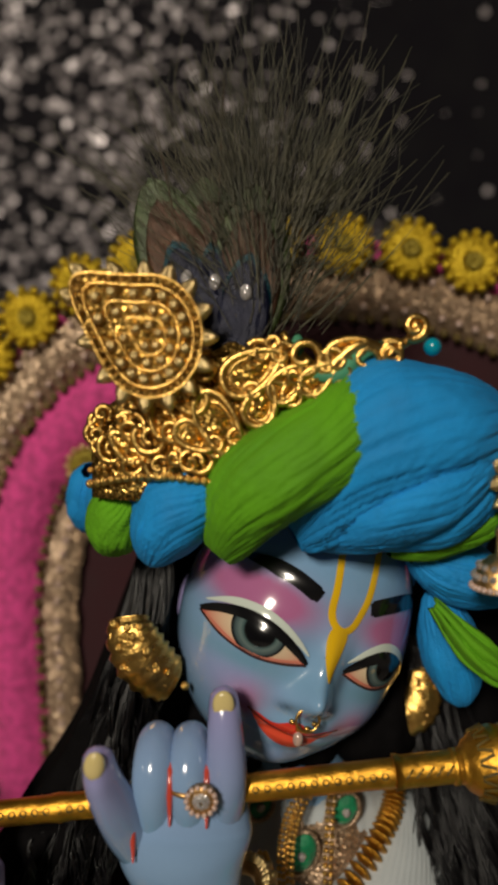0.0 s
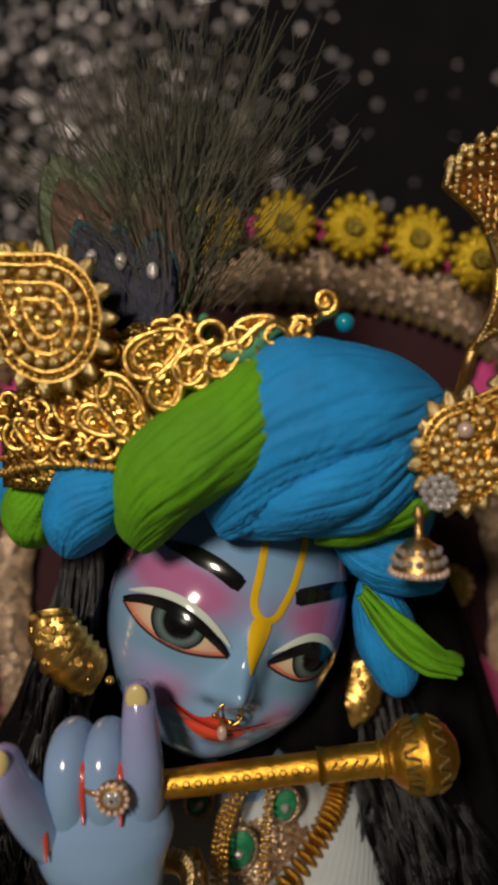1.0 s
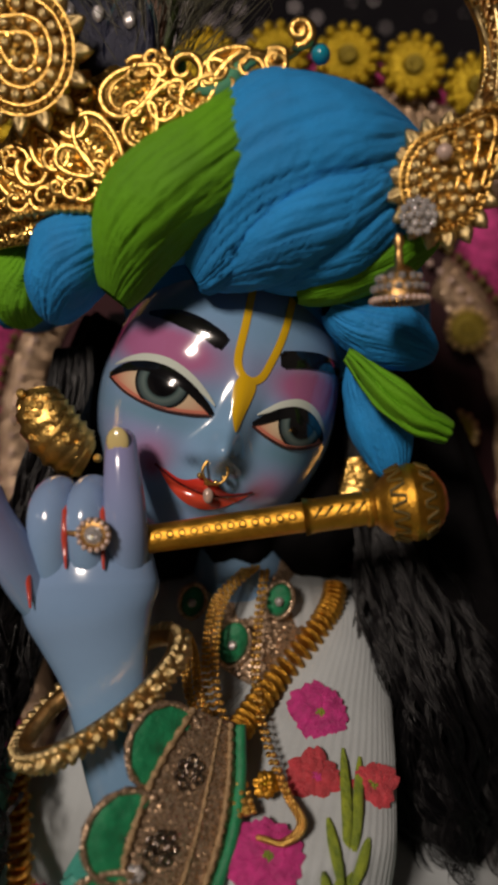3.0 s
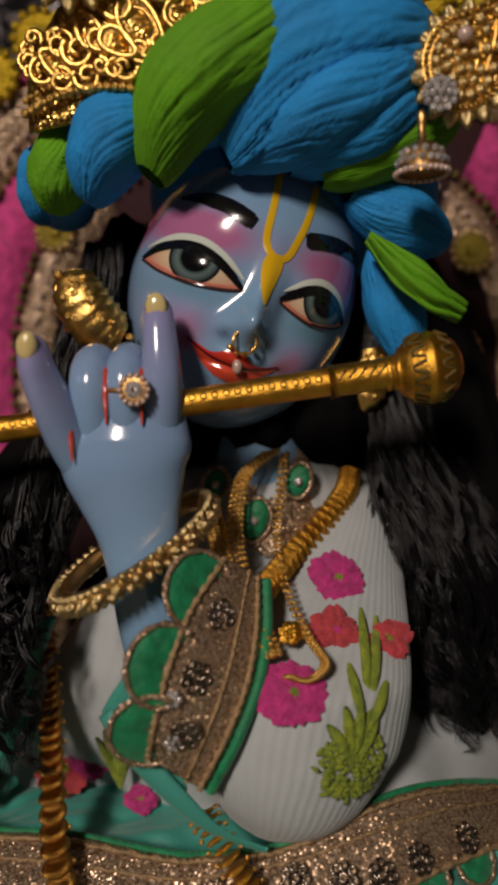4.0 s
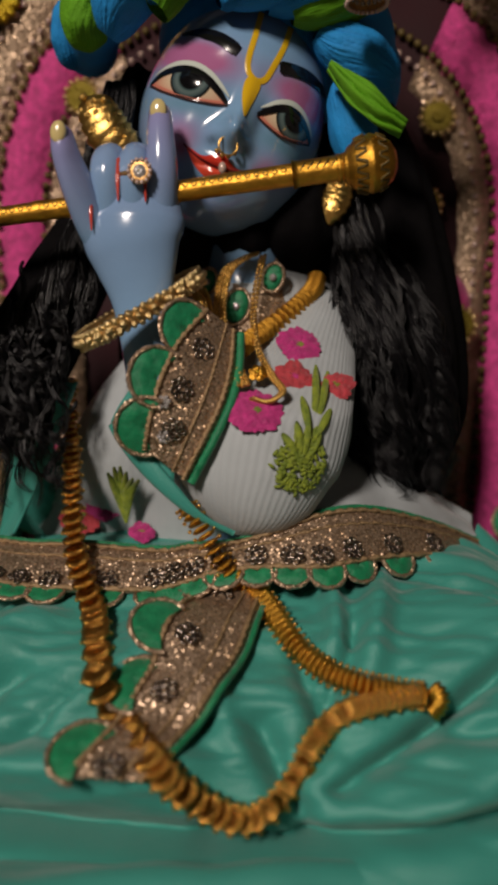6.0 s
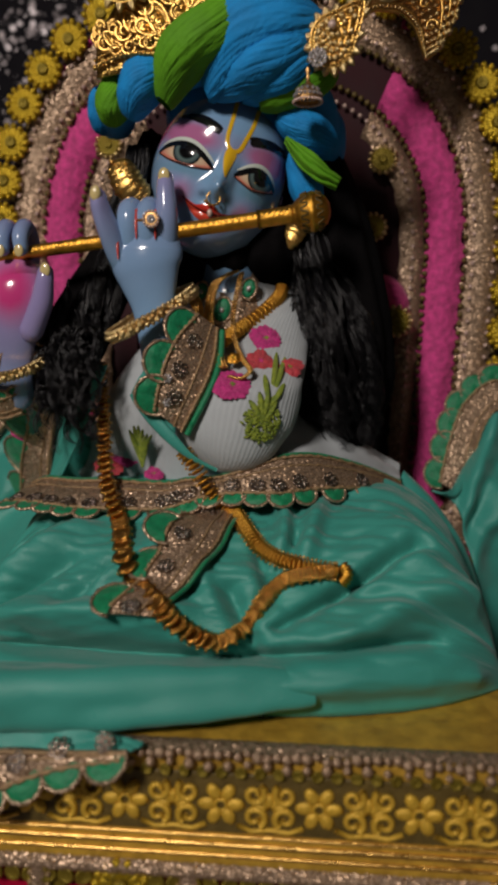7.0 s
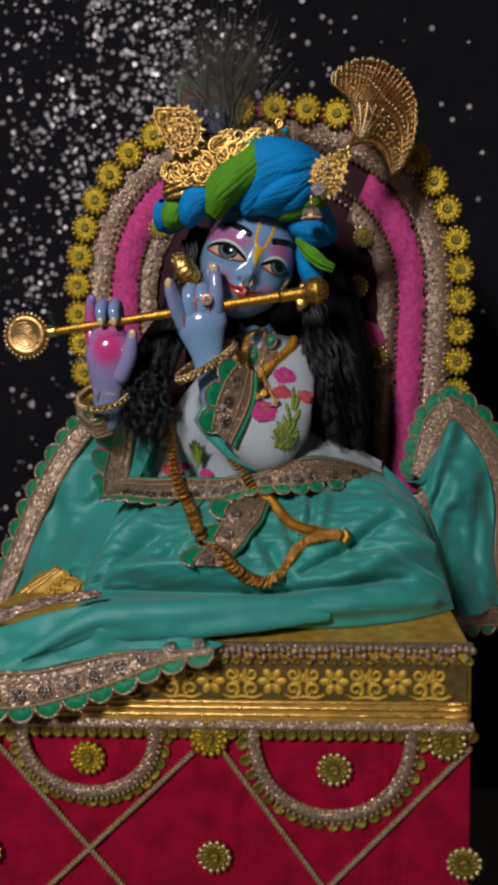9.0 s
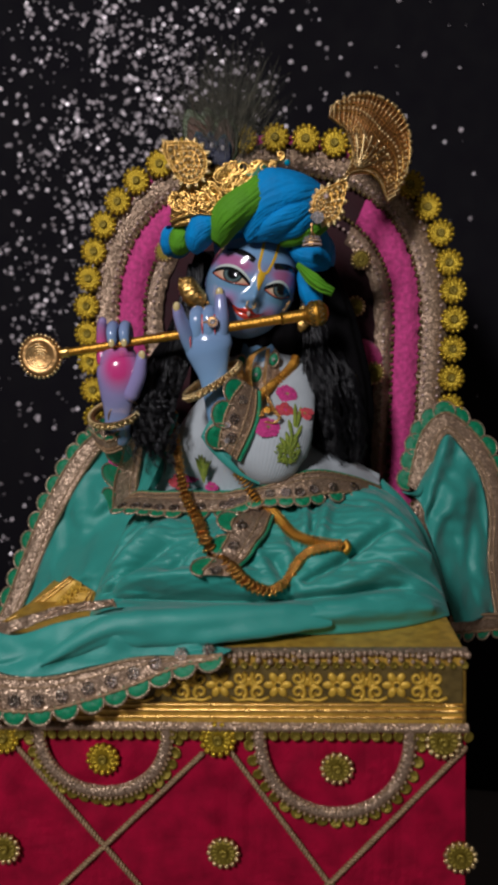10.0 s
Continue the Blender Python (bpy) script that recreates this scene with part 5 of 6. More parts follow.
part("green_edging", MB().tube(spline([(x + 0.0012, y - 0.0012, z - 0.0006) for x, y, z in CI], 40), 0.0018, 8), M_GREENEMB, blouse)
part("teal_lining", MB().tube(spline([(-0.0225, 0.189, 0.5985), (-0.0130, 0.187, 0.5865), (-0.0010, 0.1865, 0.5735), (0.0090, 0.188, 0.5640), (0.0220, 0.1915, 0.5565)], 40), lambda s: 0.0012 + 0.0034 * math.sin(math.pi * min(1, 0.15 + s)) ** 1.0 * (1 - 0.6 * s), 10, flat=0.4), M_SATIN, blouse, "teal satin lining of the cuff")
sheet(blouse, "cuff_lining", [(-0.0235, 0.190, 0.5985), (-0.0190, 0.188, 0.606), (-0.0130, 0.186, 0.614)], [(0.0000, 0.1885, 0.575), (0.0010, 0.1870, 0.590), (0.0010, 0.1850, 0.604)], M_SATIN, 20, 14, 0.0008, 4, folds=1)
for k, (x, y, z) in enumerate(((-0.0015, 0.1785, 0.6065), (0.0055, 0.1890, 0.6200), (-0.0020, 0.1800, 0.5940))):
    m = MB()
    for g in range(7):
        a = g * 1.047
        m.ball((x + 0.0017 * math.cos(a) * (g > 0), y - 0.0006, z + 0.0017 * math.sin(a) * (g > 0)), 0.0010, 6, 4)
    part("stone_flower", m, M_STONE, cuff, "cluster of clear stones")


def front_of(rows, x, z):
    """The point of a lofted surface that is nearest to (x, z) on its front."""
    best, got = 1e9, None
    for r in rows:
        for p in r:
            d = (p.x - x) ** 2 + (p.z - z) ** 2 + (0.0004 if p.y > 0.214 + 0.9 * max(0.0, p.z - 0.600) else 0)
            if d < best:
                best, got = d, p
    return got


def petals(c, r, count, material, heart, name, seed, label, parent=blouse, n=V((0.12, -0.8, 0.55))):
    n = n.normalized()
    a = n.orthogonal().normalized()
    b = n.cross(a)
    m = MB()
    rag, size = random.Random(int(seed * 100) + count), r
    for k in range(count):
        an = 2 * math.pi * k / count + seed + rag.uniform(-0.2, 0.2)
        d = a * math.cos(an) + b * math.sin(an)
        e = n.cross(d)
        rr = []
        r = size * rag.uniform(0.78, 1.10)
        for u in range(7):
            s = u / 6
            w = r * 0.50 * max(0.0, math.sin(math.pi * (0.08 + 0.80 * s))) ** 0.7
            rr.append([c + d * (r * (0.12 + 0.9 * s) + r * 0.05 * math.sin(5 * q)) + e * (w * q) + n * (0.0009 + 0.0009 * math.sin(math.pi * s) * (1 - q * q) + 0.00022 * math.sin(q * 9 + s * 2)) for q in [-1 + 2 * t / 8 for t in range(9)]])
        m.grid(rr)
    for k in range(count):
        an = 2 * math.pi * (k + 0.5) / count + seed + rag.uniform(-0.3, 0.3)
        r = size * rag.uniform(0.8, 1.25)
        d = a * math.cos(an) + b * math.sin(an)
        e = n.cross(d)
        m.grid([[c + d * (r * 0.62 * (0.1 + 0.9 * u / 5)) + e * (r * 0.26 * math.sin(math.pi * (0.1 + 0.75 * u / 5)) * q) + n * (0.0017 + 0.0008 * math.sin(math.pi * u / 5) * (1 - q * q) + 0.0002 * math.sin(9 * q)) for q in (-1, -0.5, 0, 0.5, 1)] for u in range(6)])
    fl_ = part(name, m, material, parent, label)
    h = MB()
    for g in range(7):
        an = g * 0.9
        h.ball(c + a * (0.0011 * math.cos(an) * (g > 0)) + b * (0.0011 * math.sin(an) * (g > 0)) + n * 0.0014, 0.0008, 6, 4)
    part("flower_heart", h, heart, fl_)


def emb_point(x, z):
    q = recline((x, 0.20, z))
    p = front_of(sleeve_rows, q.x, q.z)
    return V((p.x, p.y - 0.0006, p.z))


petals(emb_point(0.0455, 0.6300), 0.0092, 8, M_PINKEMB, M_LEAFEMB, "flower", 0.3, "magenta embroidered flower")
petals(emb_point(0.0440, 0.6165), 0.0080, 6, M_REDEMB, M_PINKEMB, "flower", 0.8, "coral red embroidered flower")
petals(emb_point(0.0310, 0.6030), 0.0100, 8, M_PINKEMB, M_LEAFEMB, "flower", 0.1, "magenta embroidered flower")
petals(emb_point(0.0590, 0.6130), 0.0070, 6, M_REDEMB, M_LEAFEMB, "flower", 0.5, "dark red embroidered flower")
petals(V((-0.0530, 0.2510, 0.5500)), 0.0095, 6, M_REDEMB, M_LEAFEMB, "flower", 0.5, "red embroidered flower")
petals(V((-0.0430, 0.2510, 0.5540)), 0.0075, 6, M_PINKEMB, M_LEAFEMB, "flower", 0.2, "magenta embroidered flower")
petals(V((-0.0230, 0.2390, 0.5455)), 0.0055, 6, M_PINKEMB, M_LEAFEMB, "flower", 0.2, "magenta embroidered flower")
for base, tips in (((0.050, 0.590), ((0.0515, 0.622), (0.056, 0.620), (0.0575, 0.604), (0.047, 0.609))), ((0.046, 0.583), ((0.040, 0.594), (0.049, 0.597), (0.054, 0.594), (0.045, 0.599)))):
    for t in tips:
        a, b = emb_point(*base), emb_point(*t)
        m_ = emb_point((base[0] + t[0]) / 2 + 0.001, (base[1] + t[1]) / 2)
        path = spline([a, m_, b], 9)
        part("leaf", MB().tube([p + V((0, -0.0006, 0)) for p in path], lambda s: 0.0005 + 0.0012 * math.sin(math.pi * s ** 1.6), 7, flat=0.5, up=(1, 0, 0)), M_LEAFEMB, blouse)
for k in range(190):
    a = rnd.uniform(0, 6.28)
    r = 0.0098 * math.sqrt(rnd.random())
    p = emb_point(0.046 + r * math.cos(a), 0.583 + 1.1 * r * math.sin(a))
    a = rnd.uniform(0, 6.28)
    part("leaf_stitch", MB().ball(p + V((0, -0.0005, 0)), 0.0014, 6, 4, (1.25, 0.5, 0.5), (V((math.cos(a), 0, math.sin(a))), YA, V((-math.sin(a), 0, math.cos(a))))), M_LEAFEMB, blouse)
for k in range(6):
    b = V((-0.028 + 0.003 * (k - 2.5) * 0.9, 0.2260, 0.5740 + 0.003 * math.sin(k)))
    part("leaf", MB().tube([V((-0.030, 0.2380, 0.5500)), V((-0.030, 0.2310, 0.5610)).lerp(b, 0.5), b], lambda s: 0.0006 + 0.0016 * math.sin(math.pi * s), 6, flat=0.5), M_LEAFEMB, blouse)

# the other sleeve, below the lower hand
sleeve2 = part("sleeve", MB().grid(loft([(-0.100, 0.240, 0.606), (-0.098, 0.250, 0.590), (-0.092, 0.275, 0.565), (-0.080, 0.290, 0.550)], [0.014, 0.017, 0.022, 0.022], [0.013, 0.016, 0.02, 0.02], 40, 90, 0.012, 24, 4), close_v=True), M_SATIN, blouse, "teal satin sleeve")
lace(blouse, [(-0.0890, 0.2140, 0.6200), (-0.0970, 0.2260, 0.5980), (-0.1030, 0.2450, 0.5760), (-0.1190, 0.2700, 0.5460), (-0.1260, 0.2850, 0.5150)], [(-0.0740, 0.2200, 0.6220), (-0.0790, 0.2260, 0.6080), (-0.0830, 0.2400, 0.5810), (-0.0905, 0.2500, 0.5520), (-0.0950, 0.2560, 0.5280)], 5, (-0.1, -1, 0.1), n=50, name="sleeve_lace", sequins=False)
lace(blouse, [(-0.126, 0.2230, 0.602), (-0.110, 0.2140, 0.593), (-0.096, 0.2180, 0.597)], [(-0.122, 0.2290, 0.588), (-0.110, 0.2210, 0.580), (-0.098, 0.2250, 0.583)], 4, (0, -1, 0.1), n=40, name="sleeve_lace", sequins=False)
sheet(blouse, "scarf", [(-0.050, 0.238, 0.612), (-0.056, 0.236, 0.596), (-0.066, 0.236, 0.572), (-0.080, 0.236, 0.545)], [(-0.070, 0.232, 0.610), (-0.078, 0.236, 0.590), (-0.085, 0.244, 0.562), (-0.096, 0.250, 0.534)], M_SATIN, 30, 14, 0.003, 6, folds=2, label="teal satin scarf")
petals(V((-0.1130, 0.2580, 0.5685)), 0.0065, 6, M_PINKEMB, M_REDEMB, "flower", 0.2, "magenta embroidered flower")

# ---- wig ----
wig = thing("wig", (0.02, 0.28, 0.56), "long black wavy wig", "wig")
hm = MB()
hm.grid(loft([(0.075, 0.292, 0.735), (0.080, 0.280, 0.700), (0.088, 0.274, 0.665), (0.094, 0.268, 0.630), (0.096, 0.264, 0.595), (0.092, 0.258, 0.562)], [0.016, 0.024, 0.026, 0.026, 0.024, 0.010], [0.02, 0.022, 0.022, 0.022, 0.02, 0.01], 50, 60, 0.05, 9, 3), close_v=True)
hm.grid(loft([(-0.028, 0.285, 0.745), (-0.036, 0.268, 0.715), (-0.047, 0.258, 0.680), (-0.061, 0.248, 0.650), (-0.075, 0.240, 0.620), (-0.084, 0.234, 0.590)], [0.010, 0.012, 0.014, 0.018, 0.019, 0.010], [0.02, 0.02, 0.02, 0.02, 0.018, 0.01], 50, 60, 0.05, 9, 5), close_v=True)
# dark pieces added across the neck: side hair, and shade under the chin
for x in (-0.004, 0.021, 0.046):
    hm.grid(loft([(x, 0.275, 0.715), (x, 0.262, 0.695), (x - 0.001, 0.257, 0.682), (x, 0.263, 0.672), (x, 0.282, 0.658)], [0.008, 0.013, 0.015, 0.014, 0.006], [0.008, 0.012, 0.013, 0.012, 0.006], 24, 30, 0.06, 7, 2), close_v=True)
hm.grid(loft([(0.022, 0.31, 0.76), (0.022, 0.315, 0.70), (0.020, 0.315, 0.64), (0.020, 0.31, 0.57)], [0.055, 0.06, 0.07, 0.06], [0.02, 0.022, 0.02, 0.015], 40, 60, 0.03, 12, 7), close_v=True)
st = MB()
def lock(path, amp, fq, ph, strands, spread, n=64):
    """A curling lock of several strands round one path."""
    mid = spline(path, n)
    for _ in range(strands):
        o = V((rnd.gauss(0, spread), rnd.gauss(0, spread), rnd.gauss(0, spread * 0.6)))
        dp, da = rnd.gauss(0, 0.22), amp * rnd.uniform(0.75, 1.25)
        st.tube([p + o * (0.4 + i / n) + V((da * math.sin(ph + dp + i * fq), -da * (0.2 + 0.8 * math.cos(ph + dp + i * fq)), 0.5 * da * math.cos(ph + i * fq * 0.7))) * min(1.0, 0.15 + 1.8 * i / n) for i, p in enumerate(mid)], lambda s: 0.00036 * (1.2 - s), 3, caps=False)


for k in range(80):
    right = k % 2 == 0
    a, b = rnd.uniform(-1, 1), rnd.random()
    if right:
        path = [(0.066 + 0.008 * a, 0.262, 0.712), (0.074 + 0.013 * a, 0.252 + 0.01 * (1 - b), 0.675), (0.083 + 0.021 * a, 0.233 + 0.012 * abs(a), 0.635), (0.088 + 0.023 * a, 0.232 + 0.013 * abs(a), 0.595), (0.090 + 0.019 * a, 0.236 + 0.013 * abs(a), 0.562 + 0.02 * b)]
    else:
        path = [(-0.032 + 0.006 * a, 0.252, 0.742), (-0.038 + 0.009 * a, 0.240 + 0.008 * (1 - b), 0.705), (-0.049 + 0.014 * a, 0.234 + 0.012 * abs(a), 0.672), (-0.064 + 0.018 * a, 0.224 + 0.012 * abs(a), 0.640), (-0.073 + 0.018 * a, 0.213 + 0.014 * abs(a), 0.612), (-0.077 + 0.017 * a, 0.210 + 0.012 * abs(a), 0.578 + 0.018 * b)]
    lock(path, rnd.uniform(0.0016, 0.0036), rnd.uniform(0.28, 0.6), rnd.uniform(0, 6.28), 11, 0.0007)
# loose curls gathered in front of the sleeve
hm.ball((-0.072, 0.222, 0.607), 0.013, 16, 10, (1.0, 0.6, 1.25))
for k in range(120):
    c = V((-0.068 + max(-0.014, min(0.016, rnd.gauss(0, 0.010))), 0.2120 + abs(rnd.gauss(0, 0.006)), 0.607 + rnd.gauss(0, 0.014)))
    g = V((rnd.uniform(-0.006, 0.006), rnd.uniform(-0.003, 0.003), -rnd.uniform(0.004, 0.022)))
    lock([c - g, c + V((rnd.gauss(0, 0.003), -0.002, 0)), c + g], rnd.uniform(0.0016, 0.0034), rnd.uniform(0.25, 0.45), rnd.uniform(0, 6.28), 10, 0.0006, 30)
part("hair_mass", hm, M_HAIRMASS, wig)
part("loose_hair", st, M_HAIR, wig, "glossy black crimped strands", kind="stuff")

# ---- jewellery ----
def ring_path(c, a, b, n=60):
    return [V(c) + V(a) * math.cos(2 * math.pi * k / n) + V(b) * math.sin(2 * math.pi * k / n) for k in range(n)]


def bangle(c, a, b, r, label):
    ob = thing("bracelet", V(c) + V(b) * -1, label, "bracelet", "wrist bracelets")
    pts = ring_path(c, a, b, 56)
    part("band", MB().ring(pts, r * 0.72, 8), M_COPPER, ob)
    nrm = V(a).cross(V(b)).normalized()
    for k, p in enumerate(pts):
        out = (p - V(c)).normalized()
        for q in (1, 0, -1):
            if q == 0 and k % 2:
                continue
            d = (out * 0.75 + nrm * (0.85 * q)).normalized()
            placed("stud", STUD, p + d * r * 0.72, ob, r * rnd.uniform(0.40, 0.52) * (1 if q else 1.15), turn=d.to_track_quat("Z", "Y").to_matrix().to_4x4())
    return ob


STUD = MB().lathe([(0.9, -0.6), (0.95, -0.1), (0.7, 0.5), (0.35, 0.95), (0.0005, 1.1)], (0, 0, 0), (0, 0, 1), 8).mesh("stud", M_PALEGOLD, True)
bangle((-0.0150, 0.2050, 0.6412), (0.0209, 0.0020, 0.0110), (0.002, 0.0165, 0.006), 0.0038, "studded gold bracelet round the raised wrist")
bangle((-0.1015, 0.2155, 0.6150), (0.0190, 0.0, 0.001), (0.001, 0.0165, 0.0085), 0.0036, "studded gold bracelet round the lower wrist")

# ring
fr = thing("finger_ring", (-0.0120, 0.194, 0.689), "gold finger ring with a clear round stone", "ring")
RC = V((-0.0118, 0.1915, 0.6890))
part("setting", MB().lathe([(0.0012, 0.0022), (0.0042, 0.0018), (0.0046, 0.0004), (0.0036, -0.0006), (0.0024, -0.0004), (0.0005, -0.0004)], RC, (0, 1, 0), 20), M_COPPER, fr)
part("stone", MB().lathe([(0.0024, 0.0), (0.0025, -0.0008), (0.0013, -0.0018), (0.0005, -0.0018)], RC, (0, 1, 0), 8), M_STONE, fr, smooth=False)
for k in range(14):
    a = 2 * math.pi * k / 14
    placed("bead", BEAD, RC + V((0.0040 * math.cos(a), -0.0006, 0.0040 * math.sin(a))), fr, 0.0008)
part("hoop", MB().ring(ring_path(RC + V((-0.003, 0.009, 0)), (0.0070, 0, 0), (0, 0.0068, 0), 24), 0.0009, 6), M_COPPER, fr)

# nose ring
nr = thing("nose_ring", on_face(0.5, -20), "small gold nose ring with a hanging pearl", "nose ring")
NC = on_face(1.0, -19.0, 1.5)
part("loop", MB().ring(ring_path(NC, EX * 0.0036, EZ * 0.0036, 26), 0.00045, 6), M_GOLD, nr)
for u, v in ((-2.6, -21.5), (-0.2, -22.8), (2.4, -22.2), (4.2, -20.2)):
    part("bead", MB().ball(on_face(u, v, 2.0), 0.0009, 8, 6), M_GOLD, nr)
part("pearl", MB().ball(on_face(1.6, -26.5, 2.4), 0.0016, 12, 9, (1, 1, 1.45)), M_PEARL, nr, "cream drop pearl")

# earrings
def earring(pts, r, label, seed):
    ob = thing("earring", pts[-1], label, "earring", "ear ornaments")
    path = spline(pts, 26)
    rows = []
    m = MB().tube(path, lambda s: r * (0.35 + 1.0 * math.sin(math.pi * (0.12 + 0.76 * s)) ** 0.8) * (1 + 0.08 * math.sin(s * 55)), 16, flat=0.55, up=(1, 0, 0))
    body_ = part("body", m, M_GOLD, ob)
    for k in range(26):
        p = path[rnd.randrange(2, 24)] + V((rnd.uniform(-0.8, 0.8) * r, -r * 0.55, rnd.uniform(-0.4, 0.4) * r))
        placed("bead", GBEAD, p, ob, r * rnd.uniform(0.14, 0.28))
    part("rim", MB().tube([p + V((-r * 1.15 * math.sin(math.pi * (0.12 + 0.76 * i / 25)), -r * 0.25, 0)) for i, p in enumerate(path)], 0.0008, 6), M_GOLD, ob)
    return ob


GBEAD = MB().ball((0, 0, 0), 1.0, 8, 6).mesh("bead", M_GOLD)
earring([(-0.0375, 0.231, 0.7275), (-0.0365, 0.229, 0.722), (-0.0325, 0.229, 0.714), (-0.0265, 0.231, 0.7075), (-0.0235, 0.232, 0.7055)], 0.0068, "large embossed gold earring beside the cheek", 1)
earring([(0.0620, 0.256, 0.702), (0.0625, 0.254, 0.694), (0.0590, 0.252, 0.687), (0.0535, 0.254, 0.682)], 0.0050, "embossed gold earring among the black hair", 2)

# necklaces
def chain_of(ob, pts, n, bead_r, material, name="link", squash=(1, 1, 1)):
    data = MB().ball((0, 0, 0), 1.0, 8, 6, squash).mesh(name, material)
    P = spline(pts, n)
    for k, p in enumerate(P):
        d = (P[min(n - 1, k + 1)] - P[max(0, k - 1)]).normalized()
        placed(name, data, p, ob, bead_r, turn=d.to_track_quat("X", "Z").to_matrix().to_4x4())


nk1 = thing("bead_necklace", (0.024, 0.22, 0.64), "fine gold bead necklace in several strands with a looped pendant", "necklace")
strand_a = ((0.026, 0.247, 0.667), (0.017, 0.237, 0.660), (0.014, 0.231, 0.648), (0.015, 0.220, 0.636), (0.021, 0.208, 0.623), (0.026, 0.197, 0.612))
strand_d = ((0.004, 0.230, 0.650), (0.007, 0.225, 0.645), (0.010, 0.215, 0.636), (0.017, 0.206, 0.625), (0.024, 0.196, 0.612))
strand_b = ((0.030, 0.246, 0.666), (0.028, 0.236, 0.653), (0.027, 0.227, 0.638), (0.030, 0.214, 0.625), (0.036, 0.201, 0.615), (0.040, 0.1945, 0.610), (0.035, 0.1925, 0.606), (0.029, 0.1930, 0.607))
for path, offs, n in ((strand_a, (-0.0034, -0.0017, 0.0, 0.0017), 40), (strand_d, (-0.0028, -0.0010, 0.0008, 0.0026), 34), (strand_b, (-0.0009, 0.0009), 56)):
    for q, dx in enumerate(offs):
        chain_of(nk1, [(x + dx * (1 - 0.45 * k / len(path)), y - 0.0010 * (q % 2), z + 0.2 * dx) for k, (x, y, z) in enumerate(path)], n, 0.00092, M_GOLD, "bead")
petals(V((0.0300, 0.2030, 0.6160)), 0.0040, 6, M_AMBER, M_YELLOW, "pendant", 0.1, "gold flower pendant", nk1)
nk2 = thing("ribbed_necklace", (0.04, 0.22, 0.64), "ribbed amber-gold necklace over white crepe", "necklace")
chain_of(nk2, [(0.0535, 0.2565, 0.6580), (0.0520, 0.2525, 0.6530), (0.0485, 0.2475, 0.6485), (0.0420, 0.2405, 0.6420), (0.0335, 0.2330, 0.6350), (0.0270, 0.2230, 0.6300), (0.0225, 0.2160, 0.6260)], 24, 0.0044, M_AMBER, "rib", (0.24, 1.0, 1.0))
ch = thing("choker", (0.025, 0.235, 0.655), "jewelled choker with green stones and tan beads", "choker")
plate = [[V((0.003 + 0.048 * i / 24, 0.2150 + 0.018 * (2 * i / 24 - 0.95) ** 2 + 0.016 * (j / 8) ** 1.5 + 0.0006 * wob(i, j, 0, 0.7), 0.633 + 0.012 * abs(2 * i / 24 - 0.95) + 0.030 * (1 - 0.8 * max(0, abs(2 * i / 24 - 0.95) - 0.35)) * j / 8)) for j in range(9)] for i in range(25)]
part("lace_collar", MB().grid([[recline(p, CHAIN_LEAN) for p in r] for r in plate]), M_LACE, ch, "tan beaded lace collar", thick=0.001)
for x, y, z, r in ((0.0205, 0.2160, 0.6455, 0.0062), (0.0345, 0.2200, 0.6570, 0.0050), (0.0080, 0.2240, 0.6560, 0.0048)):
    x, y, z = recline((x, y, z), CHAIN_LEAN)
    part("green_stone", MB().ball((x, y, z), r, 18, 10, (0.8, 0.4, 1.15), (V((0.94, 0, -0.3)), YA, V((0.3, 0, 0.94)))), M_GREENEMB, ch, "green stone")
    part("stone_rim", MB().ring(ring_path((x, y - 0.0008, z), V((0.94, 0, -0.3)) * r * 0.92, V((0.3, 0, 0.94)) * r * 1.27, 30), 0.0008, 6), M_LACE, ch)
    part("clear_stone", MB().ball((x, y - 0.0026, z), 0.0016, 6, 4), M_STONE, ch, smooth=False)

# long garland chain over the lap
gar = thing("garland_chain", (0.02, 0.14, 0.49), "long gold coin chain looped over the teal lap", "necklace")
LAP = V((0, -0.0024, 0.0022))
ga = [V((-0.0560, 0.246, 0.612)), V((-0.0550, 0.242, 0.597)), V((-0.0520, 0.233, 0.582)), V((-0.0480, 0.220, 0.566)), V((-0.0405, 0.198, 0.546))] + [V(p) + LAP for p in ((-0.0272, 0.1799, 0.5255), (-0.0204, 0.1594, 0.5181), (-0.0132, 0.1432, 0.5111), (-0.0048, 0.1345, 0.5055), (0.0050, 0.1260, 0.5010), (0.0121, 0.1228, 0.4952), (0.0225, 0.1225, 0.4885), (0.0328, 0.1237, 0.4855), (0.0420, 0.1310, 0.4885), (0.0474, 0.1361, 0.4952), (0.0520, 0.1400, 0.5015), (0.0584, 0.1440, 0.5070), (0.0700, 0.1455, 0.5109), (0.0826, 0.1489, 0.5124))]
gb = [V((0.004, 0.193, 0.566)), V((0.012, 0.188, 0.556)), V((0.021, 0.187, 0.5430))] + [V(p) + LAP for p in ((0.0299, 0.1920, 0.5340), (0.0376, 0.1803, 0.5270), (0.0446, 0.1670, 0.5220), (0.0540, 0.1570, 0.5185), (0.0649, 0.1490, 0.5165), (0.0760, 0.1485, 0.5145), (0.0858, 0.1493, 0.5127))]
GCOIN = MB().lathe([(0.0005, -0.18), (0.55, -0.2), (0.7, -0.3), (0.95, -0.22), (1.0, -0.05), (0.95, 0.1), (0.0005, 0.1)], (0, 0, 0), (0, 1, 0), 16).mesh("coin", M_GARLAND)
P = spline(ga, 110)
for _ in range(2):
    P = [P[0]] + [(P[k - 1] + P[k] * 2 + P[k + 1]) / 4 for k in range(1, 109)] + [P[109]]
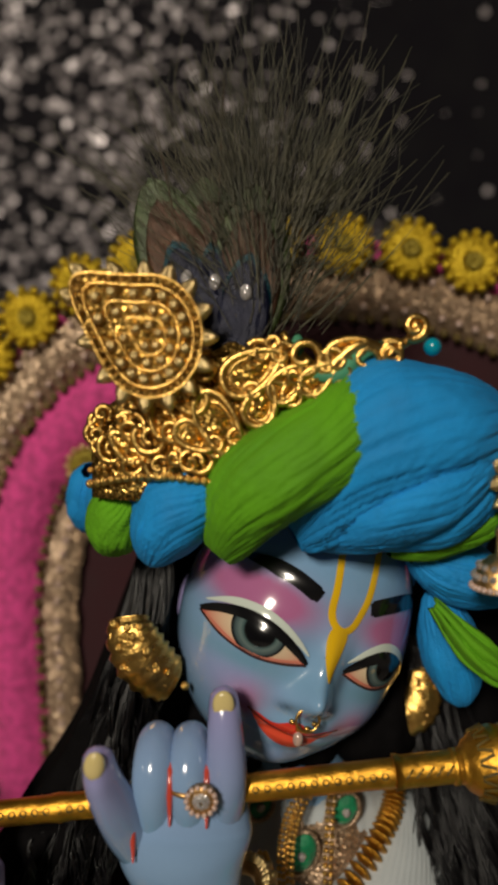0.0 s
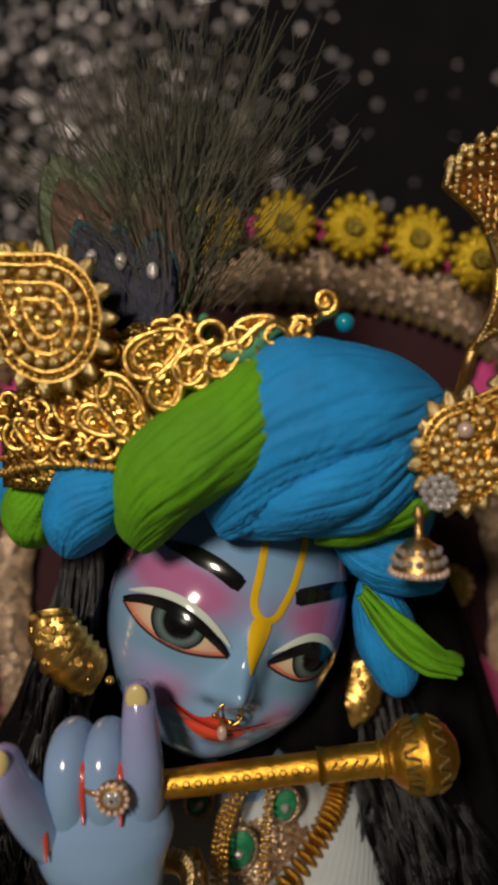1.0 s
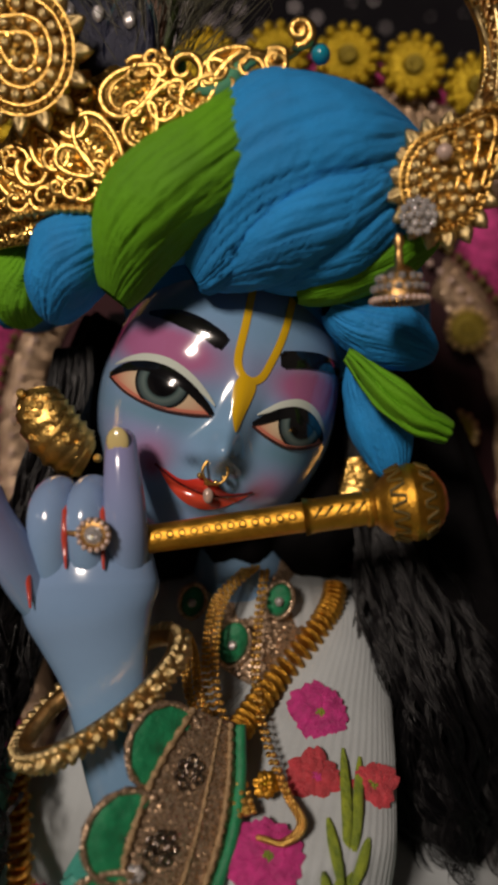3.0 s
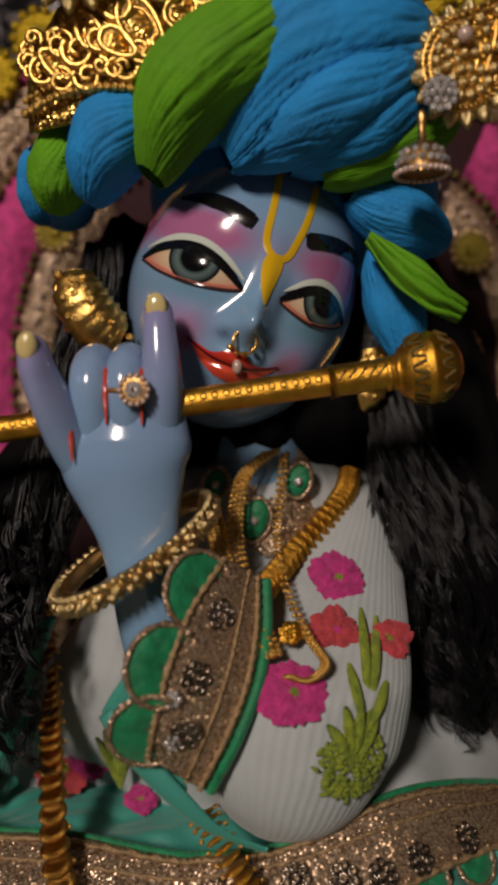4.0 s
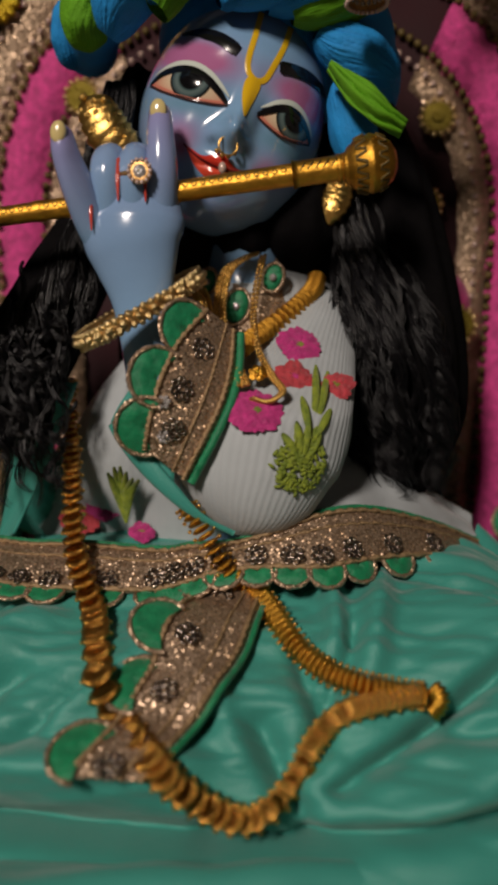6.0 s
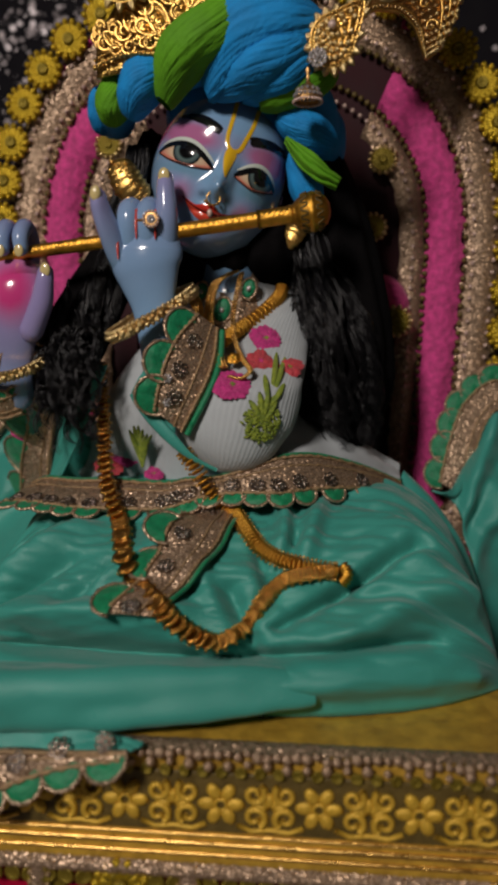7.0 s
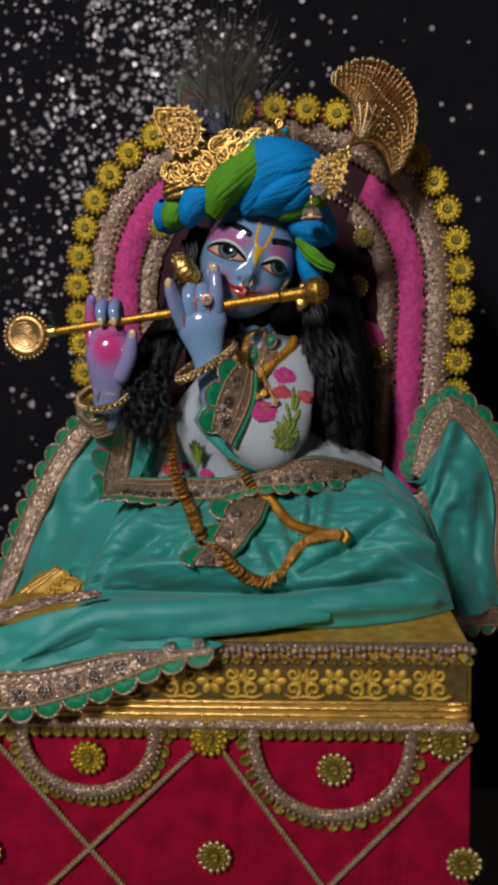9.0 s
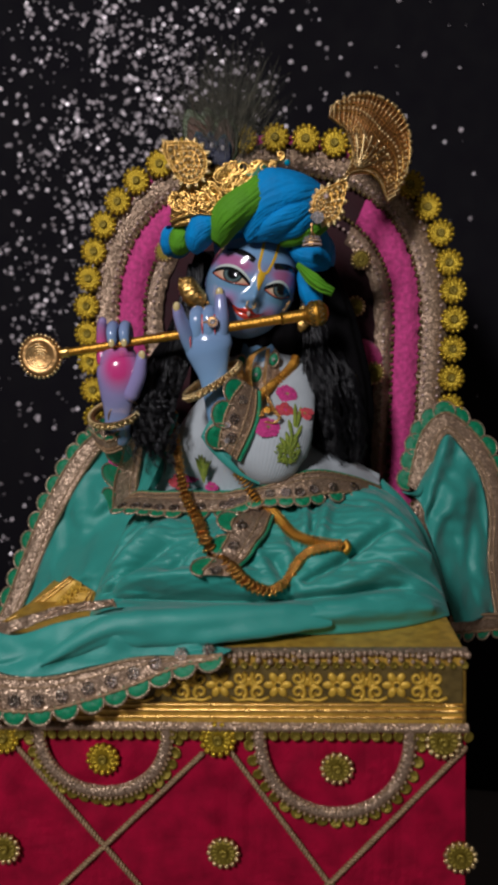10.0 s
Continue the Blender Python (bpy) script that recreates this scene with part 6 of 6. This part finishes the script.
P = [p if k < 25 else lift_out(p, 0.0038) for k, p in enumerate(P)]
for k in range(0, 110):
    p = P[k]
    d = (P[min(109, k + 1)] - P[max(0, k - 1)]).normalized()
    s = k / 109
    r = 0.0026 + 0.0024 * max(0.0, math.sin(math.pi * min(1, s * 1.25))) if s < 0.8 else 0.0034
    side = d.cross(V((0, -0.8, 0.6))).normalized()
    tilt = Matrix.Rotation(0.68 + 0.12 * math.sin(k * 1.7), 4, side) @ V((0, 0.8, -0.6)).to_track_quat("Y", "Z").to_matrix().to_4x4()
    if k % 2 == 0 or s > 0.82 or s < 0.32:
        placed("coin", GCOIN, p + V((0, -0.0008, 0.0006)), gar, r * 1.08, turn=tilt)
    if k % 2 == 0:
        for q in (-1, 1):
            placed("bead", GBEAD, p + side * (r * 1.05 * q), gar, 0.0009)
gb = gb[:3] + [lift_out(p, 0.0034) for p in spline(gb[3:], 8)]
chain_of(gar, gb, 52, 0.0042, M_AMBER, "rib", (0.24, 1.0, 0.85))
for k in range(0, 44, 1):
    p = spline(gb, 44)[k]
    for q in (-1, 1):
        d = (spline(gb, 44)[min(43, k + 1)] - spline(gb, 44)[max(0, k - 1)]).normalized()
        placed("bead", GBEAD, p + d.cross(V((0, -0.8, 0.6))).normalized() * 0.0042 * q, gar, 0.0008)
m = MB()
for k in range(7):
    a = -0.9 + 0.3 * k
    m.ball(V((0.086, 0.146, 0.5145)) + V((0.005 * math.cos(a), -0.001, 0.005 * math.sin(a))), 0.0034, 6, 4, (1, 0.5, 0.4), (V((math.cos(a), 0, math.sin(a))), YA, V((-math.sin(a), 0, math.cos(a)))))
part("end_flower", m, M_AMBER, gar, "gold flower end piece")
part("pendant", MB().ball((0.0485, 0.1325, 0.4950), 0.0050, 12, 8, (1, 0.7, 1)), M_AMBER, gar, "amber-gold ball pendant")

# ---- crown, brooches, fan and feathers ----
crown = thing("crown", (0.0, 0.205, 0.775), "gold filigree crown with leaves and scrolls", "crown")


def crown_y(x):
    return 0.2035 + 9.0 * max(0, -(x + 0.012)) ** 2 + 3.0 * max(0, x - 0.03) ** 2


def crown_leaf(x, z, ang, ln, wd, fill=True):
    c = V((x, crown_y(x) - 0.001, z))
    d, e = V((math.cos(ang), 0, math.sin(ang))), V((-math.sin(ang), 0, math.cos(ang)))
    pt = lambda t, q=1.0: c + d * (ln * q * math.cos(t)) + e * (wd * q * math.sin(t) * (1 - 0.35 * math.cos(t)))
    lf = part("leaf", MB().ring([pt(2 * math.pi * k / 44) + V((0, -0.0006, 0)) for k in range(44)], 0.0011, 8), M_GOLD, crown)
    part("inner_rim", MB().ring([pt(2 * math.pi * k / 40, 0.72) for k in range(40)], 0.0006, 6), M_GOLD, lf)
    rb = MB()
    for k in range(36):
        t = 2 * math.pi * k / 36
        rb.tube([pt(t, 0.76) + V((0, -0.0006, 0)), pt(t, 0.95) + V((0, -0.0011, 0))], 0.00034, 4)
    part("ribbing", rb, M_GOLD, lf)
    if fill:
        part("plate", MB().grid([[pt(2 * math.pi * k / 24, q) + V((0, 0.0006 - 0.0018 * (1 - q), 0)) for q in (0.02, 0.3, 0.6, 0.74)] for k in range(24)], close_u=True), M_GRAIN, lf, "granulated gold inlay")


def crown_scroll(x, z, r, turns, start, hand=1, thick=0.0014):
    c = V((x, crown_y(x), z))
    pts = [c + V((hand * r * (1 - 0.78 * k / 40) * math.cos(start + turns * 2 * math.pi * k / 40), -0.0006 - 0.002 * k / 40, r * (1 - 0.78 * k / 40) * math.sin(start + turns * 2 * math.pi * k / 40))) for k in range(41)]
    s = part("scroll", MB().tube(pts, lambda q: thick * (1 - 0.45 * q), 8), M_GOLD, crown)
    return s


rows = []
for i in range(50):
    x = -0.046 + 0.098 * i / 49
    top = 0.789 + 0.024 * math.sin(math.pi * min(1, max(0, (x + 0.05) / 0.10))) + 0.001 * math.sin(i * 1.3)
    rows.append([V((x, crown_y(x) + 0.003 + 0.0006 * wob(i, j, 0, 0.9), 0.768 + (top - 0.768) * j / 8)) for j in range(9)])
part("plate", MB().grid(rows), M_GRAIN, crown, "dark granulated gold backing plate", thick=0.0012)
crown_leaf(-0.0075, 0.7895, -1.05, 0.0112, 0.0048)
crown_leaf(0.0010, 0.8055, 0.55, 0.0090, 0.0052)
crown_leaf(0.0035, 0.7960, 1.1, 0.0060, 0.0040)
crown_leaf(-0.0170, 0.7985, 2.6, 0.0060, 0.0036)
crown_leaf(0.0105, 0.8020, 0.9, 0.0058, 0.0036)
for a in ((0.0150, 0.8095, 0.0065, 1.5, 2.6, 1, 0.0016), (0.0235, 0.8080, 0.0060, 1.3, 3.4, -1, 0.0014), (0.0125, 0.7985, 0.0042, 1.4, 0.4, 1, 0.0012), (0.0320, 0.8085, 0.0055, 1.2, 3.6, 1, 0.0013), (0.0455, 0.8180, 0.0036, 1.5, 4.2, 1, 0.0014), (-0.0210, 0.7890, 0.0050, 1.4, 1.0, -1, 0.0012), (-0.0270, 0.7865, 0.0052, 1.4, 2.4, 1, 0.0013), (-0.0330, 0.7890, 0.0050, 1.4, 0.6, -1, 0.0012), (-0.0385, 0.7830, 0.0046, 1.4, 2.0, 1, 0.0012), (-0.0245, 0.7790, 0.0042, 1.4, 3.0, 1, 0.0011), (-0.0330, 0.7790, 0.0040, 1.3, 1.4, -1, 0.0011), (-0.0160, 0.7800, 0.0036, 1.3, 0.2, 1, 0.001), (0.0390, 0.8110, 0.0034, 1.3, 0.8, -1, 0.001), (-0.0120, 0.8060, 0.0045, 1.3, 1.2, 1, 0.0012), (0.0070, 0.8130, 0.0036, 1.3, 2.2, -1, 0.001)):
    crown_scroll(*a)
for k in range(34):
    s = rnd.random()
    x = -0.045 + 0.090 * s
    top = 0.790 + 0.022 * math.sin(math.pi * min(1, max(0, (x + 0.05) / 0.10)))
    z = rnd.uniform(0.779, top - 0.001)
    if x > 0.0 and z < 0.796:
        z = rnd.uniform(0.798, 0.812)
    crown_scroll(x, z, rnd.uniform(0.0024, 0.0040), rnd.uniform(1.1, 1.5), rnd.uniform(0, 6.28), rnd.choice((1, -1)), rnd.uniform(0.0009, 0.0014))
for x, z, an in ((-0.024, 0.792, 2.0), (-0.034, 0.784, 2.5), (0.019, 0.8035, 0.7), (0.027, 0.811, 0.4), (-0.015, 0.787, -0.6)):
    crown_leaf(x, z, an, 0.0058, 0.0032)
part("felt_leaf", MB().tube(spline([(0.014, 0.2025, 0.806), (0.024, 0.2015, 0.804), (0.032, 0.2020, 0.811), (0.042, 0.2040, 0.8135)], 20), lambda s: 0.0022 * math.sin(math.pi * (0.1 + 0.85 * s)), 8, flat=0.4), M_PLASTICGREEN, crown, "green felt showing between the scrolls")
part("felt_leaf", MB().ball((0.0135, 0.2045, 0.8125), 0.0032, 8, 6, (0.6, 0.4, 1)), M_PLASTICGREEN, crown)
for k in range(24):
    s = k / 23
    x = -0.046 + 0.052 * s
    placed("bead", GBEAD, (x, crown_y(x) - 0.001, 0.7725 + 0.002 * math.sin(s * 5) + 0.004 * s), crown, 0.0014)
    placed("bead", GBEAD, (x, crown_y(x) - 0.0005, 0.7765 + 0.002 * math.sin(s * 5) + 0.004 * s), crown, 0.0010)
part("scroll", MB().tube(spline([(0.0215, 0.2025, 0.8055), (0.0295, 0.2020, 0.8125), (0.0375, 0.2035, 0.8120), (0.0430, 0.2050, 0.8135), (0.0465, 0.2055, 0.8165)], 30), lambda s: 0.0019 - 0.0006 * s, 8), M_GOLD, crown)
part("knob", MB().ball((0.0465, 0.2055, 0.8180), 0.0030, 12, 8), M_GOLD, crown)


def paisley(name, c, r, tail, spikes, label, seed):
    """A drop-shaped plate set with beads in rings, with cone points round its edge."""
    ob = thing(name, c - V((0, 0, r)), label, "brooch", "turban brooches")
    td = V(tail)
    ang = math.atan2(td.z, td.x)

    def pt(t, q=1.0, y=0.0):
        k = math.cos((t - ang))
        ext = max(0, k) ** 6 * td.length
        bend = V((-math.sin(ang), 0, math.cos(ang))) * (-0.35 * ext * seed)
        return c + V((math.cos(t) * r * 0.92 * q, y, math.sin(t) * r * 1.08 * q)) + (td.normalized() * ext + bend) * q
    n = 64
    pl = MB().grid([[pt(2 * math.pi * k / n, q, y) for q, y in ((0.01, 0.002), (1.0, 0.002), (1.03, 0.0), (1.0, -0.0015), (0.86, -0.0008), (0.7, -0.0022), (0.4, -0.0026), (0.01, -0.003))] for k in range(n)], close_u=True)
    part("plate", pl, M_GRAIN, ob)
    for q in (1.0, 0.84, 0.56, 0.3):
        part("rim", MB().ring([pt(2 * math.pi * k / n, q, -0.0024) for k in range(n)], 0.0006, 6), M_GOLD, ob)
    for q, cnt, br in ((0.93, 44, 0.0007), (0.70, 17, 0.00165), (0.43, 10, 0.0015), (0.18, 5, 0.0014)):
        for k in range(cnt):
            placed("bead", GBEAD if br < 0.001 else PBEAD, pt(2 * math.pi * (k + 0.3) / cnt, q, -0.0032), ob, br)
    for k in range(spikes):
        t = 2 * math.pi * k / spikes
        p, p2 = pt(t, 1.0, -0.0005), pt(t, 1.2, -0.0005)
        d = (p2 - p).normalized()
        placed("cone", CONE, p + d * 0.0005, ob, 0.0026, turn=d.to_track_quat("Z", "Y").to_matrix().to_4x4())
    return ob


PBEAD = MB().ball((0, 0, 0), 1.0, 10, 7).mesh("bead", M_PALEGOLD)
CONE = MB().lathe([(0.0005, -0.4), (0.9, -0.3), (1.0, 0.1), (0.85, 0.4), (0.9, 0.5), (0.6, 0.85), (0.62, 0.95), (0.3, 1.3), (0.0005, 1.6)], (0, 0, 0), (0, 0, 1), 10).mesh("cone", M_PALEGOLD)
paisley("paisley_brooch", V((-0.0262, 0.1985, 0.8140)), 0.0150, (-0.0100, 0, 0.0045), 15, "paisley-shaped amber-gold brooch set with gold beads", 1)
br2 = paisley("drop_brooch", V((0.0815, 0.2035, 0.7775)), 0.0122, (0.0090, 0, 0.0070), 17, "paisley-shaped gold brooch with a hanging bell pendant", -1)
part("rose_pearl", MB().ball((0.0812, 0.1985, 0.7840), 0.0022, 12, 8), M_PEARL, br2, "pale rose pearl")
m = MB()
SC = V((0.0742, 0.1975, 0.7680))
for g, (rr_, cnt) in enumerate(((0.0, 1), (0.0022, 6), (0.0040, 12))):
    for k in range(cnt):
        a = 2 * math.pi * k / cnt
        m.ball(SC + V((rr_ * math.cos(a), -0.0016 + 0.0006 * g, rr_ * math.sin(a))), 0.0012, 6, 4)
part("stone_flower", m, M_STONE, br2, "round cluster of clear stones", smooth=False)
SBEAD_ = MB().ball((0, 0, 0), 1.0, 6, 4).mesh("stone", M_STONE)
JC = V((0.0692, 0.1985, 0.7470))
bell_ = part("bell", MB().lathe([(0.0072, -0.0008), (0.0070, 0.0006), (0.0064, 0.0030), (0.0050, 0.0062), (0.0030, 0.0082), (0.0012, 0.0090), (0.0010, 0.0135), (0.0016, 0.0150), (0.0008, 0.0170)], JC, (0, 0, 1), 24), M_COPPER, br2, "small gold bell pendant")
for h, r, cnt, mt in ((0.0, 0.0072, 26, "p"), (0.0030, 0.0066, 18, "s"), (0.0056, 0.0054, 12, "s")):
    for k in range(cnt):
        a = 2 * math.pi * k / cnt
        placed("pearl" if mt == "p" else "stone", BEAD if mt == "p" else SBEAD_, JC + V((r * math.cos(a), r * math.sin(a), h)), bell_, 0.0009 if mt == "p" else 0.0011)

fan = thing("fan_crest", (0.118, 0.262, 0.795), "gold bead-set openwork fan crest", "crest")
def fan_point(x, z):
    return V((x, 0.2617 + 0.5 * (x - 0.1224), z + 0.135 * (x - 0.1224)))


inner_c = spline([fan_point(*p) for p in ((0.0864, 0.8620), (0.0984, 0.8520), (0.1049, 0.8390), (0.1049, 0.8257), (0.1005, 0.8157), (0.0959, 0.8100), (0.1049, 0.8145), (0.1184, 0.8142), (0.1284, 0.8072), (0.1334, 0.7970), (0.1364, 0.7890))], 60)
outer_c = spline([fan_point(*p) for p in ((0.0880, 0.8680), (0.0980, 0.8745), (0.1099, 0.8780), (0.1210, 0.8780), (0.1314, 0.8745), (0.1420, 0.8680), (0.1499, 0.8590), (0.1555, 0.8475), (0.1574, 0.8350), (0.1560, 0.8200), (0.1505, 0.8045), (0.1424, 0.7920))], 60)
part("rim", MB().ring(inner_c + outer_c[::-1], 0.0011, 8), M_GOLD, fan)
for q in (0.0, 0.10, 0.62, 0.80, 1.0):
    part("wire", MB().tube([inner_c[k].lerp(outer_c[k], q) + V((0, -0.0008, 0)) for k in range(60)], 0.0007, 6), M_GOLD, fan)
for k in range(2, 58, 2):
    part("spoke", MB().tube([inner_c[k].lerp(outer_c[k], q / 6) + V((0, -0.0004, 0)) for q in range(7)], 0.0006, 5), M_COPPER, fan)
part("mesh_plate", MB().grid([[inner_c[k].lerp(outer_c[k], 0.16 + 0.84 * j / 8) + V((0, 0.0012, 0)) for j in range(9)] for k in range(60)]), M_COPPER, fan, "gold backing under the beads", thick=0.0008)
part("base_plate", MB().grid([[inner_c[k].lerp(outer_c[k], 0.16 * j / 3) for j in range(4)] for k in range(60)]), M_COPPER, fan, thick=0.0008)
for q, br, stp in ((0.05, 0.0008, 1), (0.71, 0.0015, 2), (0.90, 0.0015, 2), (1.02, 0.0016, 2), (0.5, 0.0011, 2), (0.22, 0.0010, 2), (0.36, 0.0009, 2)):
    for k in range(0, 60, stp):
        placed("bead", PBEAD, inner_c[k].lerp(outer_c[k], q) + V((0, -0.0016, 0)), fan, br)
for k in range(8, 56, 6):
    c = inner_c[k].lerp(outer_c[k], 0.35) + V((0, -0.001, 0))
    part("curl", MB().tube([c + V((0.004 * (1 - q / 20) * math.cos(q * 0.45 + k), -0.0005, 0.004 * (1 - q / 20) * math.sin(q * 0.45 + k))) for q in range(17)], 0.0006, 5), M_GOLD, fan)
for k in range(0, 58, 3):
    d = (outer_c[k] - inner_c[k]).normalized()
    placed("cone", CONE, outer_c[k] + d * 0.001, fan, 0.0021, turn=d.to_track_quat("Z", "Y").to_matrix().to_4x4())
heart = fan_point(0.1090, 0.8175)
for k in range(7):
    a = math.radians(20 + 14 * k)
    p = heart + fan_point(0.1224 + 0.030 * math.cos(a), 0.030 * math.sin(a)) - fan_point(0.1224, 0)
    part("spray", MB().tube(spline([heart, heart.lerp(p, 0.55) + V((0.0012, -0.0022, 0)), p + V((0, -0.0018, 0))], 12), lambda q: 0.0006 + 0.0009 * q ** 4, 6), M_PALEGOLD, fan)
part("stem", MB().tube([(0.0975, 0.2510, 0.8080), (0.0935, 0.2450, 0.7990), (0.0880, 0.2350, 0.7880)], 0.0022, 8), M_COPPER, fan)

plume = thing("peacock_plume", (0.0, 0.213, 0.80), "spray of three peacock feathers with dark blue eyes", "feather")
ROOT = V((0.004, 0.2145, 0.800))


def feather(tip, eye_c, seed):
    fo = part("quill", MB().tube(spline([ROOT, V(eye_c) + V((0.001, 0.001, -0.008)), V(eye_c), V(tip)], 20), lambda s: 0.0007 * (1.1 - s), 6), M_FEATHBROWN, plume, "dark quill")
    d = (V(tip) - ROOT).normalized()
    e = V((d.z, 0, -d.x))
    for nm, mt, a, b, w, y in (("green_vane", M_FEATHGREEN, -0.018, 0.032, 0.0125, 0.0016), ("bronze_vane", M_FEATHBROWN, -0.018, 0.025, 0.0098, 0.0008), ("teal_eye", M_FEATHTEAL, -0.020, 0.0120, 0.0080, 0.0), ("blue_eye", M_FEATHBLUE, -0.020, 0.0095, 0.0074, -0.0008)):
        rows = []
        for i in range(25):
            s = i / 24
            ww = w * math.sin(math.pi * (0.06 + 0.94 * s) ** 1.0) ** 0.6
            rows.append([V(eye_c) + d * (a + (b - a) * s) + e * (ww * q) + V((0, y + 0.0005 * math.sin(q * 20 + s * 3) + 0.001 * q * q, 0)) for q in [-1 + t / 7 for t in range(15)]])
        part(nm, MB().grid(rows), mt, fo, thick=0.0003)
    part("gem", MB().ball(V(eye_c) + V((0, -0.0016, 0)), 0.0024, 10, 6, (0.75, 0.4, 1.0)), M_STONE, fo, "clear glued gem")


feather((-0.030, 0.222, 0.886), (-0.0180, 0.2145, 0.8320), 1)
feather((-0.008, 0.224, 0.892), (-0.0100, 0.2150, 0.8310), 2)
feather((0.012, 0.222, 0.888), (-0.0010, 0.2135, 0.8280), 3)
bb = MB()
for k in range(720):
    a = rnd.gauss(0, 0.42)
    a = max(-1.05, min(0.78, a - 0.06))
    L = rnd.uniform(0.028, 0.064) * (1 - 0.12 * abs(a))
    start = ROOT + V((0.026 * math.sin(a) * rnd.uniform(0.5, 1.1), rnd.uniform(-0.004, 0.012), rnd.uniform(0.016, 0.055)))
    tip = start + V((L * math.sin(a * 1.05), rnd.uniform(-0.004, 0.010), L * math.cos(a)))
    bend = V((rnd.gauss(0, 0.0045), 0, rnd.gauss(0, 0.003)))
    P = spline([start, start.lerp(tip, 0.5) + bend, tip], 8)
    bb.tube(P, lambda s: 0.00017 * (1.0 - 0.5 * s), 3, caps=False)
part("barb_spray", bb, M_FEATHER, plume, "fine loose bronze barbs", kind="stuff")
